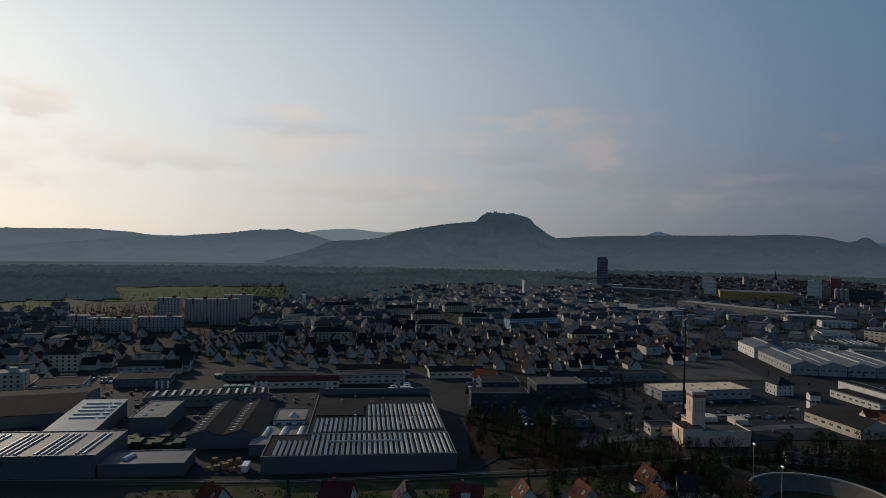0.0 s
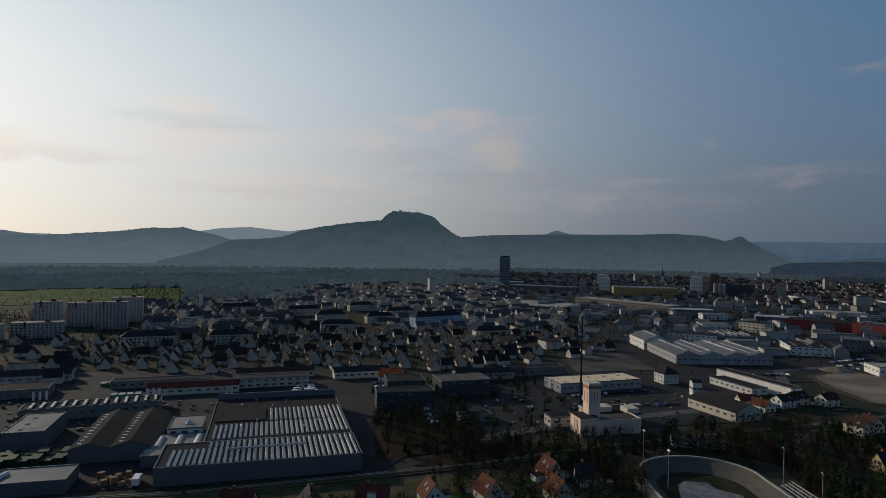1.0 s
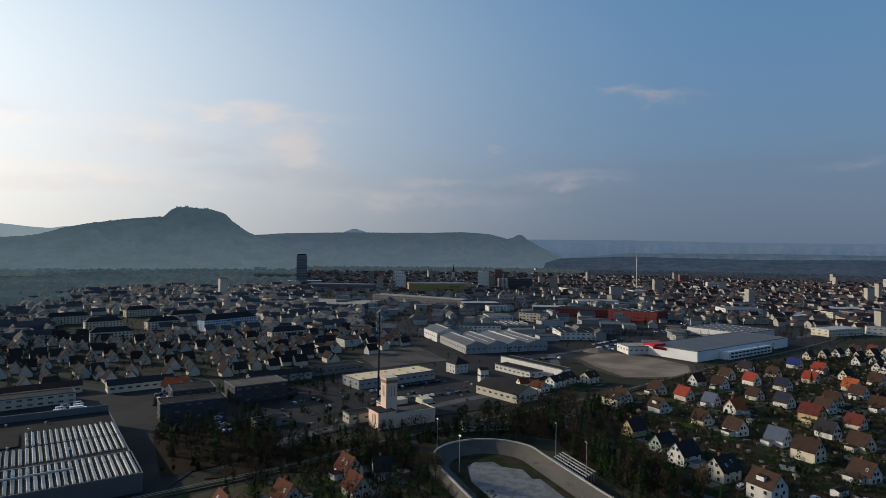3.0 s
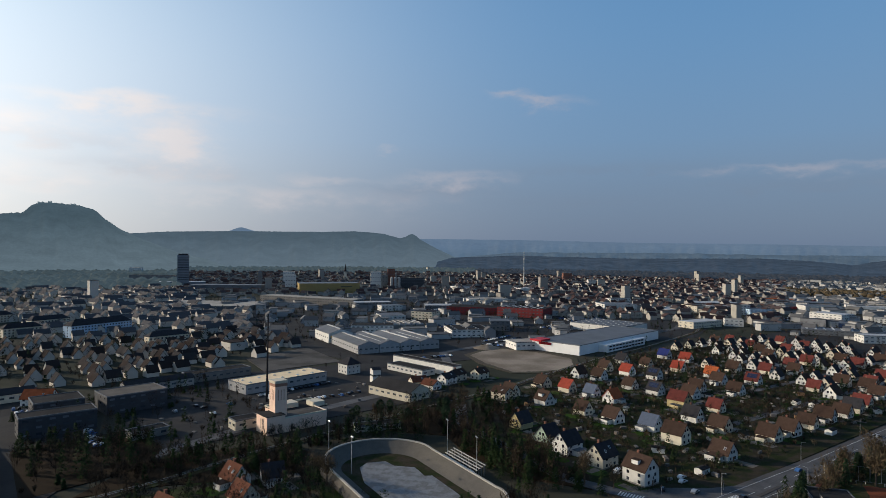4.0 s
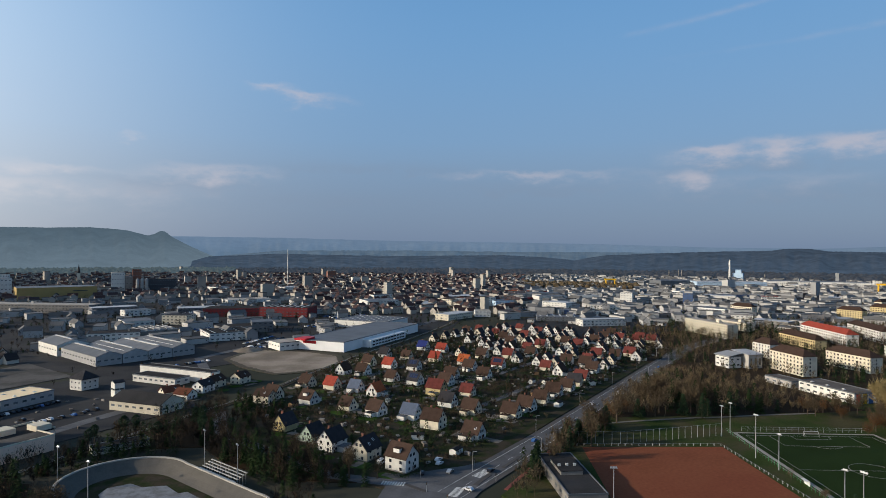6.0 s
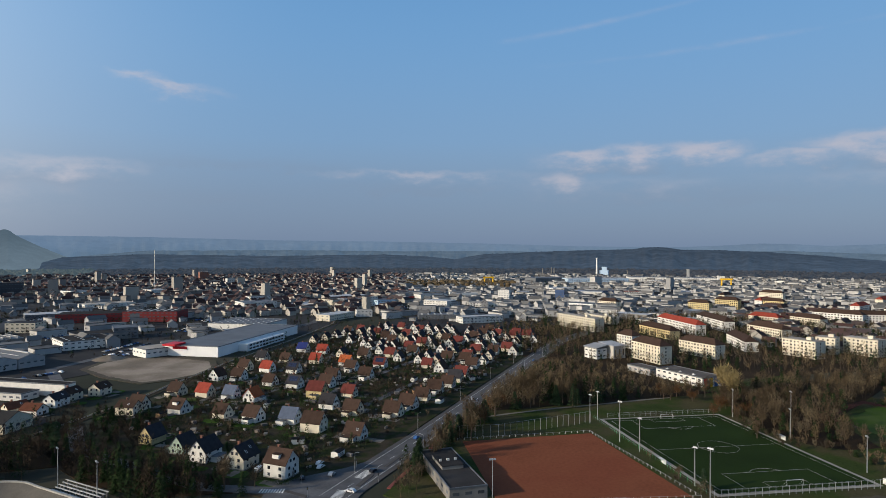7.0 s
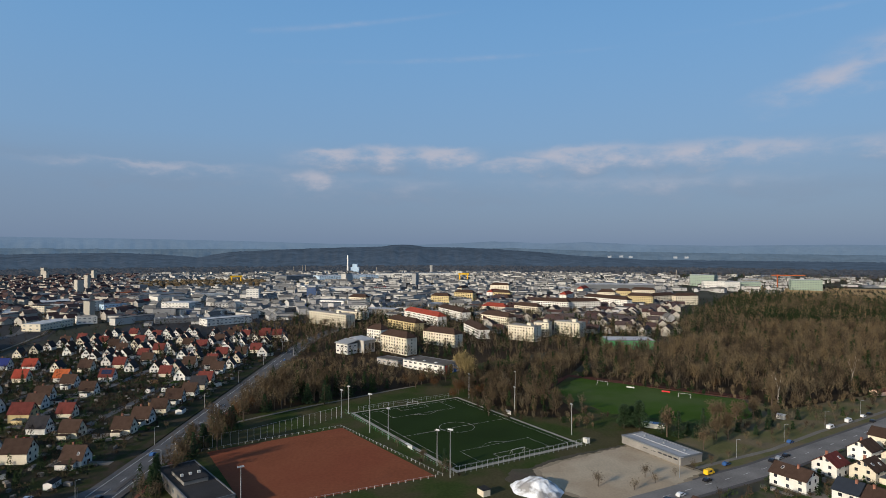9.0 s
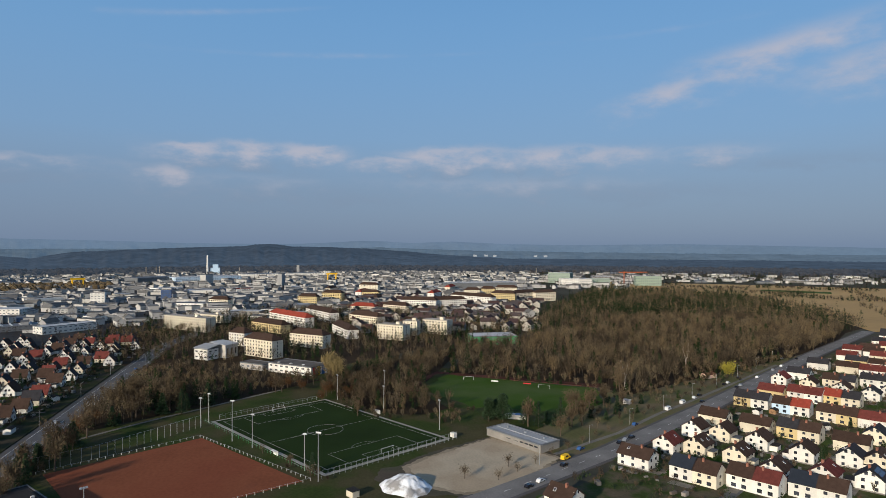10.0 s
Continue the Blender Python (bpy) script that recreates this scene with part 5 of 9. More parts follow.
EST1 = "houses of the estate on the main road"
put_row([(219, 154, 0, "t", "white", "brown", "dormer"), (222, 176, 90, "b", "cream", "dark"), (223, 197, 90, "b", "white", "dark"), (228, 214, 90, "m", "green", "dark"),
         (234, 239, 90, "m", "yellow", "dark"), (283, 217, 0, "m", "white", "brown"), (287, 196, 0, "m", "white", "blue"), (274, 149, 0, "m", "white", "brown", "porch")], EST1, 0, 3, 1)
put_row([(279, 176, 0, "b", "cream", "brown"), (315, 173, 0, "m", "cream", "brown"), (320, 150, 0, "m", "cream", "brown"), (339, 149, 0, "m", "white", "brown"),
         (361, 149, 0, "s", "cream", "brown"), (383, 149, 0, "m", "white", "brown"), (402, 147, 0, "s", "white", "brown"), (420, 148, 0, "m", "cream", "dark")], EST1, 0, 3, 2)
put_row([(281, 267, 0, "m", "white", "brown", "dormer"), (283, 238, 0, "s", "cream", "brown"), (322, 264, 0, "s", "white", "blue"), (320, 246, 90, "m", "white", "orange"),
         (319, 282, 0, "m", "cream", "red"), (315, 301, 0, "m", "cream", "brown"), (279, 295, 0, "m", "cream", "brown"), (344, 215, 0, "b", "yellow", "maroon")], EST1, 0, 3, 3)
put_row([(361, 243, 0, "m", "white", "dark", "solar"), (361, 263, 0, "s", "white", "brown"), (368, 295, 0, "m", "white", "brown"), (400, 294, 0, "m", "white", "red"),
         (399, 314, 0, "m", "cream", "brown"), (438, 327, 0, "m", "white", "dark"), (440, 305, 0, "s", "cream", "brown"), (404, 273, 0, "m", "white", "dark", "solar")], EST1, 0, 3, 4)
put_row([(490, 321, 0, "m", "white", "navy"), (542, 342, 90, "s", "cream", "dark"), (563, 341, 90, "s", "cream", "dark"), (488, 299, 0, "m", "white", "red"),
         (445, 279, 0, "m", "cream", "red"), (445, 251, 0, "m", "white", "orange"), (481, 275, 90, "s", "cream", "dark"), (482, 254, 0, "m", "cream", "brown")], EST1, 0, 3, 5)
put_row([(447, 221, 0, "m", "white", "maroon", "solar"), (392, 232, 0, "m", "white", "brown"), (405, 212, 0, "m", "white", "brown"), (427, 236, 0, "m", "white", "brown"),
         (371, 224, 0, "m", "white", "brown"), (362, 309, 90, "m", "white", "brown", "balcony"), (322, 193, 0, "m", "white", "dark"), (352, 196, 0, "s", "cream", "maroon")], EST1, 0, 3, 6)


def infill(poly, gap_x, gap_y, specs, group, base, seed, taken, fine):
    """The estate's remaining plots, in rows."""
    rnd = random.Random(seed)
    xs, ys = [p[0] for p in poly], [p[1] for p in poly]
    y, done = min(ys), 0
    while y < max(ys):
        x = min(xs) + rnd.uniform(0, 6)
        while x < max(xs):
            p = (x + rnd.uniform(-5, 5), y + rnd.uniform(-4, 4))
            if rnd.random() < 0.86 and inside(p, poly) and all((p[0] - q[0]) ** 2 + (p[1] - q[1]) ** 2 > 178 for q in taken):
                size, wall, roof, turn = rnd.choice(specs)
                put_house((*SIZES[size], wall, roof, fine, ""), p[0], p[1], base + turn + rnd.uniform(-4, 4), group)
                taken.append(p)
                done += 1
            x += gap_x
        y += gap_y
    return done


taken = [tuple(o.matrix_basis.translation.xy) for o in scene.objects if o.parent is None and o.name.startswith("house")]
FAR1 = [("s", "white", "dark", 90), ("s", "white", "dark", 90), ("m", "white", "brown", 90), ("s", "cream", "dark", 90), ("s", "white", "brown", 90), ("m", "white", "brown", 0), ("s", "cream", "maroon", 0), ("m", "cream", "maroon", 0), ("s", "white", "brown", 90), ("s", "white", "dark", 90), ("m", "cream", "dark", 90)]
infill([(430, 140), (690, 134), (690, 330), (585, 352), (455, 200)], 15, 17, FAR1, EST1, 0, 21, taken, False)

EST2 = "houses of the estate on the long straight road"
B2 = 32.0   # the second road runs 32 degrees right of -y
put_row([(240, -147, 90, "r", "white", "brown", "balcony"), (254, -171, 0, "v", "white", "maroon"), (219, -161, 90, "x", "white+cream", "navyslate+brown"), (248, -183, 0, "v", "cream", "brown"),
         (272, -199, 0, "v", "white", "brown"), (287, -222, 90, "r", "cream", "brown"), (263, -208, 0, "v", "cream", "brown"), (233, -192, 0, "v", "cream", "brown"), (248, -216, 0, "v", "white", "brown")], EST2, B2, 2, 7)
put_row([(269, -233, 90, "r", "cream", "brown"), (205, -177, 90, "x", "white+white", "brown+maroon", "dormer"), (213, -193, 0, "v", "white", "brown"), (228, -222, 0, "v", "white", "brown", "balcony"),
         (255, -246, 90, "x", "yellow+cream", "dark+brown"), (204, -209, 0, "v", "white", "maroon"), (192, -194, 90, "x", "white+white", "navyslate+brown"), (218, -237, 0, "v", "white", "dark"), (233, -254, 90, "r", "cream", "brown")], EST2, B2, 2, 8)
put_row([(314, -269, 90, "x", "yellow+white", "dark+dark"), (329, -296, 90, "r", "yellow", "maroon"), (317, -310, 90, "x", "white+white", "maroon+maroon"), (295, -279, 90, "x", "bluewall+white", "brown+red"),
         (274, -289, 90, "x", "cream+yellow", "brown+brown", "solar"), (325, -346, 0, "v", "white", "brown"), (309, -351, 0, "v", "white", "dark"), (303, -323, 90, "x", "yellow+cream", "red+dark"), (260, -298, 90, "r", "white", "maroon")], EST2, B2, 2, 9)
put_row([(211, -244, 0, "v", "cream", "brown"), (195, -222, 0, "v", "white", "dark", "solar"), (207, -97, 90, "v", "white", "brown"), (361, -332, 0, "v", "white", "maroon"),
         (371, -357, 90, "r", "white", "dark"), (343, -338, 0, "v", "cream", "brown"), (342, -362, 90, "x", "cream+cream", "brown+dark"), (240, -276, 0, "v", "cream", "dark")], EST2, B2, 2, 10)
put_row([(398, -401, 90, "r", "white", "dark"), (381, -411, 90, "r", "cream", "brown"), (421, -453, 90, "r", "white", "maroon"), (400, -440, 90, "r", "yellow", "dark"),
         (362, -415, 90, "x", "white+white", "maroon+maroon"), (336, -387, 90, "x", "white+white", "dark+dark"), (313, -372, 0, "v", "white", "dark"), (445, -485, 90, "r", "white", "maroon"), (411, -477, 90, "r", "cream", "maroon")], EST2, B2, 2, 11)
taken = [tuple(o.matrix_basis.translation.xy) for o in scene.objects if o.parent is None and o.name.startswith("house")]
FAR2 = [("r", "white", "brown", 90), ("v", "white", "dark", 0), ("r", "cream", "maroon", 90), ("v", "yellow", "brown", 0), ("r", "white", "dark", 90), ("v", "white", "brown", 0)]
infill([(300, -360), (460, -515), (540, -640), (430, -700), (150, -330), (225, -265)], 23, 21, FAR2, EST2, B2, 22, taken, False)

EST3 = "houses in front of the factory halls"
put_row([(-80, 221, 60, "m", "cream", "rust"), (-36, 222, 80, "b", "white", "maroon"), (-12, 224, 10, "m", "cream", "brown", "solar"), (10, 222, 85, "b", "white", "maroon", "dormer"),
         (32, 228, 12, "m", "white", "rust"), (54, 229, 20, "m", "cream", "rust"), (84, 247, 10, "m", "white", "rust"), (97, 241, 80, "s", "white", "dark"), (80, 226, 12, "m", "cream", "rust")], EST3, 0, 3, 12)
taken = [tuple(o.matrix_basis.translation.xy) for o in scene.objects if o.parent is None and o.name.startswith("house")]

# the dim old estate of small steep houses behind the factory halls, and its neighbours

# ---- blocks of flats ----
def block(l, w, floors, wall, roof, style, label, balconies=True, trim="", near=False):
    """A slab of flats, long side along x, front towards -y."""
    t = thing("apartment_block", label, "apartment block")
    h = floors * 2.85 + 0.8
    part("wall", Geo().box(-l / 2, -w / 2, 0, l / 2, w / 2, h), M[wall], t)
    if style == "flat":
        part("roof", Geo().box(-l / 2 - 0.15, -w / 2 - 0.15, h, l / 2 + 0.15, w / 2 + 0.15, h + 0.5), M["gravelroof"], t)
        part("lift_house", Geo().box(-2.2, -2, h + 0.5, 2.2, 2, h + 3), M[trim or wall], t, m=pose(l * 0.2, 0, 0))
    else:
        part("roof", Geo().hip_roof(w, l, h, w * 0.42), M[roof], t, ROOFS.get(roof, "") + " hipped roof", m=pose(0, 0, 0, 0, 0, 90))
    n, spots = max(3, int(l / 3.4)), []
    for f in range(floors):
        z = 1.7 + 2.85 * f
        for i in range(n):
            x = (i - (n - 1) / 2) * l / n
            if balconies and near and i % 3 == 1:
                b = part("balcony", shared("balcony", lambda: Geo().box(-1.5, -1.1, -1.1, 1.5, 0, -0.95).box(-1.5, -1.1, -0.95, 1.5, -1.02, 0).data("balcony", M["cream"])), None, t, m=pose(x, -w / 2 - 0.01, z))
            if near:
                window(t, x, -w / 2 - 0.01, z, 0, 1.5, 1.4, False)
            else:
                spots.append((x, -w / 2 - 0.01, z, 0, 1.5, 1.4))
        for s, turn in ((-1, -90), (1, 90)):
            spots.append((s * (l / 2 + 0.01), 0, z, turn, 1.2, 1.4))
    panes(t, spots)
    if trim:
        part("stair_tower", Geo().box(-0.8, -w / 2 - 0.5, h - 6, 0.8, -w / 2, h + 1.6), M[trim], t, m=pose(-l * 0.22, 0, 0))
    return t


def put_blocks(rows, group, label, **kw):
    for x, y, turn, l, w, floors, wall, roof, style in rows:
        b = block(l, w, floors, wall, roof, style, label.format(WALLS.get(wall, wall)), **kw)
        b.matrix_basis = pose(x, y, 0, 0, 0, turn)
        b["group"] = group


put_blocks([(-382, 668, 10, 34, 12, 5, "greywhite", "dark", "flat"), (-345, 648, 10, 40, 12, 5, "greywhite", "dark", "flat"), (-302, 668, 12, 44, 12, 5, "greywhite", "dark", "flat")],
           "flats by the meadow", "grey-white slab of flats with red stair towers", trim="redwall")
put_blocks([(-338, 772, 10, 26, 13, 9, "greywhite", "dark", "flat"), (-296, 760, 10, 30, 13, 9, "greywhite", "dark", "flat"), (-257, 735, 10, 32, 13, 10, "greywhite", "dark", "flat"), (-262, 800, 12, 34, 13, 10, "greywhite", "dark", "flat")],
           "flats by the meadow", "tall grey-white block of flats with red stair towers", trim="redwall")
put_blocks([(-274, 455, 10, 20, 12, 4, "cream", "dark", "hip"), (-270, 386, 12, 22, 12, 4, "cream", "dark", "flat")], "flats by the factory", "old {} block of flats", balconies=False)
def flats_row(rows, group):
    """Slabs of flats from their front left corner: x, y, turn, length, depth, height, wall, roof, style."""
    for x, y, turn, l, w, h, wall, roof, style in rows:
        fl = max(2, round((h - 0.8) / 2.85))
        m = pose(x, y, 0, 0, 0, turn)
        c = m @ Vector((l / 2, w / 2, 0))
        b = block(l, w, fl, wall, roof, style, (WALLS[wall] + " block of flats with a " + (ROOFS[roof] + " hipped roof" if style == "hip" else "flat roof and balconies")), balconies=True, near=math.hypot(x, y) < 700)
        b.matrix_basis = pose(c.x, c.y, 0, 0, 0, turn)
        b["group"] = group


flats_row([
    (782, 140, -135, 74, 13, 16, "cream", "dark", "flat"),
    (850, 116, -135, 54, 13, 9, "cream", "dark", "flat"),
    (570, 37, -139, 37, 12, 14, "cream", "brown", "hip"),
    (614, -2, -134, 41, 12, 12, "cream", "brown", "hip"),
    (633, 55, -134, 21, 12, 12, "white", "brown", "hip"),
    (745, 40, -145, 58, 12, 10, "yellow", "brown", "hip"),
    (817, 22, -152, 89, 12, 12, "white", "red", "hip"),
    (862, -24, -160, 81, 12, 11, "white", "brown", "hip"),
    (701, -48, -169, 61, 12, 9, "white", "brown", "hip"),
    (1042, 121, -121, 36, 12, 13, "cream", "brown", "hip"),
], "flats behind the park")
flats_row([
    (1014, -267, -149, 90, 12, 14, "white", "brown", "hip"),
    (992, -331, -124, 41, 12, 17, "yellow", "brown", "hip"),
    (1016, -383, -67, 51, 12, 15, "cream", "brown", "hip"),
    (1020, -423, -85, 40, 12, 16, "cream", "brown", "hip"),
    (911, -200, -85, 67, 12, 15, "white", "brown", "hip"),
    (890, -134, -141, 43, 12, 13, "cream", "brown", "hip"),
    (931, -166, -120, 57, 12, 15, "white", "brown", "hip"),
    (770, -74, -146, 51, 12, 13, "cream", "brown", "hip"),
    (911, -89, -126, 39, 12, 10, "cream", "red", "hip"),
    (639, -90, -133, 31, 14, 16, "cream", "dark", "flat"),
    (658, -120, -117, 16, 14, 15, "cream", "dark", "flat"),
    (668, -144, -132, 30, 14, 15, "cream", "dark", "flat"),
], "flats of the east quarter")
put_blocks([(108, 754, 26, 68, 14, 4, "bluewall", "dark", "hip")], "old town flats", "long pale blue school block with a dark roof", balconies=False)
rnd = random.Random(31)
for i, (x, y, turn) in enumerate([(40, 780, 20), (-20, 800, 15), (70, 850, 24), (-60, 870, 18), (20, 930, 20), (-10, 700, 5), (-110, 620, 12), (-180, 610, 14), (150, 640, 12), (-150, 900, 15)]):
    put_blocks([(x, y, turn, rnd.uniform(36, 52), 11, 3, "cream", "dark", "hip")], "old town flats", "{} terrace block with a dark hipped roof", balconies=False)
for i in range(12):
    az, r = radians(-90 - rnd.random() * 20), rnd.uniform(1060, 1350)
    put_blocks([(r * -math.sin(az), r * math.cos(az), 240 + rnd.choice((0, 0, 90)), rnd.uniform(28, 48), 12, rnd.choice((3, 4, 4, 5)), rnd.choice(("cream", "white", "yellow", "cream")), rnd.choice(("brown", "brown", "red")), "hip")],
               "flats of the east quarter", "{} block of flats with a tiled hipped roof", balconies=False)


# ---- halls and works ----
def hall(x, y, turn, w, l, h, wall, roof, label, lights="", bands=1, style="flat", group="halls", fine=True, sign=None):
    """A works hall: its front along local x, from its front left corner."""
    t = thing("hall", label, "hall", group, pose(x, y, 0, 0, 0, turn))
    if style == "flat":
        part("wall", Geo().box(0, 0, 0, w, l, h), M[wall], t)
        part("roof", Geo().box(0.3, 0.3, h, w - 0.3, l - 0.3, h + 0.15), M[roof], t)
        g = Geo()
        for b in ((-0.1, -0.1, w + 0.1, 0.3), (-0.1, l - 0.3, w + 0.1, l + 0.1), (-0.1, 0.3, 0.3, l - 0.3), (w - 0.3, 0.3, w + 0.1, l - 0.3)):
            g.box(b[0], b[1], h - 0.2, b[2], b[3], h + 0.5)
        if math.hypot(x, y) < 800:
            part("parapet", g, M["metalwall"], t)
        top = h + 0.15
    elif style == "ridge":
        rs = l * (0.22 if l < 40 else 0.06)
        wl = part("wall", Geo().gable(l, w, h, h + rs), M[wall], t, m=pose(w / 2, l / 2, 0, 0, 0, 90))
        part("roof", Geo().slab_roof(l, w, h + 0.05, h + rs + 0.05, 0.4, 0.2), M[roof], wl)
        top = h + 0.5
    else:
        n = max(1, round(w / 20))
        for i in range(n):
            m = pose((i + 0.5) * w / n, l / 2, 0)
            wl = part("wall", Geo().gable(w / n, l, h, h + w / n * 0.16), M[wall], t, m=m)
            rf = part("roof", Geo().slab_roof(w / n, l, h + 0.05, h + w / n * 0.16 + 0.05, 0.2, 0.2), M[roof], wl)
            if group == "trading halls":
                part("ridge_light", Geo().box(-0.9, l * 0.06, 0.1, 0.9, l * 0.94, 0.7), M["rooflight"], rf, m=pose(0, -l / 2, h + w / n * 0.16))
        top = h + 1.4
    if lights == "domes":
        for i in range(max(1, int(w / 12))):
            for j in range(max(1, int(l / 10))):
                part("skylight", shared("dome", lambda: Geo().box(-0.9, -0.9, -1.2, 0.9, 0.9, 0.25).add([(-0.8, -0.8, 0.25), (0.8, -0.8, 0.25), (0.8, 0.8, 0.25), (-0.8, 0.8, 0.25), (0, 0, 0.8)],
                     [(0, 1, 4), (1, 2, 4), (2, 3, 4), (3, 0, 4)]).data("skylight", M["rooflight"])), None, t, m=pose(6 + i * 12, 5 + j * 10, top))
    if lights == "strips":
        for i in range(max(1, int(w / 9))):
            part("skylight", Geo().box(-1, l * 0.12, -1.3, 1, l * 0.88, 0.35), M["rooflight"], t, m=pose(5 + i * 9, 0, top))
    if fine:
        far, spots = math.hypot(x, y) > 430, []
        for b in range(bands):
            z, hh = h * (b + 0.55) / bands, min(1.15, h / bands * 0.34)
            n = max(2, int(w / 5))
            for i in range(n):
                spots.append(((i + 0.5) * w / n, -0.02, z, 0, 2.6, hh))
            n = max(2, int(l / 6))
            for q in (-0.02, w + 0.02):
                spots += [(q, (i + 0.5) * l / n, z, 90, 2.6, hh) for i in range(n)]
        if far:
            panes(t, spots, "hallpane")
        else:
            for q in spots:
                part("window", pane_mesh(q[4], q[5], "hallpane"), None, t, m=pose(*q[:3], 0, 0, q[3]))
    if sign:
        part("sign", Geo().box(sign[0], -0.25, h * 0.62, sign[0] + sign[1], -0.05, h * 0.62 + 1.6), M[sign[2]], t)
    return t


# the great ribbed hall
BH = hall(-73, 254, 7, 81, 30, 7, "metalwall", "bitumen", "low grey factory hall with white ribbed rooflights", fine=False, group="factory halls")
BH2 = hall(-61.3, 285.9, 7, 65, 79, 7, "metalwall", "bitumen", "low grey factory hall with white ribbed rooflights", fine=False, group="factory halls")


def rib(length):
    return Geo().add([(0, 0, 0), (1.25, 0, 0), (1.25, 0, 0.12), (0.2, 0, 0.9), (0, length, 0), (1.25, length, 0), (1.25, length, 0.12), (0.2, length, 0.9)],
                     [(0, 1, 2, 3), (7, 6, 5, 4), (0, 4, 5, 1), (1, 5, 6, 2), (2, 6, 7, 3), (3, 7, 4, 0)]).data("rooflight", M["rooflight"])


R20, R8, R22 = rib(19.5), rib(7.5), rib(22)
for k in range(33):
    u = 4.2 + k * 2.33
    part("rooflight", R20, None, BH, m=pose(u, 0.8, 7.15))
    if u > 18:
        part("rooflight", R8, None, BH, m=pose(u, 21.3, 7.15))
        part("rooflight", R22, None, BH2, m=pose(u - 15.5, 3 + (u - 18) * 0.06, 7.15))
    if u > 42:
        part("rooflight", R22, None, BH2, m=pose(u - 15.5, 30.5, 7.15))
part("duct", Geo().tube((26, 15.5, 8.3), (59, 16.3, 8.3), 0.45, 0.45, 6), M["steel"], BH)
part("back_wall", Geo().box(0, 78.2, 7, 65, 78.8, 10.5), M["metalwall"], BH2)
part("roof_patch", Geo().box(2, 31, 7.17, 26, 52, 7.7), M["bitumen"], BH2)
for k in range(14):
    part("roof_vent", shared("vent", lambda: Geo().tube((0, 0, 0), (0, 0, 0.9), 0.45, 0.45, 8).tube((0, 0, 0.9), (0, 0, 1.3), 0.75, 0.2, 8).data("roof_vent", M["steel"])), None, BH2, m=pose(8 + (k * 37 % 52), 12 + (k * 23 % 60), 7.1))
# shed with pairs of long rooflights
SH = hall(-226, 236, 7, 90, 34, 9, "metalwall", "sheet", "tall grey shed with long rooflights in groups", fine=False, group="factory halls", sign=(46, 10, "darkwall"))
for gq in range(6):
    for j in range(4 if gq < 5 else 2):
        part("skylight", Geo().box(0, 2, 0, 0.7, 30, 0.55), M["rooflight"], SH, m=pose(4 + gq * 15.5 + j * 2.6, 0, 9.15))
part("sign_letters", Geo().box(47, -0.32, 6.1, 50, -0.26, 6.7).box(50.6, -0.32, 6.1, 51.4, -0.26, 6.7).box(52, -0.32, 6.1, 55, -0.26, 6.7), M["paint"], SH)
AN = hall(-136, 247.5, 7, 33, 17, 5, "metalwall", "sheet", "low annex with a grey sheet roof", fine=False, group="factory halls")
part("rooflight", Geo().tube((8, 5, 5.2), (10, 11, 5.2), 1.2, 1.2, 10), M["rooflight"], AN)
WB = hall(-152, 304, 8, 17, 34, 8, "metalwall", "gravelroof", "grey hall with a pale gravel roof", "domes", fine=False, group="factory halls")
HP = thing("hall", "hall with a bright tilted sheet roof and grouped rooflights", "hall", "factory halls", pose(-185, 290, 0, 0, 0, 8))
part("wall", Geo().add([(0, 0, 0), (22, 0, 0), (22, 44, 0), (0, 44, 0), (0, 0, 5), (22, 0, 5), (22, 44, 9), (0, 44, 9)], [(3, 2, 1, 0), (4, 5, 6, 7), (0, 1, 5, 4), (1, 2, 6, 5), (2, 3, 7, 6), (3, 0, 4, 7)]), M["metalwall"], HP)
part("roof", Geo().add([(-0.4, -0.4, 5.0), (22.4, -0.4, 5.0), (22.4, 44.4, 9.05), (-0.4, 44.4, 9.05), (-0.4, -0.4, 5.25), (22.4, -0.4, 5.25), (22.4, 44.4, 9.3), (-0.4, 44.4, 9.3)], [(3, 2, 1, 0), (4, 5, 6, 7), (0, 1, 5, 4), (1, 2, 6, 5), (2, 3, 7, 6), (3, 0, 4, 7)]), M["whiteroof"], HP)
for j in range(5):
    part("skylight", Geo().box(0, -0.6, 0, 12, 0.6, 0.5), M["rooflight"], HP, m=pose(4, 17 + j * 5.2, 5.2 + (17 + j * 5.2) / 11))
    part("skylight", Geo().box(0, -0.6, 0, 3, 0.6, 0.5), M["rooflight"], HP, m=pose(17.5, 17 + j * 5.2, 5.2 + (17 + j * 5.2) / 11))
SK = hall(-116, 284, 7, 32, 58, 6, "metalwall", "bitumen", "twin-ridged dark hall with two rows of rooflights", style="gable", fine=False, group="factory halls")
for i in range(2):
    for j in range(11):
        part("skylight", shared("slit", lambda: Geo().box(-1.2, -0.6, -0.8, 1.2, 0.6, 0.35).data("skylight", M["rooflight"])), None, SK, m=pose(3.8 + i * 16, 4 + j * 4.8, 7.3))
OF = hall(-82.7, 308.2, 7, 15.5, 22, 7, "white", "gravelroof", "small white office with a glass pyramid on its roof", bands=2, group="factory halls")
part("pyramid", Geo().add([(-2, -2, 0), (2, -2, 0), (2, 2, 0), (-2, 2, 0), (0, 0, 2)], [(0, 1, 4), (1, 2, 4), (2, 3, 4), (3, 0, 4), (3, 2, 1, 0)]), M["rooflight"], OF, m=pose(9, 8, 7.2))
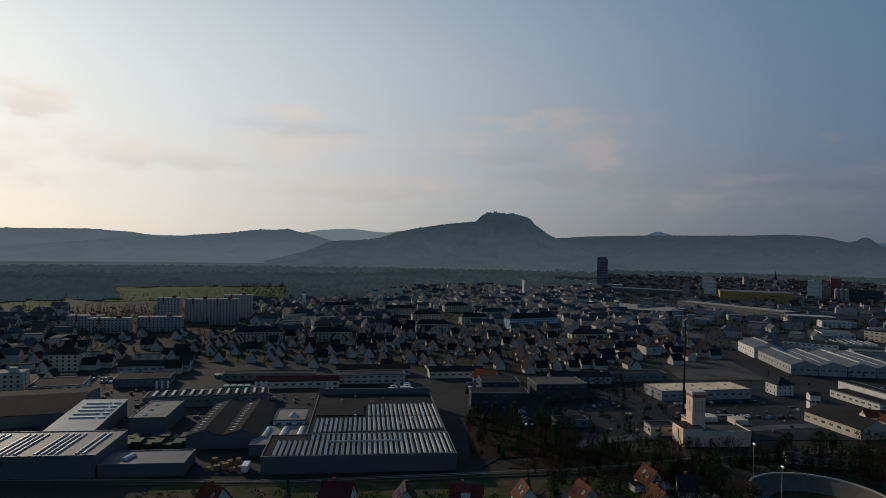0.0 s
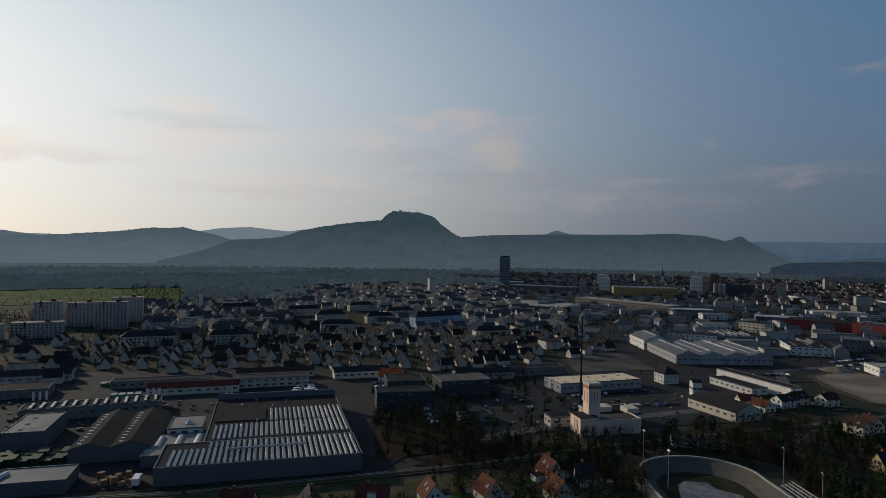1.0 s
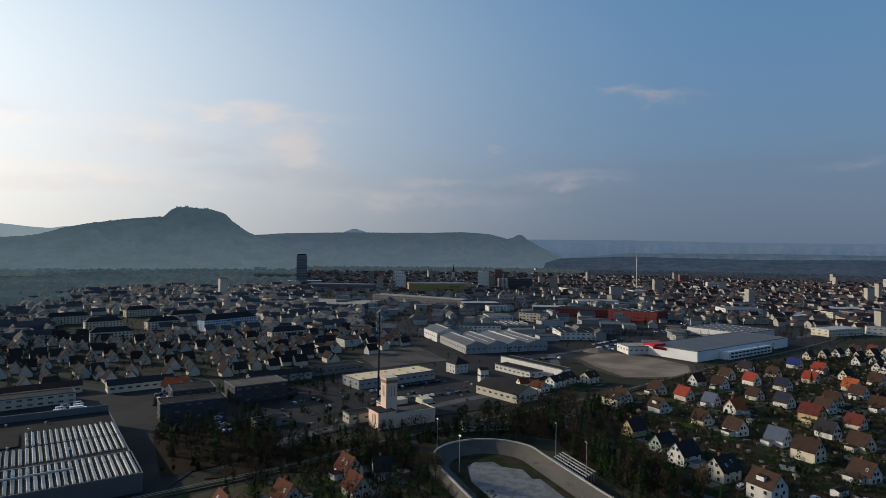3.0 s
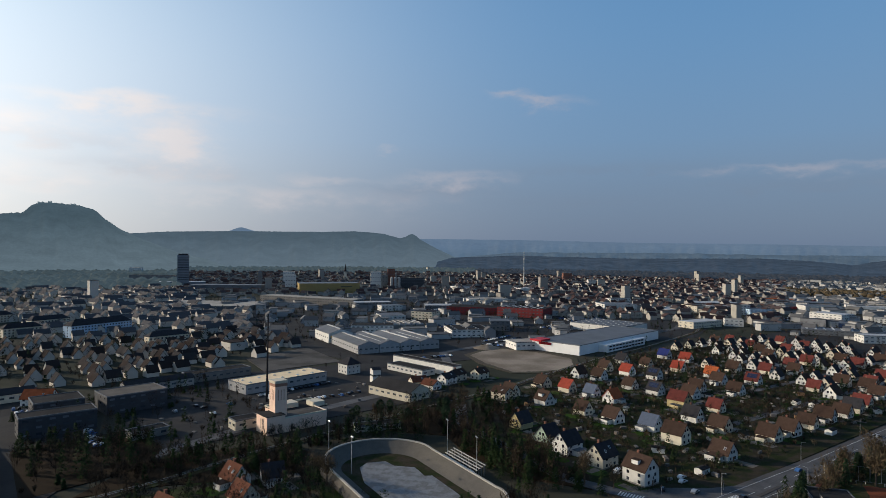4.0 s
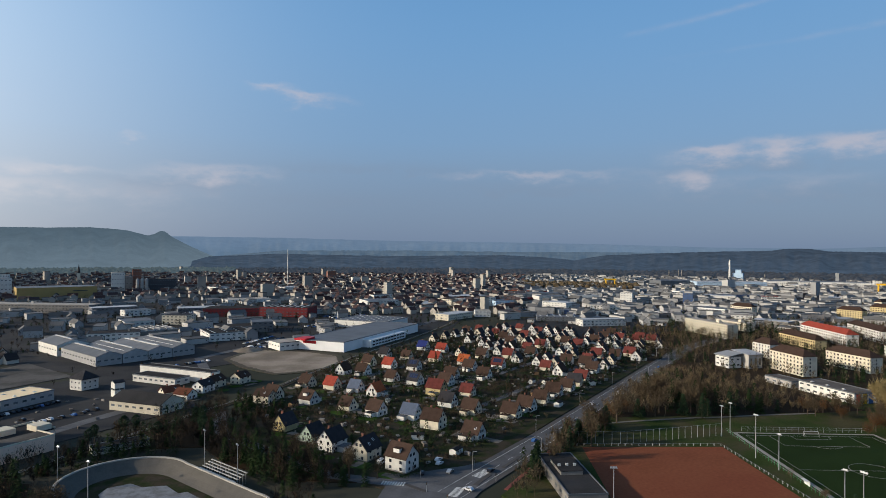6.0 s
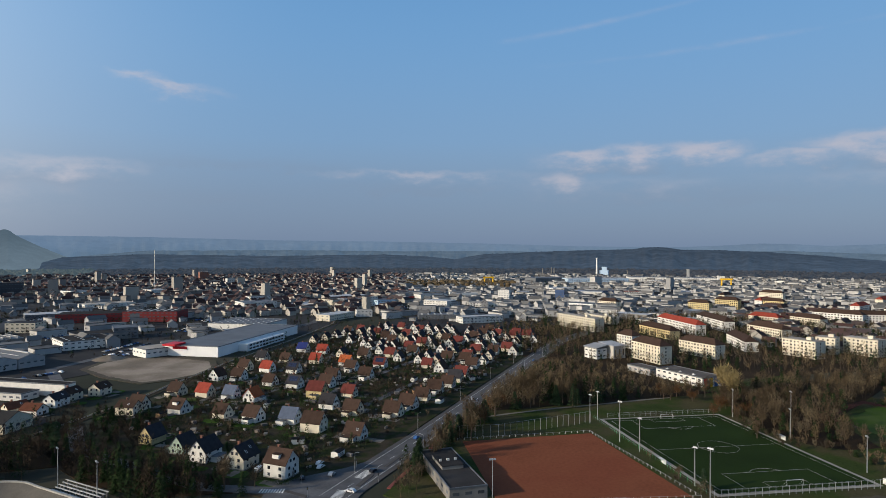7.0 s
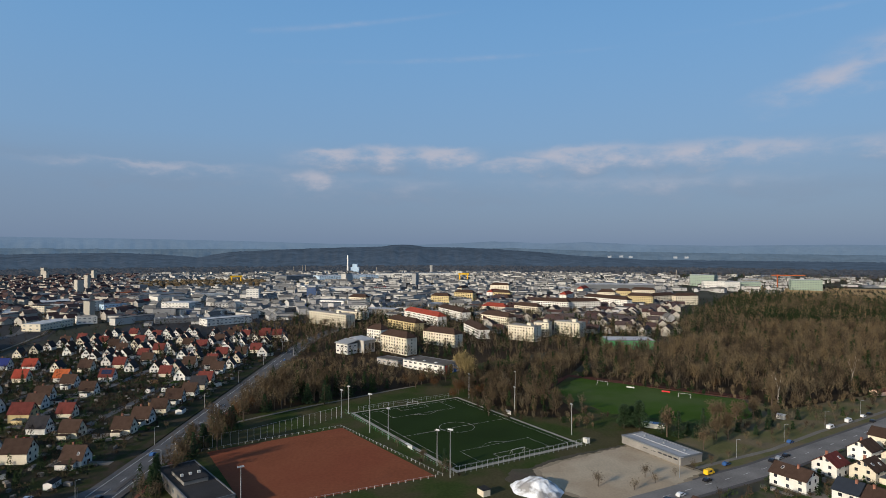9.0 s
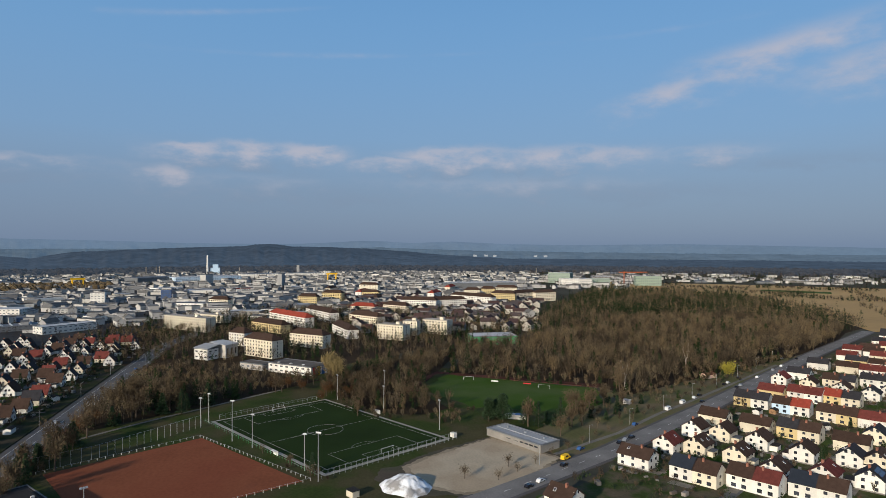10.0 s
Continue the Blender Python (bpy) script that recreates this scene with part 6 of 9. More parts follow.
LW = hall(-84.9, 276.7, 7, 24, 31, 4.5, "metalwall", "gravelroof", "low flat-roofed factory wing with three barrel rooflights", fine=False, group="factory halls")
for j in range(3):
    part("rooflight", Geo().tube((4.5 + j * 8, 11, 4.4), (5 + j * 8, 26, 4.4), 1.4, 1.4, 12), M["rooflight"], LW)
BR = hall(-168, 352, 14, 68, 15, 6, "concrete", "bitumen", "long low workshop with a ribbed roof", bands=1, group="factory halls")
for j in range(13):
    part("rooflight", Geo().box(0, 1, 0, 1.4, 14, 0.9), M["rooflight"], BR, m=pose(4 + j * 5, 0, 6.15))
DK = hall(-262, 296, 18, 78, 60, 6, "concrete", "bitumen", "old hall with a wide dark roof and rows of rooflights", style="ridge", fine=False, group="factory halls")
for i in range(5):
    for j in range(6):
        part("skylight", shared("slit", lambda: None), None, DK, m=pose(6 + i * 6 + j, 4 + j * 4.4, 6.0 + (4 + j * 4.4) * 0.12 + 0.85))
hall(-121, 406, 10, 54, 11, 4.5, "cream", "maroon", "long low cream building with a red roof", style="ridge", group="factory halls")
hall(-70, 424, 10, 46, 14, 6, "cream", "dark", "long cream two-storey workshop beside the yard", bands=2, group="factory halls")
hall(-248, 372, 20, 30, 26, 6, "white", "bitumen", "white car showroom with a red sign", bands=2, group="factory halls", sign=(4, 7, "redpaint"))
hall(-212, 402, 14, 34, 22, 5, "concrete", "bitumen", "flat-roofed garage with a canopy", group="factory halls")
for x, y, tn, w, l, h, wl, rf, lb in ((-150, 428, 9, 62, 11, 4.5, "concrete", "bitumen", "row of low workshops with dark roofs"), (-232, 446, 12, 48, 13, 5, "greywhite", "dark", "low workshop with a dark pitched roof"),
                                      (-76, 452, 9, 54, 11, 4.5, "greywhite", "brown", "low brown-roofed workshop row"), (-8, 448, 9, 40, 12, 5, "cream", "dark", "cream workshop with a dark pitched roof"),
                                      (78, 436, 8, 44, 11, 5, "greywhite", "dark", "low workshop with red gates"), (70, 416, 8, 22, 10, 6, "cream", "rust", "cream house-like workshop with a rust roof"),
                                      (120, 448, 8, 46, 13, 5.5, "concrete", "bitumen", "flat workshop with wide gates"), (62, 330, 8, 18, 9, 3.5, "concrete", "bitumen", "flat garage row with a dark roof")):
    hall(x, y, tn, w, l, h, wl, rf, lb, style="flat" if rf == "bitumen" else "ridge", group="workshops")
hall(18, 362, 3, 34, 14, 10, "darkwall", "bitumen", "dark three-storey office block with window bands", bands=3, group="offices")
hall(26, 392, 3, 24, 20, 10, "darkwall", "bitumen", "dark three-storey office block with window bands", bands=3, group="offices")
hall(60, 388, 8, 33, 22, 10, "darkwall", "darkgravel", "dark green three-storey block with a white corner stair", bands=3, group="offices")
put_house((11, 16, 5, 4.4, "white", "orange", 1, ""), 32, 436, 60, "offices")

# tower house of the builders' yard
TW = thing("tower_building", "pink rendered works building with a tall square tower", "building", m=pose(118, 301, 0, 0, 0, 4))
part("wall", Geo().box(0, 0, 0, 10, 12, 9), M["pink"], TW)
part("wing", Geo().box(10, 0, 0, 34, 13, 7), M["pink"], TW)
part("rear_wing", Geo().box(14, 13, 0, 42, 32, 6), M["pink"], TW)
part("rear_roof", Geo().box(13.8, 12.8, 6, 42.2, 32.2, 6.4), M["bitumen"], TW)
part("wing_roof", Geo().box(10.2, 0.2, 7, 33.8, 12.8, 7.12), M["lot"], TW)
part("parapet", Geo().box(10, -0.15, 7, 34.15, 0.25, 7.7).box(33.75, 0.25, 7, 34.15, 13, 7.7), M["cream"], TW)
part("rear_parapet", Geo().box(13.8, 31.8, 6.4, 42.2, 32.2, 7.2).box(41.8, 13, 6.4, 42.2, 31.8, 7.2).box(13.8, 13, 6.4, 14.2, 31.8, 7.2), M["cream"], TW)
part("penthouse", Geo().box(18, 20, 6.4, 28, 28, 9), M["cream"], TW)
part("penthouse", Geo().box(34, 14, 6.4, 41, 22, 9), M["cream"], TW)
part("roof", Geo().box(-0.25, -0.25, 9, 10.2, 12.2, 9.3), M["bitumen"], TW)
tw = part("tower", Geo().box(0, 0, 0, 6.6, 6.6, 25), M["pink"], TW, m=pose(6.8, 5, 0))
part("tower_cap", Geo().box(-0.15, -0.15, 22.6, 6.75, 6.75, 24.2), M["capband"], tw)
part("cap_roof", Geo().box(-0.3, -0.3, 24.2, 6.9, 6.9, 25.6), M["cream"], tw)
for i in range(3):
    part("slot", Geo().box(-0.16, -0.05, 0, 0.16, 0.05, 5.5), M["capband"], tw, m=pose(1.7 + i * 1.6, -0.02, 15.5))
    part("slot", Geo().box(-0.05, -0.16, 0, 0.05, 0.16, 5.5), M["capband"], tw, m=pose(-0.02, 1.7 + i * 1.6, 15.5))
for i in range(3):
    part("window", pane_mesh(0.6, 5.0), None, TW, m=pose(-0.03, 3.5 + i * 1.6, 5, 0, 0, 90))
hall(108, 318, 4, 14, 9, 5, "cream", "bitumen", "small cream outbuilding beside the tower", group="yard buildings")
MAST = thing("lattice_mast", "tall dark radio mast with antennas", "mast", m=pose(144, 368, 0))
part("pole", Geo().tube((0, 0, 0), (0.4, 0, 54), 0.75, 0.4, 8), M["darksteel"], MAST)
for i in range(3):
    part("platform", Geo().tube((0, 0, 42 + i * 4), (0, 0, 42.3 + i * 4), 1.8, 1.8, 10), M["darksteel"], MAST)
    for a in range(3):
        part("antenna", Geo().box(-0.2, -0.15, 0, 0.2, 0.15, 2.4), M["steel"], MAST, m=pose(1.7 * math.cos(a * 2.1 + i), 1.7 * math.sin(a * 2.1 + i), 41.6 + i * 4))
hall(140, 393, 10, 63, 23, 6, "grey", "creamroof", "long low grey warehouse with a cream roof", "domes", group="yard buildings")

WH = thing("villa", "white villa with a dark hipped roof", "house", m=pose(229, 420, 0, 0, 0, 6))
part("wall", Geo().box(-6, -6, 0, 6, 6, 7.2), M["white"], WH)
part("roof", Geo().hip_roof(12, 14, 7.2, 5), M["dark"], WH)
for f in range(2):
    for i in range(3):
        window(WH, -3.6 + i * 3.6, -6.02, 1.8 + f * 3.2, 0)
        window(WH, -6.02, -3.6 + i * 3.6, 1.8 + f * 3.2, -90)
for i in range(4):
    hall(275 + i * 20.5, 488 - i * 3.0, -8, 20, 72, 7.5, "grey", "sheet", "pale grey trading hall with a low grey gable roof", "strips" if i % 2 else "", style="gable", group="trading halls")
hall(283, 562, -8, 26, 44, 9, "white", "sheet", "white hall with a colourful painted end", style="gable", group="trading halls", sign=(2, 6, "yellowpaint"))
hall(260, 415, -82, 40, 13, 4.6, "white", "bitumen", "long low white workshop with a dark roof", group="trading halls")
hall(275, 430, -82, 68, 9, 7.4, "white", "bitumen", "narrow white hall behind the workshop", fine=False, group="trading halls")
hall(207, 353, -78, 37, 19, 5.4, "cream", "bitumen", "low shed with a wide dark roof and green gable", style="ridge", group="yard buildings")
hall(225, 378, -10, 6, 6, 9, "white", "dark", "small white stair tower beside the shed", style="ridge", group="yard buildings")
hall(157, 280, -16, 24, 7, 3.0, "white", "bitumen", "low white pavilion among the pines", group="yard buildings")
for x, y, tn, rf, wl in ((247, 354, 80, "rust", "cream"), (248, 340, 10, "rust", "white"), (280, 352, 100, "brown", "cream"), (297, 347, 100, "brown", "cream"), (266, 346, 100, "dark", "white"), (268, 291, 10, "brown", "cream")):
    put_house((8.5, 11, 5.0 if rf != "rust" else 3.4, 3.0, wl, rf, 1, ""), x, y, tn, "houses by the trading estate")
MZ = hall(436, 372, 9, 160, 52, 9, "panel", "sheet", "large white furniture hall with red signs", "", bands=1, fine=False, group="trading halls")
part("sign", Geo().box(-0.3, 30, 6, -0.05, 44, 8.4), M["redpaint"], MZ)
part("canopy", Geo().box(-6, 38, 9.2, 10, 50, 10.8), M["redpaint"], MZ)
part("front_wing", Geo().box(34, -9, 0, 110, 0, 7), M["panel"], MZ)
for i in range(11):
    for z in (2.2, 5.2):
        part("window", pane_mesh(4.6, 1.4), None, MZ, m=pose(40 + i * 6.4, -9.03, z))
hall(590, 440, 9, 60, 70, 8, "white", "sheet", "large flat white hall behind the furniture store", "domes", fine=False, group="trading halls")
hall(542, 1212, -20, 126, 60, 21, "yellowwall", "sheet", "tall yellow warehouse with a dark sign", bands=1, fine=False, group="works", sign=(86, 24, "darkwall"))
TB = thing("tower_block", "dark glass office tower with window bands", "office tower", m=pose(402, 1565, 0, 0, 0, -14))
part("wall", Geo().box(-13, -13, 0, 13, 13, 76), M["glassblue"], TB)
part("podium", Geo().box(-60, -16, 0, 50, 20, 12), M["glassblue"], TB)
for f in range(18):
    part("window", Geo().box(-12, -13.06, -1, 12, -12.9, 1), M["hallpane"], TB, m=pose(0, 0, 6 + f * 4))
    part("window", Geo().box(-13.06, -12, -1, -12.9, 12, 1), M["hallpane"], TB, m=pose(0, 0, 6 + f * 4))
part("roof", Geo().box(-11, -11, 76, 11, 11, 79), M["darksteel"], TB)

WORKS = {"metalwall": "grey metal-clad works hall with a flat roof", "greenpale": "pale green clinic-like block with flat roof", "bluewall": "pale blue works building with a flat roof", "white": "white commercial building with a flat roof", "limehall": "low green sports hall with glazed side", "bluehall": "dark blue commercial hall with a low roof", "concrete": "grey concrete works hall with wide roof", "cream": "cream works building with long front", "redwall": "long red works hall with a dark roof", "brick": "brown brick high-rise at the old town"}


def works_row(rows):
    """Works and shops from their front left corner: x, y, turn, length, depth, height, wall, roof."""
    for x, y, turn, w, l, h, wall, roof in rows:
        hall(x, y, turn, w, l, h, wall, roof, WORKS[wall], "strips" if w > 60 and math.hypot(x, y) < 900 else "", max(1, round(h / 4)), group="works", fine=h < 14 or wall != "metalwall")


works_row([
    (1336, -341, -94, 163, 40, 16, "metalwall", "whiteroof"),
    (1550, -679, -131, 59, 30, 28, "greenpale", "whiteroof"),
    (1400, -646, -103, 46, 24, 19, "white", "whiteroof"),
    (1390, -691, -85, 36, 24, 18, "white", "whiteroof"),
    (1409, -735, -103, 45, 24, 18, "greenpale", "whiteroof"),
    (1383, -840, -111, 62, 30, 24, "greenpale", "whiteroof"),
    (574, -174, -94, 44, 26, 8, "limehall", "whiteroof"),
    (1118, 311, -85, 21, 16, 20, "white", "gravelroof"),
    (950, 391, -99, 44, 30, 11, "white", "whiteroof"),
    (873, 371, -71, 66, 30, 5, "bluehall", "sheet"),
    (774, 326, -64, 84, 28, 6, "metalwall", "sheet"),
    (879, 302, -85, 23, 16, 6, "white", "gravelroof")])
works_row([
    (983, 322, -71, 82, 40, 6, "white", "gravelroof"),
    (869, 239, -55, 31, 24, 6, "white", "gravelroof"),
    (871, 212, -35, 63, 40, 7, "metalwall", "bitumen"),
    (1197, 219, -85, 17, 18, 18, "bluehall", "gravelroof"),
    (1740, 374, -47, 104, 60, 15, "metalwall", "sheet"),
    (1749, 284, -63, 178, 60, 15, "bluewall", "whiteroof"),
    (1970, 135, -77, 254, 60, 13, "white", "sheet"),
    (1997, -114, -84, 18, 20, 20, "white", "gravelroof"),
    (1355, 178, -52, 84, 40, 7, "bluehall", "sheet"),
    (1362, 103, -63, 41, 30, 7, "white", "red"),
    (1017, 167, -111, 46, 30, 9, "white", "sheet"),
    (938, 119, -85, 38, 26, 7, "white", "gravelroof")])
works_row([
    (369, 1391, -35, 154, 40, 14, "metalwall", "sheet"),
    (208, 1035, -43, 164, 90, 6, "concrete", "gravelroof"),
    (682, 1634, -33, 28, 24, 30, "white", "gravelroof"),
    (337, 1856, -45, 135, 24, 18, "metalwall", "bitumen"),
    (421, 2318, -30, 39, 20, 24, "white", "gravelroof"),
    (401, 1059, -63, 194, 30, 12, "concrete", "gravelroof"),
    (556, 726, -51, 76, 40, 11, "redwall", "bitumen"),
    (603, 667, -66, 69, 40, 13, "redwall", "bitumen"),
    (655, 627, -13, 43, 40, 6, "white", "sheet"),
    (1487, 1337, -32, 28, 16, 25, "brick", "gravelroof"),
    (1297, 1078, -33, 20, 16, 19, "white", "gravelroof")])
works_row([
    (484, 547, -38, 23, 30, 11, "metalwall", "sheet"),
    (472, 694, -61, 31, 26, 11, "cream", "dark"),
    (911, 706, -17, 42, 16, 10, "white", "dark"),
    (1154, 860, -13, 37, 16, 11, "cream", "brown"),
    (925, 483, -37, 20, 16, 15, "white", "gravelroof"),
    (925, 463, -37, 33, 30, 10, "bluewall", "sheet"),
    (905, 564, -110, 37, 16, 11, "cream", "brown"),
    (1004, 673, -36, 25, 14, 10, "cream", "brown"),
    (770, 418, -56, 22, 18, 9, "white", "gravelroof"),
    (1202, 579, -58, 54, 30, 7, "concrete", "orange"),
    (869, 240, -45, 32, 20, 6, "white", "gravelroof")])
works_row([
    (942, 536, -37, 33, 30, 8, "metalwall", "whiteroof"),
    (1149, 498, -48, 67, 40, 8, "concrete", "sheet")])

def sawtooth(x, y, turn, n, tooth, depth, h, wall, roof, glass, label):
    """A shed whose roof is a row of slanted teeth with glazed fronts."""
    t = thing("sawtooth_hall", label, "hall", "works", pose(x, y, 0, 0, 0, turn))
    part("wall", Geo().box(0, 0, 0, n * tooth, depth, h), M[wall], t)
    tip = tooth * 0.42
    slope = Geo().add([(0, 0, 0), (tooth, 0, 0), (tooth, depth, 0), (0, depth, 0), (0.3, 0, tip), (0.3, depth, tip)], [(3, 2, 1, 0), (0, 1, 4), (2, 3, 5), (1, 2, 5, 4), (0, 4, 5, 3)]).data("roof_tooth", M[roof])
    pane = Geo().box(-0.06, 0.6, 0.3, 0.02, depth - 0.6, tip - 0.4).data("glazing", M[glass])
    for i in range(n):
        tooth_ob = part("roof_tooth", slope, None, t, m=pose(i * tooth, 0, h + 0.01))
        part("glazing", pane, None, tooth_ob)


sawtooth(392, 612, -14, 6, 6.5, 30, 5.5, "concrete", "whiteroof", "hallpane", "low workshop with a white sawtooth roof")
sawtooth(935, 1290, -34, 16, 11, 60, 8, "concrete", "rust", "hallpane", "long brown factory with a sawtooth roof")
for x, y, turn, w, l, h, wall, roof in ((770, 1310, -30, 26, 22, 40, "white", "gravelroof"), (790, 1290, -30, 14, 16, 31, "concrete", "gravelroof"), (812, 1300, -30, 18, 18, 46, "brick", "bitumen"), (836, 1282, -30, 60, 24, 24, "darkwall", "bitumen"), (560, 1330, -24, 24, 18, 34, "white", "gravelroof"), (505, 1350, -24, 9, 9, 44, "concrete", "gravelroof")):
    hall(x, y, turn, w, l, h, wall, roof, "tall " + {"white": "white", "concrete": "grey", "brick": "brown", "darkwall": "dark"}[wall] + " silo block of the old mill", bands=max(2, round(h / 9)), group="mill silos")
for i in range(3):
    solid("silo", Geo().tube((0, 0, 0), (0, 0, 26), 3.4, 3.4, 14).tube((0, 0, 26), (0, 0, 28), 3.4, 0.6, 14), M["greywhite"], "round grey steel silo beside the mill", "silo", "round silos", m=pose(800 + i * 8, 1262 - i * 4, 0))
CHU = thing("church", "small church with a slender dark spire", "church", m=pose(905, 1690, 0, 0, 0, -28))
part("nave", Geo().gable(14, 30, 10, 18), M["cream"], CHU)
part("nave_roof", Geo().slab_roof(14, 30, 10.05, 18.05), M["maroon"], CHU)
cht = part("tower", Geo().box(-3.5, -21, 0, 3.5, -15, 26), M["cream"], CHU)
part("spire", Geo().tube((0, -18, 26), (0, -18, 50), 3.8, 0.15, 8), M["dark"], cht)
CHW = thing("church", "plain modern church with a square white tower", "church", m=pose(-218, 925, 0, 0, 0, 14))
part("nave", Geo().gable(14, 24, 7, 12), M["white"], CHW)
part("nave_roof", Geo().slab_roof(14, 24, 7.05, 12.05), M["dark"], CHW)
part("tower", Geo().box(10, -3, 0, 15, 2, 24), M["white"], CHW)
part("tower_roof", Geo().box(9.7, -3.3, 24, 15.3, 2.3, 25), M["dark"], CHW)

# school and clubhouse in the park
FS = hall(490, 14, 227, 42, 19, 6.5, "white", "darkgravel", "flat-roofed white school with coloured end stripes", "domes", bands=2, group="park buildings")
for i, c in enumerate(("redpaint", "yellowpaint", "carblue")):
    part("stripe", Geo().box(42.04, 1.5 + i * 5, 0, 42.1, 5 + i * 5, 6.3), M[c], FS)
hall(508, 36, 227, 24, 12, 4.5, "greywhite", "darkgravel", "low grey school wing with a window band", group="park buildings")
VL = hall(558, 76, 230, 15, 12, 9, "white", "sheet", "white kindergarten of two cubes with tilted grey roofs", bands=2, group="park buildings")
TILT = [(3, 2, 1, 0), (4, 5, 6, 7), (0, 1, 5, 4), (1, 2, 6, 5), (2, 3, 7, 6), (3, 0, 4, 7)]
part("tilted_roof", Geo().add([(-1, -1, 9.4), (16, -1, 9.4), (16, 13, 11.6), (-1, 13, 11.6), (-1, -1, 9.8), (16, -1, 9.8), (16, 13, 12), (-1, 13, 12)], TILT), M["palesheet"], VL)
part("rear_cube", Geo().box(4, 14, 0, 21, 28, 11), M["greywhite"], VL)
part("rear_roof", Geo().add([(3, 13, 12.6), (22, 13, 11.0), (22, 29, 11.0), (3, 29, 12.6), (3, 13, 13), (22, 13, 11.4), (22, 29, 11.4), (3, 29, 13)], TILT), M["whiteroof"], VL)
for i in range(3):
    part("window", pane_mesh(1.6, 5.5), None, VL, m=pose(21.03, 16.5 + i * 4.5, 5.5, 0, 0, 90))
CB = hall(218, 79, -53, 15, 46, 4.6, "concrete", "bitumen", "weathered flat-roofed clubhouse with a walled roof", fine=True, group="park buildings")
part("roof_box", Geo().box(3, 20, 4.7, 12, 36, 6.2), M["concrete"], CB)
part("roof_box_cover", Geo().box(2.8, 19.8, 6.2, 12.2, 36.2, 6.4), M["bitumen"], CB)
for i in range(3):
    part("roof_vent", Geo().box(-0.5, -0.5, 0, 0.5, 0.5, 0.8), M["rooflight"], CB, m=pose(4 + i * 3.2, 26, 6.4))
HT = hall(297, -97, 205, 36, 13, 3.5, "concrete", "palesheet", "long low pale grey clubhouse with a grey roof", fine=False, group="park buildings")
for i, wd in enumerate((1.6, 0.5, 2.6)):
    part("lettering", Geo().box(0, -0.07, 1.9, wd, -0.02, 2.3), M["darkwall"], HT, m=pose(21.5 - (0, 2.2, 4.9)[i] - wd, 0, 0))
part("roof_seam", Geo().box(0.5, 6.2, 3.65, 35.5, 6.6, 3.8), M["whiteroof"], HT)
for i in range(3):
    part("roof_vent", Geo().box(-0.4, -0.4, 0, 0.4, 0.4, 0.7), M["steel"], HT, m=pose(6 + i * 12, 9, 3.6))
for i in range(4):
    part("window", pane_mesh(2.2, 0.7), None, HT, m=pose(24 + i * 3, -0.03, 2.3))


# ---- velodrome ----
def oval(half, radius, n=40):
    """A stadium outline with straights along y."""
    pts = []
    for i in range(n + 1):
        a = math.pi * i / n
        pts.append((radius * math.cos(a), half + radius * math.sin(a)))
    for i in range(n + 1):
        a = math.pi + math.pi * i / n
        pts.append((radius * math.cos(a), -half + radius * math.sin(a)))
    return pts


VM = pose(138.6, 204.5, 0, 0, 0, -7.4)
VELO = thing("velodrome", "old oval concrete cycling track with banked curves and a white rim", "velodrome", m=VM)


def bank(y):
    k = min(1.0, max(0.0, (abs(y) - 8) / 26))
    return 1.9 + 2.5 * k * k * (3 - 2 * k)


def banked(rows):
    """Rings round the oval: radius, height as a share of the bank, height to add."""
    loops = [[(x, y, 0.12 + bank(y) * s + z) for x, y in oval(25.5, r)] for r, s, z in rows]
    k, g = len(loops[0]), Geo()
    for q in loops:
        g.v += q
    for j in range(len(loops) - 1):
        g.f += [(j * k + i, (j + 1) * k + i, (j + 1) * k + (i + 1) % k, j * k + (i + 1) % k) for i in range(k)]
    return g


part("track", banked([(17.5, 0, 0), (19, 0.16, 0), (21, 0.45, 0), (22.8, 0.76, 0), (24.2, 1, 0), (24.8, 1, 0.0), (26.5, 0, -0.2)]), M["track"], VELO)
part("rim", banked([(24.1, 1, -0.1), (24.1, 1, 0.45), (24.9, 1, 0.45), (24.9, 1, -0.1)]), M["rimpaint"], VELO)
part("start_line", Geo().box(21, 8, 0.4, 22, 9, 0.5), M["paint"], VELO)
solid("infield", Geo().prism(oval(25.5, 17.5), -0.4, 0.05), M["garden1"], "dark grass inside the cycling track", "infield", kind="structure", m=VM)
solid("rink", Geo().prism([(-13, -30), (13, -30), (14, 6), (11, 7), (12, 18), (5, 24), (4, 31), (-4, 33), (-9, 29), (-14, 12)], 0.05, 0.14), M["rink"], "pale worn hard court inside the cycling track", "court", kind="structure", m=VM)
for i in range(6):
    bn = thing("bench", "long weathered white spectators' bench", "bench", "benches of the stand", VM @ pose(26.4 + i * 1.35, 8, 0))
    part("plank", Geo().box(-0.28, -13, 2.0 + i * 0.5, 0.28, 13, 2.16 + i * 0.5), M["post"], bn)
    for k in range(5):
        part("support", Geo().box(-0.18, -0.12, 0, 0.18, 0.12, 2.0 + i * 0.5), M["concrete"], bn, m=pose(0, -12 + k * 6, 0))


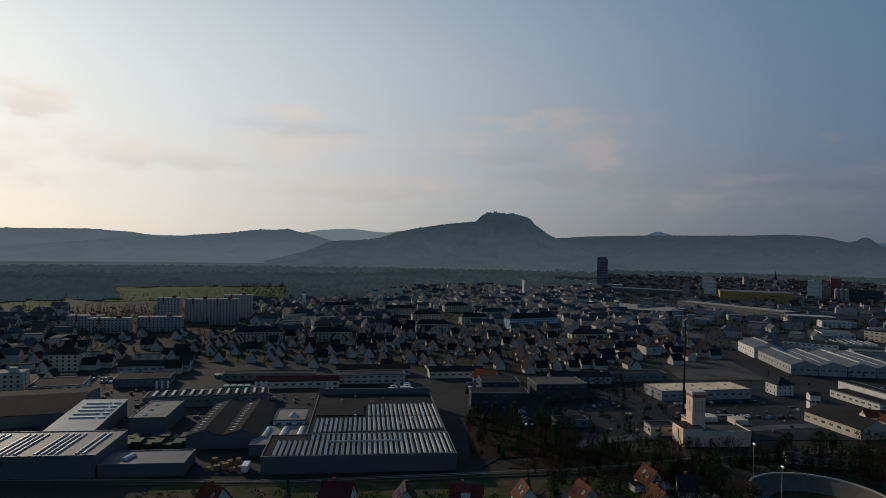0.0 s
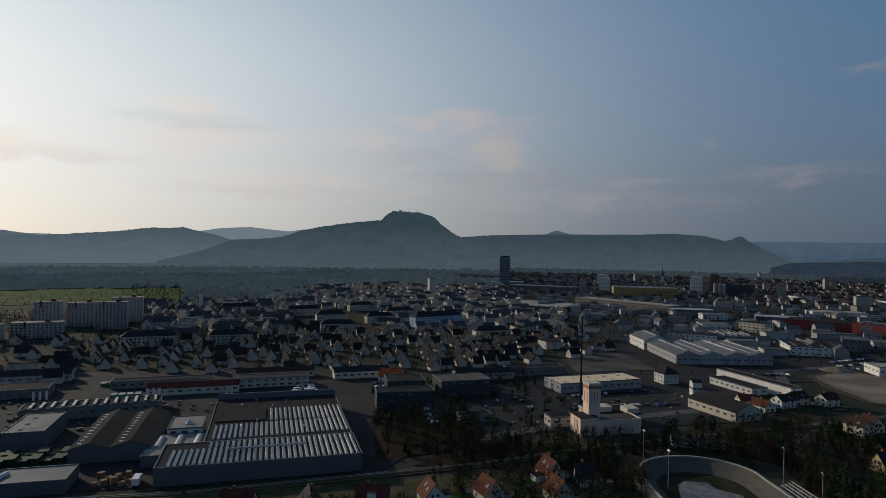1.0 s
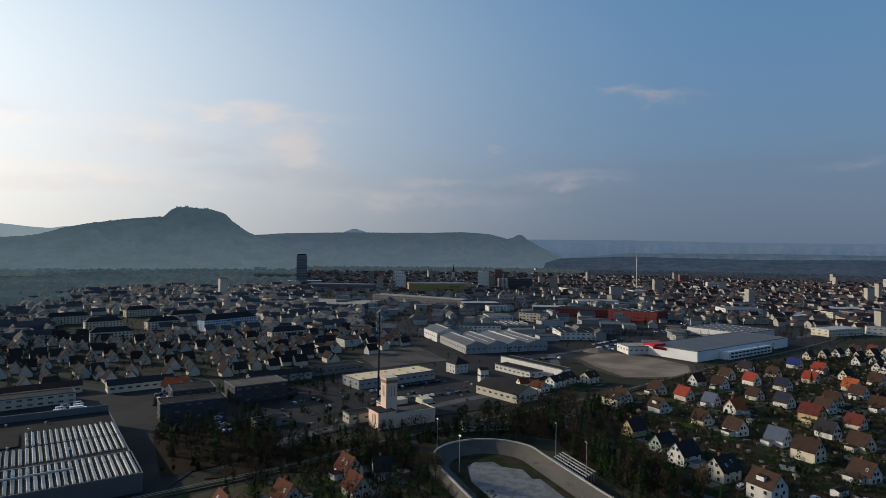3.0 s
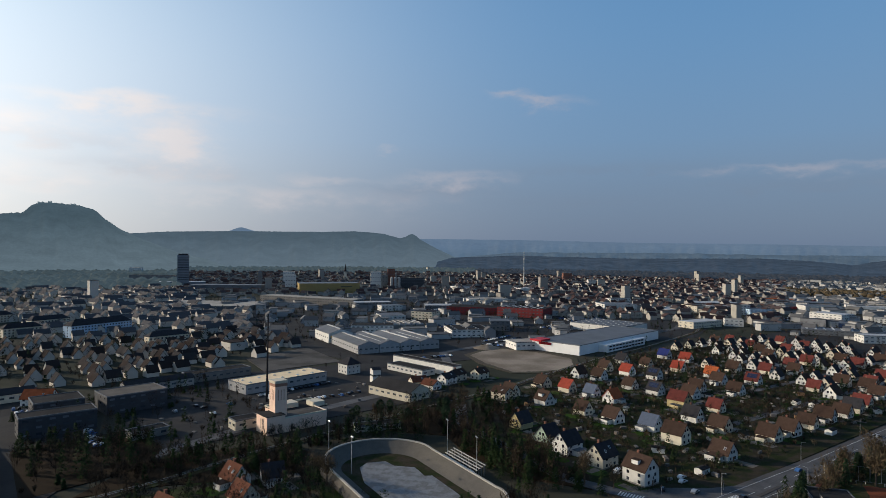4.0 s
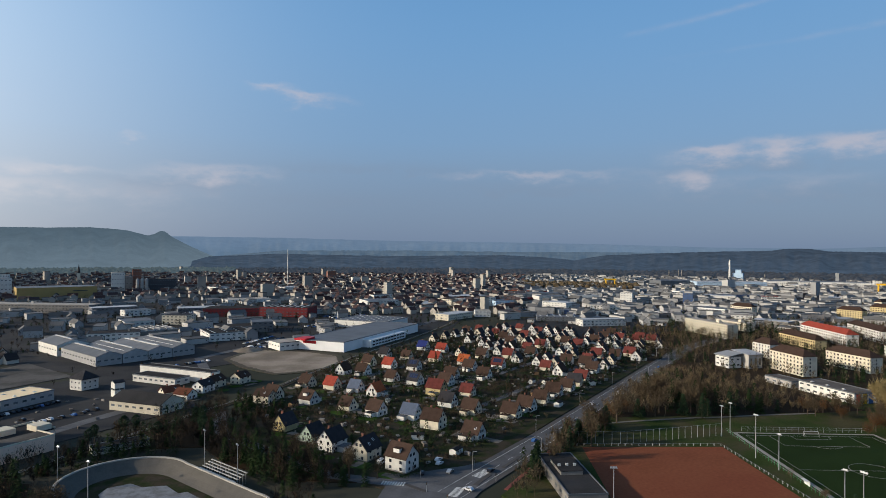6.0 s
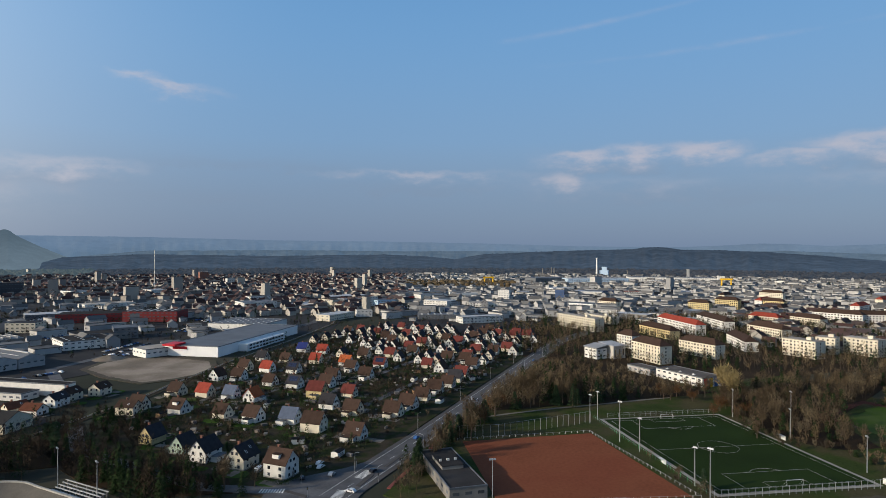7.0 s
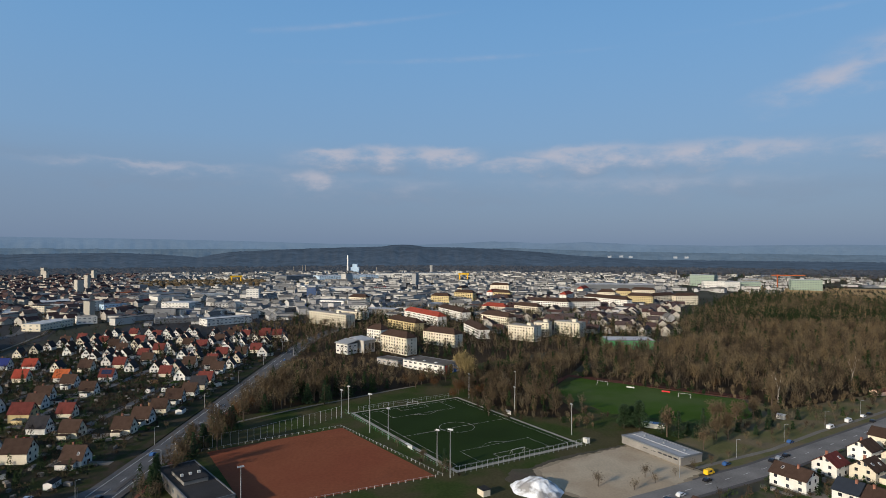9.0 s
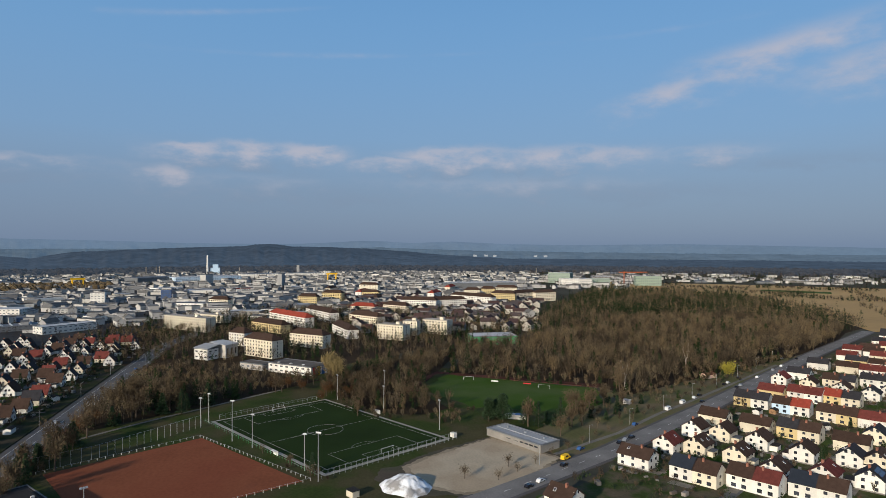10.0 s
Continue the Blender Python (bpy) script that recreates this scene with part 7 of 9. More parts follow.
# ---- sports ground fittings ----
def floodlight(h, lamps):
    t = thing("floodlight", "slim grey floodlight mast with lamps on top", "floodlight")
    part("pole", Geo().tube((0, 0, 0), (0, 0, h), 0.22, 0.11, 8), M["steel"], t)
    part("crossbar", Geo().box(-1.2, -0.1, h - 0.2, 1.2, 0.1, h), M["steel"], t)
    for i in range(lamps):
        part("lamp", Geo().box(-0.3, -0.32, -0.26, 0.3, 0.16, 0.3), M["steel"], t, m=pose((i - (lamps - 1) / 2) * 0.8, -0.15, h + 0.1, 25))
    return t


F20, F15 = floodlight(19.6, 3), floodlight(15.4, 2)
for x, y, rz in ((254, -12, 60), (317, 26, 60), (213, 61, 120)):
    copy_thing(F20, pose(x, y, 0, 0, 0, rz))["group"] = "floodlights"
for x, y, rz in ((268, -7, 60), (305, 16, 60), (345, 44, 60), (354, 41, 60), (394, -60, 200), (127, 230, 90), (176, 228, 250), (170, 200, 250), (130, 257, 90), (350, -53, 200), (311, -76, 200), (388, -30, 200)):
    copy_thing(F15, pose(x, y, 0, 0, 0, rz))["group"] = "floodlights"
park(F20), park(F15)


def goal():
    t = thing("football_goal", "white football goal on the grass", "goal")
    for s in (-3.66, 3.66):
        part("post", Geo().tube((s, 0, 0), (s, 0, 2.44), 0.07, 0.07, 6), M["paint"], t)
        part("stay", Geo().tube((s, 0, 2.44), (s, 1.8, 0), 0.04, 0.04, 5), M["paint"], t)
    part("crossbar", Geo().tube((-3.66, 0, 2.44), (3.66, 0, 2.44), 0.07, 0.07, 6), M["paint"], t)
    return t


GO = goal()
for p, rz in ((pitch(3.5, 35.5), -60), (pitch(LEN - 3.5, 35.5), 120), ((386, -166), 57), ((424, -125), 57)):
    copy_thing(GO, pose(*p, 0.1, 0, 0, rz))["group"] = "football goals"
park(GO)


def fence(name, pts, gap, h, label, post=0.05, rails=1, mat="steel"):
    """Posts and rails along a line."""
    t = thing(name, label, "fence")
    me = shared(("post", h, post, mat), lambda: Geo().box(-post, -post, 0, post, post, h).data("post", M[mat]))
    for a, b in zip(pts, pts[1:]):
        a, b = Vector((*a, 0)), Vector((*b, 0))
        n = max(1, int((b - a).length / gap))
        for i in range(n + 1):
            part("post", me, None, t, m=Matrix.Translation(a.lerp(b, i / n)))
        for r in range(rails):
            z = Vector((0, 0, h * (1 - 0.45 * r) - 0.05))
            part("rail", Geo().tube(a + z, b + z, 0.035, 0.035, 4), M["steel"], t)
    return t


fence("pitch_barrier", [(224, 60), (256, -9), (328, 42), (290, 101)], 3.2, 1.05, "low barrier of white concrete posts round the clay pitch", 0.12, 1, "post")
fence("ball_fence", [(288, 112), (304, 84), (347, 44)], 3.6, 6.0, "high ball-stop fence of slim steel posts", 0.07, 1)
fence("pitch_fence", [pitch(-4, -4.5), pitch(LEN + 3, -4.5)], 2.6, 2.0, "green wire fence along the football pitch", 0.05, 2, "greenpaint")
fence("pitch_fence", [pitch(-4, -4.5), pitch(-4, WID + 4)], 2.8, 3.6, "tall steel fence behind the goal", 0.06, 2)
fence("pitch_fence", [pitch(LEN + 4, 4), pitch(LEN + 4, WID)], 3.2, 2.4, "steel fence behind the far goal", 0.05, 2)
hut = thing("kiosk", "small white kiosk at the corner of the football pitch", "kiosk", m=pose(236, -24, 0, 0, 0, 30))
part("wall", Geo().box(-2, -1.6, 0, 2, 1.6, 2.5), M["cream"], hut)
part("roof", Geo().box(-2.3, -1.9, 2.5, 2.3, 1.9, 2.7), M["bitumen"], hut)
box = thing("ball_shed", "white plastic shed beside the pitch", "shed", m=pose(298, -80, 0, 0, 0, 30))
part("wall", Geo().box(-1.4, -1, 0, 1.4, 1, 2.2), M["white"], box)
for pq in ((36, -4), (60, WID + 4)):
    bb = thing("bench_shelter", "small white shelter for substitutes", "shelter", "bench shelters", m=pose(*pitch(*pq), 0, 0, 0, 30))
    part("wall", Geo().box(-2.2, -0.8, 0, 2.2, -0.7, 2), M["paint"], bb)
    part("roof", Geo().box(-2.2, -0.8, 2, 2.2, 0.8, 2.08), M["paint"], bb)


for x, y, mt, lb in ((414, -141, "paint", "long white advertising board beside the lawn"), (401, -160, "redpaint", "long red advertising board beside the lawn")):
    solid("advertising_board", Geo().box(-2.6, -0.06, 0.1, 2.6, 0.06, 0.95).box(-2.4, -0.05, 0, -2.2, 0.3, 0.1).box(2.2, -0.05, 0, 2.4, 0.3, 0.1), M[mt], lb, "board", m=pose(x, y, 0, 0, 0, 57))
BH3 = thing("sports_hut", "white hut with a blue roof behind the clubhouse", "hut", m=pose(322, -122, 0, 0, 0, 62))
part("wall", Geo().box(-5.5, -1.6, 0, 5.5, 1.6, 2.4), M["white"], BH3)
part("roof", Geo().box(-5.8, -1.9, 2.4, 0.4, 1.9, 2.6), M["carblue"], BH3)
part("annex_roof", Geo().box(0.5, -1.9, 2.4, 5.8, 1.9, 2.55), M["whiteroof"], BH3)


def mound(r, h, seed, n=26, m=9):
    g, rn = Geo(), random.Random(seed)
    for j in range(m + 1):
        s = j / m
        for i in range(n):
            a = 6.2832 * i / n
            q = r * (1 - s) * (1 + 0.22 * noise.noise((math.cos(a) * 1.5, math.sin(a) * 1.5, seed)))
            z = h * math.sin(s * math.pi / 2) * (1 + 0.25 * noise.noise((math.cos(a) * 2 * (1 - s), math.sin(a) * 2 * (1 - s), seed + 5)))
            z += 0.09 * h * noise.noise((q * math.cos(a) * 0.5, q * math.sin(a) * 0.5, seed + 2)) * min(1.0, s * 6)
            g.v.append((q * math.cos(a), q * math.sin(a) * 0.8, z))
    for j in range(m):
        for i in range(n):
            g.f.append((j * n + i, j * n + (i + 1) % n, (j + 1) * n + (i + 1) % n, (j + 1) * n + i))
    return g


solid("snow_mound", mound(11.5, 4.6, 3, 64, 22), M["snow"], "heap of dirty old snow on the gravel", "snow pile", m=pose(240, -45, 0, 0, 0, 30), smooth=True)
solid("spoil_mound", mound(14, 3.0, 8, 40, 12), M["dirt"], "long mound of dug brown earth", "mound", m=pose(395, 452, 0), smooth=True)


# ---- cars ----
def car(paint, label, van=False):
    t = thing("van" if van else "car", label, "van" if van else "car")
    l, w, h = (2.6, 0.98, 2.2) if van else (2.15, 0.88, 1.45)
    g = Geo()
    if van:
        prof = [(-l, 0.35), (l, 0.35), (l, 1.0), (l * 0.72, 1.15), (l * 0.5, h), (-l, h)]
    else:
        prof = [(-l, 0.3), (l, 0.3), (l, 0.72), (l * 0.45, 0.86), (l * 0.12, h), (-l * 0.6, h), (-l * 0.95, 0.9), (-l, 0.8)]
    k = len(prof)
    v = [(x, -w, z) for x, z in prof] + [(x, w, z) for x, z in prof]
    g.add(v, [tuple(range(k)), tuple(range(2 * k - 1, k - 1, -1))] + [(i, k + i, k + (i + 1) % k, (i + 1) % k) for i in range(k)])
    part("body", g, M[paint], t)
    z0, z1 = (1.2, 1.9) if van else (0.92, 1.36)
    part("side_glass", Geo().box(-l * 0.55, -w - 0.02, z0, l * 0.22, w + 0.02, z1), M["pane"], t)
    part("windscreen", Geo().add([(l * 0.46, -w * 0.85, 0.92), (l * 0.46, w * 0.85, 0.92), (l * 0.17, w * 0.8, 1.38), (l * 0.17, -w * 0.8, 1.38)], [(0, 1, 2, 3)]) if not van else
         Geo().add([(l * 0.735, -w * 0.85, 1.2), (l * 0.735, w * 0.85, 1.2), (l * 0.54, w * 0.8, h - 0.1), (l * 0.54, -w * 0.8, h - 0.1)], [(0, 1, 2, 3)]), M["pane"], t)
    for sx in (-0.62, 0.62):
        for sy in (-1, 1):
            part("wheel", shared("wheel", lambda: Geo().tube((0, -0.11, 0), (0, 0.11, 0), 0.32, 0.32, 10).data("wheel", M["rubber"])), None, t, m=pose(sx * l, sy * (w - 0.08), 0.32))
    return t


CARS = [car("carwhite", "white car standing on the asphalt"), car("carblack", "black car standing on the asphalt"), car("carsilver", "silver car standing on the asphalt"), car("carblue", "blue car standing on the asphalt"), car("carwhite", "white van standing on the asphalt", True), car("yellowpaint", "small yellow delivery van on the road", True)]
rnd = random.Random(50)


def put_car(k, x, y, turn, group="parked cars", z=0.01):
    copy_thing(CARS[k], pose(x, y, z, 0, 0, turn))["group"] = group


D2 = (0.54, -0.842)
for s, side, k in ((10, 4.6, 1), (18, 4.6, 0), (85, 4.4, 1), (91, 4.4, 2), (97, 4.4, 1), (119, -4.6, 3), (64, -4.6, 3), (161, -4.8, 4), (182, -4.8, 4), (200, -4.7, 0), (208, -4.7, 1), (40, 1.6, 1),
                   (193, 2.6, 1), (252, -4.6, 1), (259, -4.6, 0), (249, 4.5, 1), (257, 4.5, 2), (281, -4.7, 1), (293, 4.4, 0), (330, 4.6, 2), (352, 4.6, 0), (388, -4.6, 2), (396, 4.6, 1), (48, -2.6, 5)):
    put_car(k, 226.6 + D2[0] * s + D2[1] * side, -81 + D2[1] * s - D2[0] * side, -57, z=0.07)
for x, y, k, tn in ((226, 134, 2, 5), (236, 120, 1, 0), (213, 118, 0, 84), (232, 143, 0, 0), (236, 146, 0, 0), (219, 165, 4, 10), (285, 121, 3, 0), (330, 115, 1, 0), (372, 120, 2, 0), (408, 114, 4, 0), (455, 119, 1, 0), (520, 113, 3, 0), (218, 143, 1, 30)):
    put_car(k, x, y, tn, "cars on the main road", 0.07)
for i in range(13):
    x, y = 92 + rnd.uniform(0, 50), 338 + rnd.choice((0, 5, 14, 20, 36, 42)) + rnd.uniform(-1, 1)
    put_car(rnd.choice((0, 1, 1, 2, 3, 1)), x, y, rnd.choice((10, 100, 95, 30)) + rnd.uniform(-6, 6), "cars in the builders' yard")
for i in range(9):
    put_car(rnd.choice((0, 1, 1, 2, 3)), 168 + (i % 8) * 5 + rnd.uniform(-1, 1), 358 + (i // 8) * 13 + rnd.uniform(-1.5, 1.5), 100 + rnd.uniform(-8, 8), "cars in the builders' yard")
for i in range(17):
    put_car(rnd.choice((0, 1, 1, 2, 3)), 146 + i * 3.3 + rnd.uniform(-0.3, 0.3), 385 + i * 0.58, 96 + rnd.uniform(-3, 3), "cars in the builders' yard")
for i in range(10):
    put_car(rnd.choice((0, 1, 2, 3)), 48 + rnd.uniform(-2, 2), 330 + i * 3.4, 10, "cars beside the offices")
for i in range(22):
    put_car(rnd.choice((0, 1, 2, 3)), 420 + (i % 11) * 5, 470 + (i // 11) * 16 + (i % 11) * 1.5, 90, "cars before the furniture hall")
for i in range(8):
    put_car(4, -30 + rnd.uniform(-2, 2) + i % 2 * 7, 402 + i * 3.2, 15, "white delivery vans in a row")
for o in CARS:
    park(o)

# containers and trucks of the factory yard
for i in range(9):
    c = thing("container", "green waste container with pale lid", "container", "green containers", m=pose(-158 + (i % 5) * 4.4 + i // 5 * 18, 440 - i // 5 * 34 + (i % 5) * 0.8, 0, 0, 0, 10))
    part("body", Geo().prism([(-1.6, -3), (1.6, -3), (1.6, 3), (-1.6, 3)], 0, 1.9), M["greenpaint"], c)
    part("lid", Geo().box(-1.7, -3.1, 1.9, 1.7, 3.1, 2.05), M["whiteroof"], c)
for i in range(16):
    c = thing("stack", "stack of goods under green sheeting", "goods stack", "stacks of goods", m=pose(-147 + (i % 8) * 4.4, 284 + (i // 8) * 8 + (i % 8) * 0.6, 0, 0, 0, 8))
    part("load", Geo().box(-2, -3.5, 0, 2, 3.5, 2.2 + (i * 7 % 5) * 0.4), M["tarp"], c)
for x, y, tn in ((-80, 258, 97), (-22, 406, 10), (150, 372, 20)):
    t = thing("truck", "white box truck in the yard", "truck", m=pose(x, y, 0, 0, 0, tn))
    part("box", Geo().box(-4.2, -1.25, 1.0, 2.4, 1.25, 3.6), M["carwhite"], t)
    part("cab", Geo().box(2.6, -1.2, 0.5, 4.3, 1.2, 2.7), M["carwhite"], t)
    for sx in (-3, -1.8, 3.3):
        for sy in (-1.1, 1.1):
            part("wheel", Geo().tube((sx, sy - 0.15, 0.5), (sx, sy + 0.15, 0.5), 0.5, 0.5, 10), M["rubber"], t)
for i in range(10):
    x, y = -96 + (i % 5) * 3.4, 258 + i // 5 * 6 + (i % 3)
    solid("pallet_load", Geo().box(-1.2, -1, 0, 1.2, 1, 1.2 + (i % 3) * 0.6).box(-1.2, -1, 1.3 + (i % 3) * 0.6, 1.2, 1, 1.45 + (i % 3) * 0.6), M["timber"], "wooden pallets piled in the yard", "pallets", "stacks of pallets", m=pose(x, y, 0, 0, 0, i * 13))
for x, y in ((-176, 384), (-173, 385), (-170, 386), (-116, 388), (-113, 389), (-110, 390), (-72, 392), (-69, 392)):
    f = thing("flagpole", "white banner on a flagpole", "flag", "flags", m=pose(x, y, 0, 0, 0, 20))
    part("pole", Geo().tube((0, 0, 0), (0, 0, 9), 0.09, 0.06, 6), M["steel"], f)
    part("banner", Geo().box(0.08, -0.03, 4, 1.3, 0.03, 8.8), M["carwhite"], f)


def street_lamp():
    t = thing("street_lamp", "grey street lamp with a curved arm", "street lamp")
    part("pole", Geo().tube((0, 0, 0), (0, 0, 8.5), 0.11, 0.07, 6), M["steel"], t)
    part("arm", Geo().tube((0, 0, 8.5), (1.6, 0, 8.9), 0.05, 0.05, 5), M["steel"], t)
    part("head", Geo().box(1.3, -0.11, 8.84, 1.9, 0.11, 8.96), M["steel"], t)
    return t


def traffic_light():
    t = thing("traffic_light", "grey traffic light post at the crossing", "traffic light")
    part("pole", Geo().tube((0, 0, 0), (0, 0, 3.6), 0.09, 0.07, 6), M["steel"], t)
    head = part("head", Geo().box(-0.18, -0.16, 2.7, 0.18, 0.16, 3.7), M["darksteel"], t)
    for i, c in enumerate(("greenpaint", "yellowpaint", "redpaint")):
        part("lens", Geo().tube((0, -0.17, 2.88 + i * 0.31), (0, -0.2, 2.88 + i * 0.31), 0.11, 0.11, 8), M[c], head)
    return t


TL = traffic_light()
for x, y, rz in ((203, 131, 20), (214, 141, 100), (226, 112.5, 190), (197, 118, 280), (238, 129, 180), (219, 148, 60), (246, 112, 0)):
    copy_thing(TL, pose(x, y, 0.06, 0, 0, rz))["group"] = "traffic lights"
park(TL)
for x, y, wd, ln, tn in ((226, 118.5, 1.0, 7, 2), (204, 137, 0.9, 6, 80), (252, 117.6, 0.8, 9, 0)):
    solid("traffic_island", Geo().prism([(-ln, -wd), (ln - 0.8, -wd), (ln, 0), (ln - 0.8, wd), (-ln, wd)], 0.0, 0.2), M["paving"], "raised kerbed traffic island in the road", "traffic island", "traffic islands", m=pose(x, y, 0, 0, 0, tn))

SL = street_lamp()
for i in range(12):
    copy_thing(SL, pose(232 + i * 34, 109.5 if i % 2 else 126.5, 0, 0, 0, 90 if i % 2 else -90))["group"] = "street lamps"
for i in range(10):
    s = 34 + i * 42
    copy_thing(SL, pose(226.6 + D2[0] * s + 7.0 * 0.842, -81 + D2[1] * s + 7.0 * 0.54, 0, 0, 0, 212))["group"] = "street lamps"
park(SL)

# ---- far works, town and trains ----
rnd = random.Random(77)
FARWALL, FARROOF = ("white", "cream", "metalwall", "concrete", "white"), ("whiteroof", "gravelroof", "sheet", "bitumen", "whiteroof")


PLACED = [tuple((o.matrix_basis @ Vector((20, 15, 0))).xy) for o in scene.objects if o.parent is None and o.name.split(".")[0] in ("hall", "apartment_block", "house")]


def far_hall(az, r, w, l, h, turn, wall, roof):
    c = (-r * math.sin(radians(az)), r * math.cos(radians(az)))
    if any(math.hypot(c[0] - a, c[1] - b) < 48 for a, b in PLACED):
        return
    PLACED.append(c)
    hall(-r * math.sin(radians(az)), r * math.cos(radians(az)), turn, w, l, h, wall, roof, {"white": "white flat works hall", "cream": "cream works hall", "metalwall": "grey metal-clad hall", "concrete": "grey concrete hall", "redwall": "red hall",
         "yellowwall": "yellow hall", "bluewall": "pale blue hall"}.get(wall, "works hall") + " of the far industrial estate", rnd.choice(("", "domes", "")) if r < 700 else "", fine=r < 1100, bands=1 if h < 8 else 2, group="works")


for i in range(78):
    az, r = -64 - rnd.random() * 44, rnd.uniform(760, 2050)
    far_hall(az, r, rnd.uniform(22, 60), rnd.uniform(16, 38), rnd.choice((4, 5, 6, 7, 8)), rnd.uniform(-70, -40) if az > -80 else rnd.uniform(-110, -80), rnd.choice(FARWALL), rnd.choice(FARROOF))
for i in range(34):
    az, r = -26 - rnd.random() * 34, rnd.uniform(560, 1500)
    far_hall(az, r, rnd.uniform(30, 80), rnd.uniform(20, 45), rnd.choice((6, 7, 8, 10)), rnd.uniform(-35, -5), rnd.choice(FARWALL), rnd.choice(FARROOF))
for i in range(26):
    az, r = -108 - rnd.random() * 30, rnd.uniform(1800, 2300)
    far_hall(az, r, rnd.uniform(25, 70), rnd.uniform(20, 40), rnd.choice((5, 6, 8)), rnd.uniform(-130, -100), rnd.choice(("white", "metalwall", "concrete")), rnd.choice(("whiteroof", "sheet")))
CH = thing("chimney_stack", "tall white factory chimney beside a boiler house", "chimney", m=pose(2313, 272, 0))
part("shaft", Geo().tube((0, 0, 0), (0, 0, 67), 3.6, 2.6, 14), M["white"], CH)
part("boiler_house", Geo().box(6, -40, 0, 30, -8, 22).box(10, -34, 22, 26, -16, 34), M["bluewall"], CH)
for x, y, h in ((2290, 465, 27), (2294, 434, 30), (2295, 424, 30), (2325, 166, 23), (1890, -786, 28)):
    solid("chimney_stack", Geo().tube((0, 0, 0), (0, 0, h), 2.0, 1.6, 10), M["concrete"], "slim grey factory chimney of the works", "chimney", "factory chimneys", m=pose(x, y, 0))
cr = thing("tower_crane", "slim orange tower crane with a long jib", "crane", m=pose(1425, -832, 0, 0, 0, -100))
part("mast", Geo().box(-1, -1, 0, 1, 1, 34), M["orange"], cr)
part("jib", Geo().box(-14, -0.8, 31, 60, 0.8, 33), M["orange"], cr)
for az, r in ((-73.6, 1663), (-93.9, 1760)):
    c = thing("gantry_crane", "yellow gantry crane at the works", "crane", "gantry cranes", m=pose(-r * math.sin(radians(az)), r * math.cos(radians(az)), 0, 0, 0, az + 10))
    for sx in (-16, 16):
        part("leg", Geo().box(sx * 0.7 - 1, -4, 0, sx * 0.7 + 1, 4, 19), M["yellowpaint"], c)
    part("beam", Geo().box(-15, -2, 19, 15, 2, 23), M["yellowpaint"], c)
tm = thing("radio_mast", "slim red and white radio mast", "mast", m=pose(1160, 1180, 0))
part("pole", Geo().tube((0, 0, 0), (0, 0, 92), 1.6, 0.7, 8), M["white"], tm)
for x, y, n, az in ((880, 560, 14, -18), (900, 548, 14, -18), (1180, 560, 12, -14)):
    for i in range(n):
        a = radians(az)
        solid("wagon", Geo().box(-9, -1.5, 0.6, 9, 1.5, 3.6).box(-8.5, -1.2, 0.1, -5, 1.2, 0.6).box(5, -1.2, 0.1, 8.5, 1.2, 0.6), M["redwall"], "rust-red goods wagon on the sidings", "wagon", "goods wagons",
              m=pose(x + math.cos(a) * 19 * i, y + math.sin(a) * 19 * i, 0, 0, 0, az))


def far_town(name, poly, gap, seed, label, flat=0.25, tall=0.02, width=(8.5, 11.5), length=(10, 24), eaves=(3.5, 8), rise=4.0, turns=(-20, 70, -35, 55), mats=("townwall", "townroof"), size=(10, 24), high=(4.5, 9)):
    """Roofs and walls of a town too far to count."""
    rn = random.Random(seed)
    gw, gr = Geo(), Geo()
    for x, y in scatter(poly, gap, rn, 0.8):
        m = pose(x, y, 0, 0, 0, rn.choice(turns) + rn.uniform(-8, 8))
        if rn.random() < flat:
            w, l, h = rn.uniform(*size), rn.uniform(*size) * 0.6, rn.uniform(*high) if rn.random() > tall else rn.uniform(18, 34)
            gw.box(-w / 2, -l / 2, 0, w / 2, l / 2, h, m)
            gr.box(-w / 2 - 0.2, -l / 2 - 0.2, h, w / 2 + 0.2, l / 2 + 0.2, h + 0.6, m)
        else:
            w, l, e = rn.uniform(*width), rn.uniform(*length), rn.uniform(*eaves)
            a, b = Geo().gable(w, l, e, e + rise), Geo().slab_roof(w, l, e + 0.1, e + rise + 0.1, 0.4, 0.3)
            gw.add([tuple(m @ Vector(p)) for p in a.v], a.f)
            gr.add([tuple(m @ Vector(p)) for p in b.v], b.f)
    t = thing(name, label, "town", kind="stuff")
    part("walls", gw, M[mats[0]], t)
    part("roofs", gr, M[mats[1]], t)


far_town("old_estate", [(-230, 490), (60, 470), (160, 560), (190, 690), (-60, 760), (-230, 640)], 18.5, 3, "dim estate of small steep houses behind the factory", 0.0, 0, (7, 8.2), (8, 10), (2.7, 3.4), 5.2, (10, 14, 8, 100), ("oldwall", "oldroof"))
far_town("old_estate", [(60, 470), (170, 500), (260, 570), (270, 690), (160, 700)], 17, 4, "houses and sheds beside the trading estate", 0.12, 0, (7.5, 9), (8, 12), (3.0, 4.5), 4.6, (8, 14, 98), ("oldwall", "oldroof"))
far_town("far_town", sector(-14, -46, 1250, 2600), 26, 5, "red-roofed old town in the distance", length=(9, 17), eaves=(3.5, 7.5))
far_town("far_town", sector(-46, -66, 900, 2300), 24, 6, "red-roofed town quarter in the distance", length=(9, 17), eaves=(3.5, 7.5))
far_town("far_town", sector(7, -16, 930, 1550), 25, 7, "dim houses below the castle rock", 0.2, 0.01, (8, 11), (10, 30), (3.5, 8), 4.2, (10, 14, 98, 24), ("oldwall", "greyroof"))
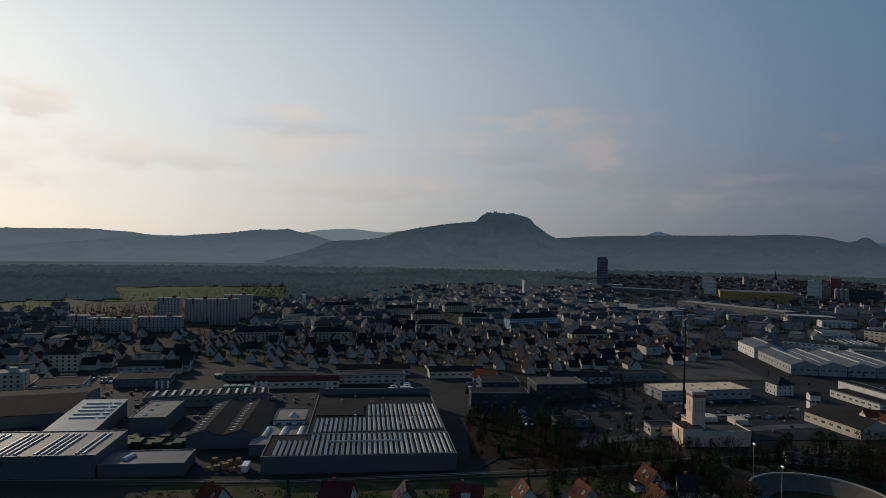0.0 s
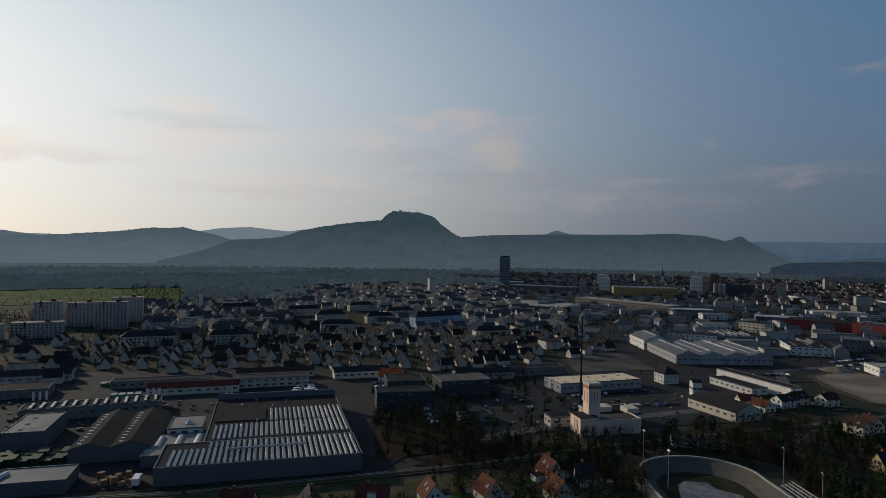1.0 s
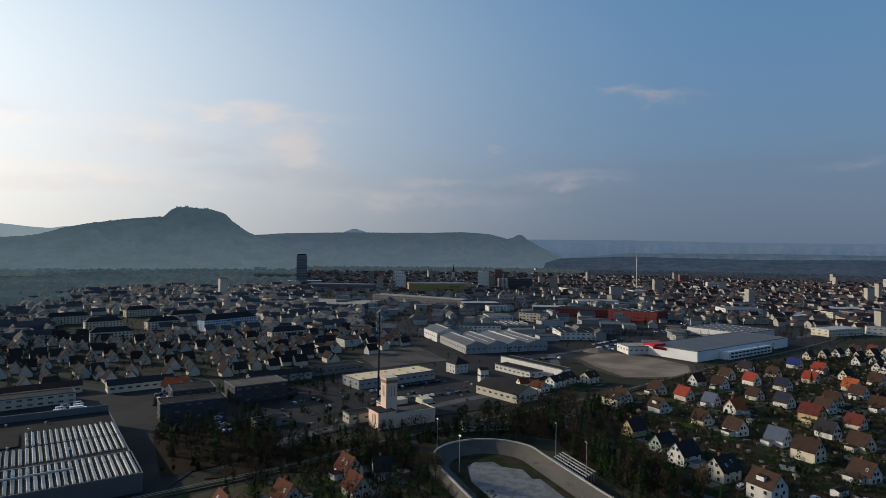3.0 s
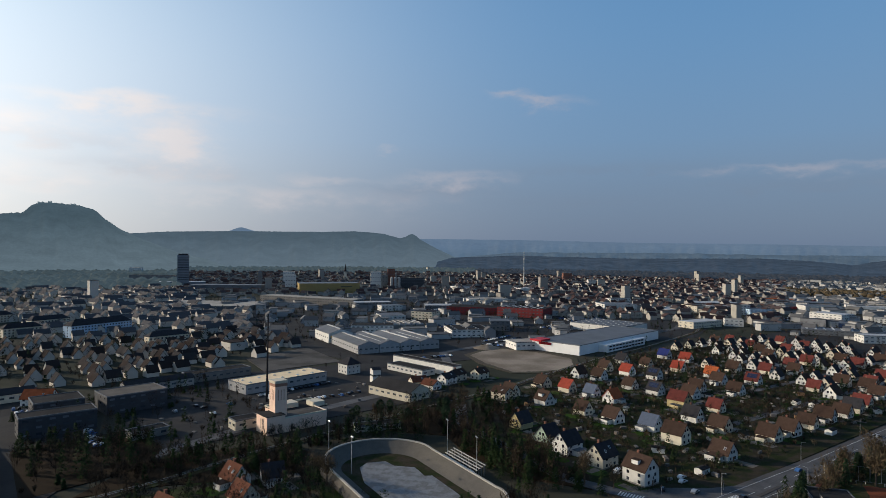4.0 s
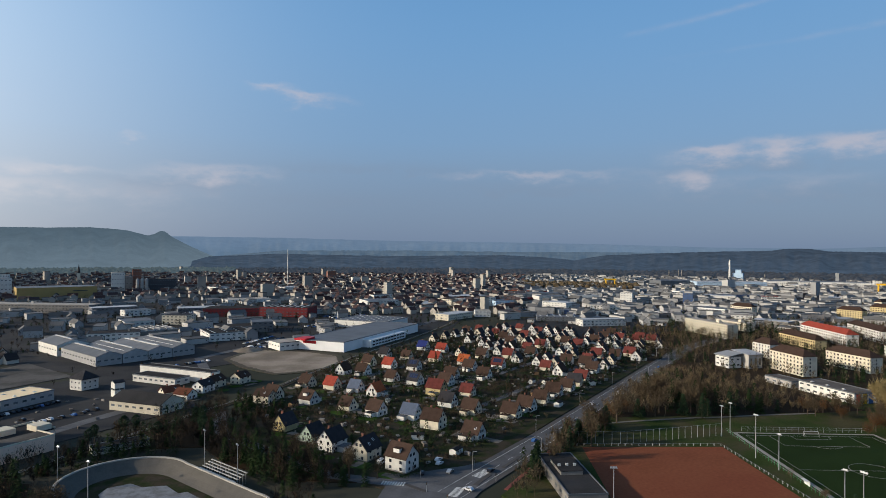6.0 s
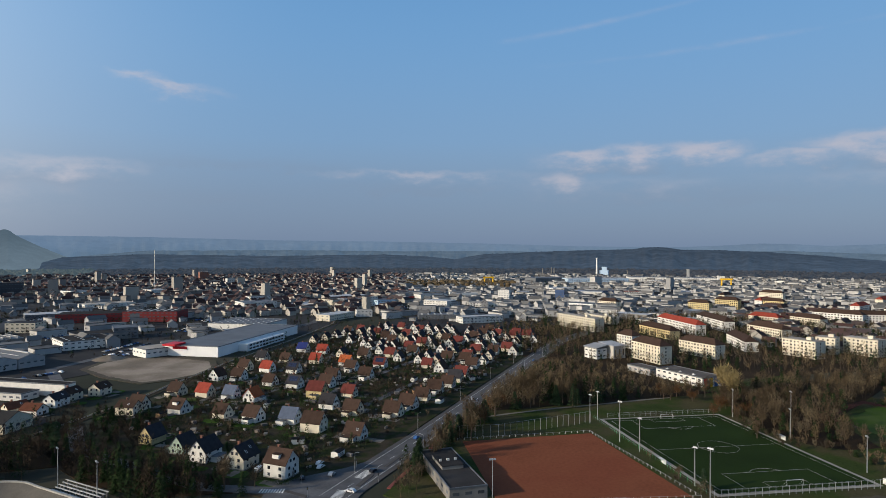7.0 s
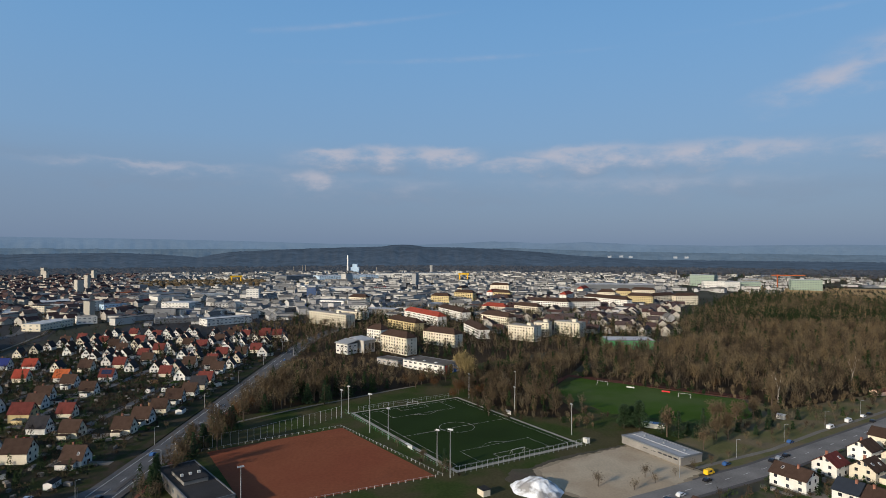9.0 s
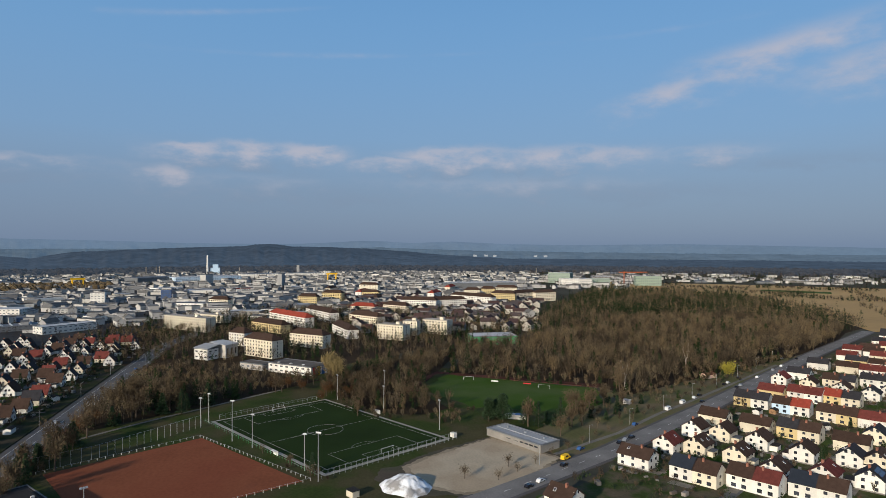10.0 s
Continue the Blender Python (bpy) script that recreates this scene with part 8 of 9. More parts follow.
far_town("far_town", sector(17, 5, 690, 1080), 21, 27, "dim houses and terraces before the meadow", 0.08, 0.0, (7.5, 10), (9, 34), (3.2, 7), 4.4, (10, 14, 98, 24), ("oldwall", "greyroof"))
far_town("far_town", sector(42, 31, 560, 1000), 23, 28, "dim houses at the edge of the fields", 0.15, 0.0, (7.5, 10), (9, 24), (3.2, 7), 4.2, (10, 14, 98), ("oldwall", "greyroof"))
far_town("far_town", sector(-3, -20, 700, 960), 22, 29, "dim houses beside the school", 0.1, 0.0, (7.5, 10), (9, 20), (3.2, 7), 4.4, (10, 14, 98), ("oldwall", "greyroof"))
far_town("far_works", sector(-64, -112, 820, 2350, 16), 31, 8, "far white and grey works roofs", 0.75, 0.004, mats=("workwall", "workroof"), turns=(-20, 70, -35, 55, -60, -75, 10), size=(7, 38), high=(3, 9.5))
far_town("far_works", sector(-112, -121, 1450, 2300, 10), 46, 19, "far works behind the wood", 0.8, 0.0, mats=("workwall", "workroof"), size=(12, 44), high=(4, 10))
far_town("far_works", sector(-121, -150, 1830, 2300, 16), 52, 18, "far works and houses behind the fields", 0.7, 0.0, mats=("workwall", "workroof"), size=(12, 44), high=(3.5, 8))
far_town("far_town", sector(-95, -113, 690, 1150), 24, 9, "far rows of houses", 0.1, 0)
far_town("far_works", sector(-18, -50, 640, 1250), 40, 10, "mixed works and shops", 0.6, 0.0, mats=("workwall", "workroof"), size=(10, 30), high=(4, 8))
far_town("far_town", sector(36, 22, 470, 700), 24, 11, "dim houses at the edge of town", 0.15, 0, (7, 8.5), (8, 12), (3, 5), 4.4, (10, 14, 98), ("oldwall", "oldroof"), (8, 20), (3.5, 6))

# ---- woods and trees ----
footprints()
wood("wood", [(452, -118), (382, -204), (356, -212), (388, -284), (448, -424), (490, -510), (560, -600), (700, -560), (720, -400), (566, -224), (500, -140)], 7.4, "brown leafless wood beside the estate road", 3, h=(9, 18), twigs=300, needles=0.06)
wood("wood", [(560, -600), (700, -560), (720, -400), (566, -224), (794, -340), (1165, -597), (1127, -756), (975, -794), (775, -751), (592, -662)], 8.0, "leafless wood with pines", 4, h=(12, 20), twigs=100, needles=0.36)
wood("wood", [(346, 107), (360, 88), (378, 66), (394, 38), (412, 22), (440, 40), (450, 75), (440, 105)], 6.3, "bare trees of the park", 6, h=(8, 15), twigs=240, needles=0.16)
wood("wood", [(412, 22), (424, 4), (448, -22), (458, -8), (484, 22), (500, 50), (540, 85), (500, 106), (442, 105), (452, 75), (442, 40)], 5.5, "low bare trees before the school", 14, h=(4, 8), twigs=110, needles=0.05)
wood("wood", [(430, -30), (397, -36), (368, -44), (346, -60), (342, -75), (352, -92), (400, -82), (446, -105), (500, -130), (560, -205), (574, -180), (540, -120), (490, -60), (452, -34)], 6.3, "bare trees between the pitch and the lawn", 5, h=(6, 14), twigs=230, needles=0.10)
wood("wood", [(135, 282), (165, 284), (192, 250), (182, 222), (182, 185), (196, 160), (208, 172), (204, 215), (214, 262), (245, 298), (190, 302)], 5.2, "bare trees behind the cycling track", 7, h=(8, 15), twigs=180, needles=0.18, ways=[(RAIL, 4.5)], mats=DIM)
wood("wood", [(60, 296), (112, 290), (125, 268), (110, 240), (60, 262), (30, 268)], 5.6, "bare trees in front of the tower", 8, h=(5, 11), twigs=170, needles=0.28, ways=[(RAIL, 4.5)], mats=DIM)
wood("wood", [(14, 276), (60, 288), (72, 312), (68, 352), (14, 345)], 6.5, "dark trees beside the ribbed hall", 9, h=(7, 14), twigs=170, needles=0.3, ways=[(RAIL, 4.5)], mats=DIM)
# the backdrop plain and woods glow: their haze is painted into the emission
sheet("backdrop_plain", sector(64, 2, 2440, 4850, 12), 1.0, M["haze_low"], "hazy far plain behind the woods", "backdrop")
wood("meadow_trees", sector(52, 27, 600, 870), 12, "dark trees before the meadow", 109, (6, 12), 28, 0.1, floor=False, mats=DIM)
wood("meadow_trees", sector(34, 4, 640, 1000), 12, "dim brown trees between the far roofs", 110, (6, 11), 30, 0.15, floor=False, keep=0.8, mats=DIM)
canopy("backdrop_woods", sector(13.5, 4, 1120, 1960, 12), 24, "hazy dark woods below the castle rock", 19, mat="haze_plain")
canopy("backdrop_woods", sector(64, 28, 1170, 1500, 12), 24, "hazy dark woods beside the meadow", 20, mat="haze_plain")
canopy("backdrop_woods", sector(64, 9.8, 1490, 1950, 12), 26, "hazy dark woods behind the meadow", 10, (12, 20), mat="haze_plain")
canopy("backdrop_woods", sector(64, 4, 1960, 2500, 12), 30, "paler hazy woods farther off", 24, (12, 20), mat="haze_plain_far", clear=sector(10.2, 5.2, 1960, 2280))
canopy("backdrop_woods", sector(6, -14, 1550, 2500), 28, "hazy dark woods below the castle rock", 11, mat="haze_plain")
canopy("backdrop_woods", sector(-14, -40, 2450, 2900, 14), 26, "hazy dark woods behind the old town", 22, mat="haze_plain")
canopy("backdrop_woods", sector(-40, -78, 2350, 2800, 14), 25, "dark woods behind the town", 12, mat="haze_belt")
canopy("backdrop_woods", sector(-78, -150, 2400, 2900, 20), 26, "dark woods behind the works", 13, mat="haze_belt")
wood("far_wood", [(1000, -880), (1060, -960), (1010, -1010), (940, -960)], 11, "dark copse between the fields", 14, (7, 12), 40, 0.5, floor=False)
wood("far_wood", [(880, -1010), (1080, -1150), (1060, -1165), (870, -1030)], 10, "hedgerow between the fields", 16, (4, 8), 40, 0.1, floor=False)
wood("far_wood", [(640, -760), (820, -900), (810, -915), (630, -775)], 9, "hedgerow between the fields", 17, (4, 8), 40, 0.1, floor=False)
wood("far_wood", sector(-112, -121, 1350, 2350, 14), 24, "dark woods and trees behind the wood", 18, (10, 18), 26, 0.3, floor=False, mats=DIM)
wood("far_wood", sector(-121, -150, 1770, 2350, 14), 24, "dark woods and trees behind the fields", 23, (10, 18), 26, 0.3, floor=False, mats=DIM)
for az, r, wd in ((-123, 1690, 60), (-127, 1560, 90), (-131, 1440, 80), (-135, 1650, 120), (-139, 1330, 90), (-130, 1240, 50), (-142, 1500, 60)):
    x, y = -r * math.sin(radians(az)), r * math.cos(radians(az))
    c, q = math.cos(radians(az)), math.sin(radians(az))
    wood("far_wood", strip([(x - c * wd, y - q * wd), (x + c * wd * 0.3, y + q * wd * 0.3 + 8), (x + c * wd, y + q * wd)], 24), 8, "dark copse and hedge between the fields", 200 - az, (5, 11), 50, 0.2, floor=False, mats=DIM)
canopy("far_wood", sector(-66, -76, 1560, 1760), 12, "brown wood beside the sidings", 15, (9, 14))
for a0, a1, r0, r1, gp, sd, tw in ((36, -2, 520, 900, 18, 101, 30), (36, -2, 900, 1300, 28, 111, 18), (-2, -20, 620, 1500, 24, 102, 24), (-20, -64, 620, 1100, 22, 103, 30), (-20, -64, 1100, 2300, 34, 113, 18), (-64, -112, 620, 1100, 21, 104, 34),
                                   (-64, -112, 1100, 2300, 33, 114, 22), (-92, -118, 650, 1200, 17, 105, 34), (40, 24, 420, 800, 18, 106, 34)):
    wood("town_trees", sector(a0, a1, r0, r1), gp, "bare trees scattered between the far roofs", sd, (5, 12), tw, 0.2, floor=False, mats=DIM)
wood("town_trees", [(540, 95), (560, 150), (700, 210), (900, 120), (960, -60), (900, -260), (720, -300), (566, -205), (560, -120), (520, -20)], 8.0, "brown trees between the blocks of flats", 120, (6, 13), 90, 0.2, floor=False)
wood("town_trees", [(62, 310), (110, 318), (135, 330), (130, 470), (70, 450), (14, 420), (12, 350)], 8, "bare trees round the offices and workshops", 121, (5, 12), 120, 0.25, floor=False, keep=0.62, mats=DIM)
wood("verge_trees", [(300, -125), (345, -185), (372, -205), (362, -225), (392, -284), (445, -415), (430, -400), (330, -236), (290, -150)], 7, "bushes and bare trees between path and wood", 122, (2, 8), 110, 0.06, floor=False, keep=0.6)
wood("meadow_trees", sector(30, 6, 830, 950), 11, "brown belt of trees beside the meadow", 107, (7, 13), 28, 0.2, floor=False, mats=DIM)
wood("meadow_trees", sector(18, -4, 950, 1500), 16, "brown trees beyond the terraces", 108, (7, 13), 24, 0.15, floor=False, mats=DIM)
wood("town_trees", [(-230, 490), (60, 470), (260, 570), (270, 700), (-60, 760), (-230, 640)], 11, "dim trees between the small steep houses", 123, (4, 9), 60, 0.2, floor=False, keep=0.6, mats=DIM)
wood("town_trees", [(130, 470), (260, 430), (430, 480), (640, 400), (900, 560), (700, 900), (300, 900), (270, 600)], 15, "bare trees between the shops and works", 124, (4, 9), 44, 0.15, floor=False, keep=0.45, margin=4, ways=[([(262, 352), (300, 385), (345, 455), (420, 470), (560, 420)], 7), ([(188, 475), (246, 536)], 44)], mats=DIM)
grove([(352, 92), (350, 104), (420, 100), (432, 60), (386, 54)], 9, ["bare", "bare", "dense", "bare", "needle"], "park trees", 60, 0.8)
grove([(400, -10), (425, 30), (455, -30), (420, -70), (360, -45), (345, -38)], 10, ["bare", "rust", "bare"], "park trees", 61, 0.8, 0.85)
grove([(230, 100), (236, 108), (330, 106), (345, 96), (300, 92)], 7, ["small", "needle", "bare", "dense"], "roadside trees", 62, 0.7)
grove([(305, -135), (355, -185), (340, -215), (290, -150)], 9, ["bare", "small", "needle"], "trees by the clubhouse", 63, 0.7)
grove([(300, -118), (314, -118), (318, -140), (306, -138)], 6, ["needle", "bare"], "trees by the clubhouse", 64, 0.7)
grove([(122, 240), (112, 200), (106, 250), (118, 290)], 8, ["bare", "small"], "trees round the cycling track", 65, 0.9)
grove([(180, 262), (150, 282), (175, 300), (215, 262), (195, 215)], 11, ["pine", "bare", "pine"], "pines behind the cycling track", 66, 0.8, 0.85)
grove([(205, 150), (190, 160), (178, 190), (200, 205), (210, 180)], 8, ["bare", "small"], "trees by the junction", 67, 0.8, 0.8)
grove([(232, 130), (620, 128), (620, 320), (300, 312), (240, 255)], 21, ["small", "small", "needle", "small"], "garden trees", 68, 0.45, 0.7)
grove([(225, -130), (430, -470), (350, -470), (180, -230), (190, -160)], 22, ["small", "small", "needle"], "garden trees", 69, 0.4, 0.55)
grove([(-110, 200), (120, 200), (110, 240), (-110, 236)], 18, ["small", "needle"], "garden trees", 70, 0.5, 0.7)
def shrubs(name, poly, gap, seed, label, houses, clear=7.5, h=(1.5, 4.5)):
    """Hedges, bushes and small trees that fill the gardens."""
    rn = random.Random(seed)
    g, k = Geo(), Geo()
    for x, y in scatter(poly, gap, rn):
        if any(abs(x - a) < clear and abs(y - b) < clear for a, b in houses):
            continue
        hh = rn.uniform(*h)
        tgt = g if rn.random() < 0.55 else k
        for j in range(34):
            a, rr = rn.random() * 6.283, hh * 0.55 * rn.random() ** 0.5
            p = Vector((x + math.cos(a) * rr, y + math.sin(a) * rr, hh * rn.uniform(0.0, 0.8) * (1.1 - rr / hh)))
            d = Vector((rn.gauss(0, 0.5), rn.gauss(0, 0.5), 0.9)) * rn.uniform(0.5, 1.1)
            w = Vector((rn.gauss(0, 1), rn.gauss(0, 1), rn.gauss(0, 0.4))).normalized() * rn.uniform(0.12, 0.32)
            tgt.add([tuple(p - w), tuple(p + w), tuple(p + d)], [(0, 1, 2)])
    t = thing(name, label, "shrubs", kind="stuff")
    part("bare_twigs", g, M["wood_dim"], t)
    part("leaves", k, M["hedge"], t)


def shed(w, l, h, wall, roof, label):
    t = thing("garden_shed", label, "shed")
    part("wall", Geo().gable(w, l, h, h + w * 0.18), M[wall], t)
    part("roof", Geo().slab_roof(w, l, h + 0.03, h + w * 0.18 + 0.03, 0.25, 0.12), M[roof], t)
    part("door", Geo().box(-0.9, -0.05, 0, 0.9, 0.05, 1.9), M["woodtrim"], t, m=pose(0, -l / 2 - 0.02, 0))
    return t


HOUSES = [tuple(o.matrix_basis.translation.xy) for o in scene.objects if o.parent is None and o.name.startswith("house")]
GARDENS1 = [(212, 140), (640, 128), (640, 340), (430, 350), (330, 316), (240, 262)]
GARDENS2 = [(228, -110), (440, -462), (530, -625), (430, -690), (120, -290), (180, -150)]
shrubs("garden_shrubs", GARDENS1, 6.0, 81, "bare bushes and dark hedges between the estate houses", HOUSES)
shrubs("garden_shrubs", GARDENS2, 7.5, 82, "bushes and hedges in the estate gardens", HOUSES)
shrubs("garden_shrubs", [(-110, 198), (128, 198), (112, 240), (-110, 236)], 6.5, 83, "dark bushes in the gardens before the factory", HOUSES)
shrubs("garden_shrubs", [(238, 104), (232, 112), (620, 108), (620, 100), (330, 98)], 5, 86, "roadside bushes along the park", [], 0, (2, 5))
WAYS = [(ROAD, 9), (ROAD2, 9), ([(210, 122), (196, 175), (205, 225), (212, 262), (238, 296)], 5.0), (RAIL, 4.5)]
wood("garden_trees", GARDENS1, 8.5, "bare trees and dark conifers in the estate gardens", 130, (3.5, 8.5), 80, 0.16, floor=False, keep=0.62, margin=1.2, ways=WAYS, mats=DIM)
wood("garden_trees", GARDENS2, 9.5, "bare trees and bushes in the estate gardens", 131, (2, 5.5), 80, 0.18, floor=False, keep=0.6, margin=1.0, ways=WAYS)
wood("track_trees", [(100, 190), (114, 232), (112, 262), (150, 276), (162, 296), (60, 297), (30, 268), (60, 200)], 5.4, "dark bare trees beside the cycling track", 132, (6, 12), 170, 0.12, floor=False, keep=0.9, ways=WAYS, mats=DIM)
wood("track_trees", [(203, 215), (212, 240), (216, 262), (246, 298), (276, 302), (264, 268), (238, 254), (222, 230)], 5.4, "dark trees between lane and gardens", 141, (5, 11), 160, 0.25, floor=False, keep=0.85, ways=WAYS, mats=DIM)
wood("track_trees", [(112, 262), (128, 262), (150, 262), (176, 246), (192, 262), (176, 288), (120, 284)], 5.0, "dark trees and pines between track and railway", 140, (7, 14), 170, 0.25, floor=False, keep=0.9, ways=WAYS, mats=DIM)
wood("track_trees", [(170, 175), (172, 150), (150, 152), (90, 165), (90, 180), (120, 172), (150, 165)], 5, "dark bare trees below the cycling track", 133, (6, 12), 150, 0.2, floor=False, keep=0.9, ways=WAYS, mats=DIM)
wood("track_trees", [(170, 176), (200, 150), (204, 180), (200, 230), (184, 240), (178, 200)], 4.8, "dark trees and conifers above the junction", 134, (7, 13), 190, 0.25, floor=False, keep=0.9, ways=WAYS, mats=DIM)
wood("bushes", strip([(425, -22), (395, -36), (356, -37), (340, -53), (336, -74), (318, -88)], 10), 4.4, "rounded brown bushes beside the football pitch", 136, (3, 7), 170, 0.05, floor=False, keep=0.8)
wood("bushes", [(330, -96), (344, -86), (362, -95), (350, -106), (340, -104)], 5.5, "brown bushes at the lawn's edge", 137, (3, 6.5), 170, 0.1, floor=False, keep=0.7)
wood("bushes", [(250, -18), (262, -14), (300, 12), (296, 16), (258, -6)], 6.5, "low bushes between the two pitches", 138, (1.5, 4), 120, 0.25, floor=False, keep=0.6)
wood("roadside_trees", strip([(216, 96), (250, 106), (300, 107), (330, 100)], 9), 5, "dense bare trees between the road and the clay pitch", 139, (6, 12), 170, 0.15, floor=False, keep=0.9)
wood("wood_edge", strip([(452, -112), (420, -150), (382, -200), (354, -212), (386, -284), (446, -424)], 9), 4.6, "bushes and low trees along the wood's edge", 135, (2.5, 8), 110, 0.12, floor=False, keep=0.85)


def plots(name, houses, seed, label):
    """Terraces, drives and paths of the plots, laid as pale slabs."""
    r = random.Random(seed)
    g, top = Geo(), 0.088
    for x, y in houses:
        for k in range(3):
            a = r.uniform(0, 6.28)
            m = pose(x + math.cos(a) * 9.5, y + math.sin(a) * 9.5, 0, 0, 0, r.choice((32, 122)) if y < 0 else r.choice((0, 90)))
            w, l = r.uniform(1.0, 2.6), r.uniform(2.5, 5)
            if near_line(x + math.cos(a) * 9.5, y + math.sin(a) * 9.5, ROAD2) > 12 and near_line(x + math.cos(a) * 9.5, y + math.sin(a) * 9.5, ROAD) > 17 and free(x + math.cos(a) * 9.5, y + math.sin(a) * 9.5, 1.5):
                top += 0.0006
                g.box(-w, -l, 0.0, w, l, top, m)
    solid(name, g, M["plots"], label, "paving", kind="stuff")


def clutter(name, poly, gap, seed, label):
    """Bins, boxes, pots, frames and small huts too many to count."""
    r = random.Random(seed)
    g = Geo()
    for x, y in scatter(poly, gap, r, 0.7):
        if free(x, y, 1.5) and near_line(x, y, ROAD2) > 10 and near_line(x, y, ROAD) > 10:
            w, l, h = r.uniform(0.3, 1.2), r.uniform(0.3, 1.6), r.uniform(0.4, 1.7)
            g.box(-w, -l, 0, w, l, h, pose(x, y, 0, 0, 0, r.uniform(0, 180)))
    solid(name, g, M["clutter"], label, "garden things", kind="stuff")


def far_cars(name, rows, seed, label):
    """Rows of parked cars in far lots: x, y, turn, rows, cars."""
    r = random.Random(seed)
    gs = [Geo() for _ in range(4)]
    for x, y, turn, nr, nc in rows:
        for i in range(nr):
            for k in range(nc):
                q = pose(x, y, 0, 0, 0, turn) @ Vector((k * 2.7, i * 11 + r.uniform(-0.6, 0.6), 0))
                if r.random() < 0.72 and free(q.x, q.y, 2.5):
                    m = pose(q.x, q.y, 0, 0, 0, turn + r.choice((0, 180)) + r.uniform(-3, 3))
                    g = r.choice(gs)
                    g.box(-0.88, -2.15, 0.22, 0.88, 2.15, 0.86, m).box(-0.76, -1.6, 0.86, 0.76, 0.9, 1.45, m)
    t = thing(name, label, "cars", kind="stuff")
    for g, mt, nm in zip(gs, ("carwhite", "carblack", "carsilver", "carblue"), ("white_cars", "black_cars", "silver_cars", "blue_cars")):
        part(nm, g, M[mt], t)


def garden_green(houses, seed, turn):
    """A lawn and clipped hedges on every plot."""
    r = random.Random(seed)
    lawn, hedge, level = Geo(), Geo(), 0.045
    for x, y in houses:
        m = pose(x, y, 0, 0, 0, turn + r.uniform(-4, 4))
        for k in range(2):
            c = m @ Vector((r.choice((-1, 1)) * r.uniform(8, 11), r.uniform(-7, 7), 0))
            if free(c.x, c.y, 2.0) and near_line(c.x, c.y, ROAD2) > 11 and near_line(c.x, c.y, ROAD) > 11:
                level += 0.0003
                ax, ay = r.uniform(3, 5.5), r.uniform(3, 6)
                lawn.prism([tuple((pose(c.x, c.y, 0, 0, 0, turn) @ Vector((ax * math.cos(i * 0.449) * r.uniform(0.9, 1.1), ay * math.sin(i * 0.449) * r.uniform(0.9, 1.1), 0))).xy) for i in range(14)], 0.0, level)
        for k in range(2):
            s, hh = r.choice((-1, 1)), r.uniform(0.9, 1.9)
            p0 = m @ Vector((s * 9.6, r.uniform(-10, -2), 0))
            p1 = m @ Vector((s * 9.6, r.uniform(3, 10), 0)) if k else m @ Vector((s * 2.0, p0.y * 0 - 10, 0))
            ln = (p1 - p0).length
            for j in range(int(ln * 16)):
                q = p0.lerp(p1, r.random())
                if near_line(q.x, q.y, ROAD2) < 8 or near_line(q.x, q.y, ROAD) < 9 or not free(q.x, q.y, 0.6):
                    continue
                q += Vector((r.uniform(-0.45, 0.45), r.uniform(-0.45, 0.45), hh * r.random() ** 0.6))
                d = Vector((r.gauss(0, 0.4), r.gauss(0, 0.4), 0.5)) * r.uniform(0.4, 0.8)
                w = Vector((r.gauss(0, 1), r.gauss(0, 1), r.gauss(0, 0.4))).normalized() * r.uniform(0.15, 0.3)
                hedge.add([tuple(q - w), tuple(q + w), tuple(q + d)], [(0, 1, 2)])
    solid("garden_lawns", lawn, M["lawn"], "small green lawns in the house gardens", "lawn", kind="stuff")
    solid("garden_hedges", hedge, M["hedge"], "dark clipped hedges between the plots", "hedge", kind="stuff")


far_cars("parked_cars", [(310, 440, -8, 1, 12), (395, 458, -8, 2, 10), (290, 570, -8, 2, 14), (560, 500, 9, 4, 20), (640, 560, -20, 4, 22), (760, 470, -40, 4, 18), (840, 330, -60, 3, 20), (930, 260, -60, 3, 18), (-250, 410, 14, 2, 14), (-110, 436, 10, 1, 18),
                         (20, 420, 5, 2, 10), (820, 620, -20, 4, 22), (1000, 220, -70, 4, 20), (900, 420, -50, 4, 18), (450, 600, -20, 3, 20), (560, 780, -40, 3, 22)], 150, "rows of parked cars in the lots of the works")
NEAR1, NEAR2 = [h for h in HOUSES if h[1] > 120 and math.hypot(*h) < 480], [h for h in HOUSES if h[1] < -80 and math.hypot(*h) < 560]
plots("paving", NEAR1, 141, "pale slabs of drives and terraces")
plots("paving", NEAR2, 142, "pale slabs of drives and terraces")
garden_green(NEAR1, 151, 0)
garden_green(NEAR2, 152, 32)
clutter("garden_clutter", GARDENS1, 9, 143, "bins, woodpiles and frames in the gardens")
clutter("garden_clutter", GARDENS2, 9, 144, "bins, woodpiles and frames in the gardens")
clutter("yard_clutter", [(70, 312), (108, 316), (112, 330), (240, 322), (258, 400), (140, 392), (90, 380), (72, 350)], 15, 145, "dark stacks and boxes in the builders' yard")
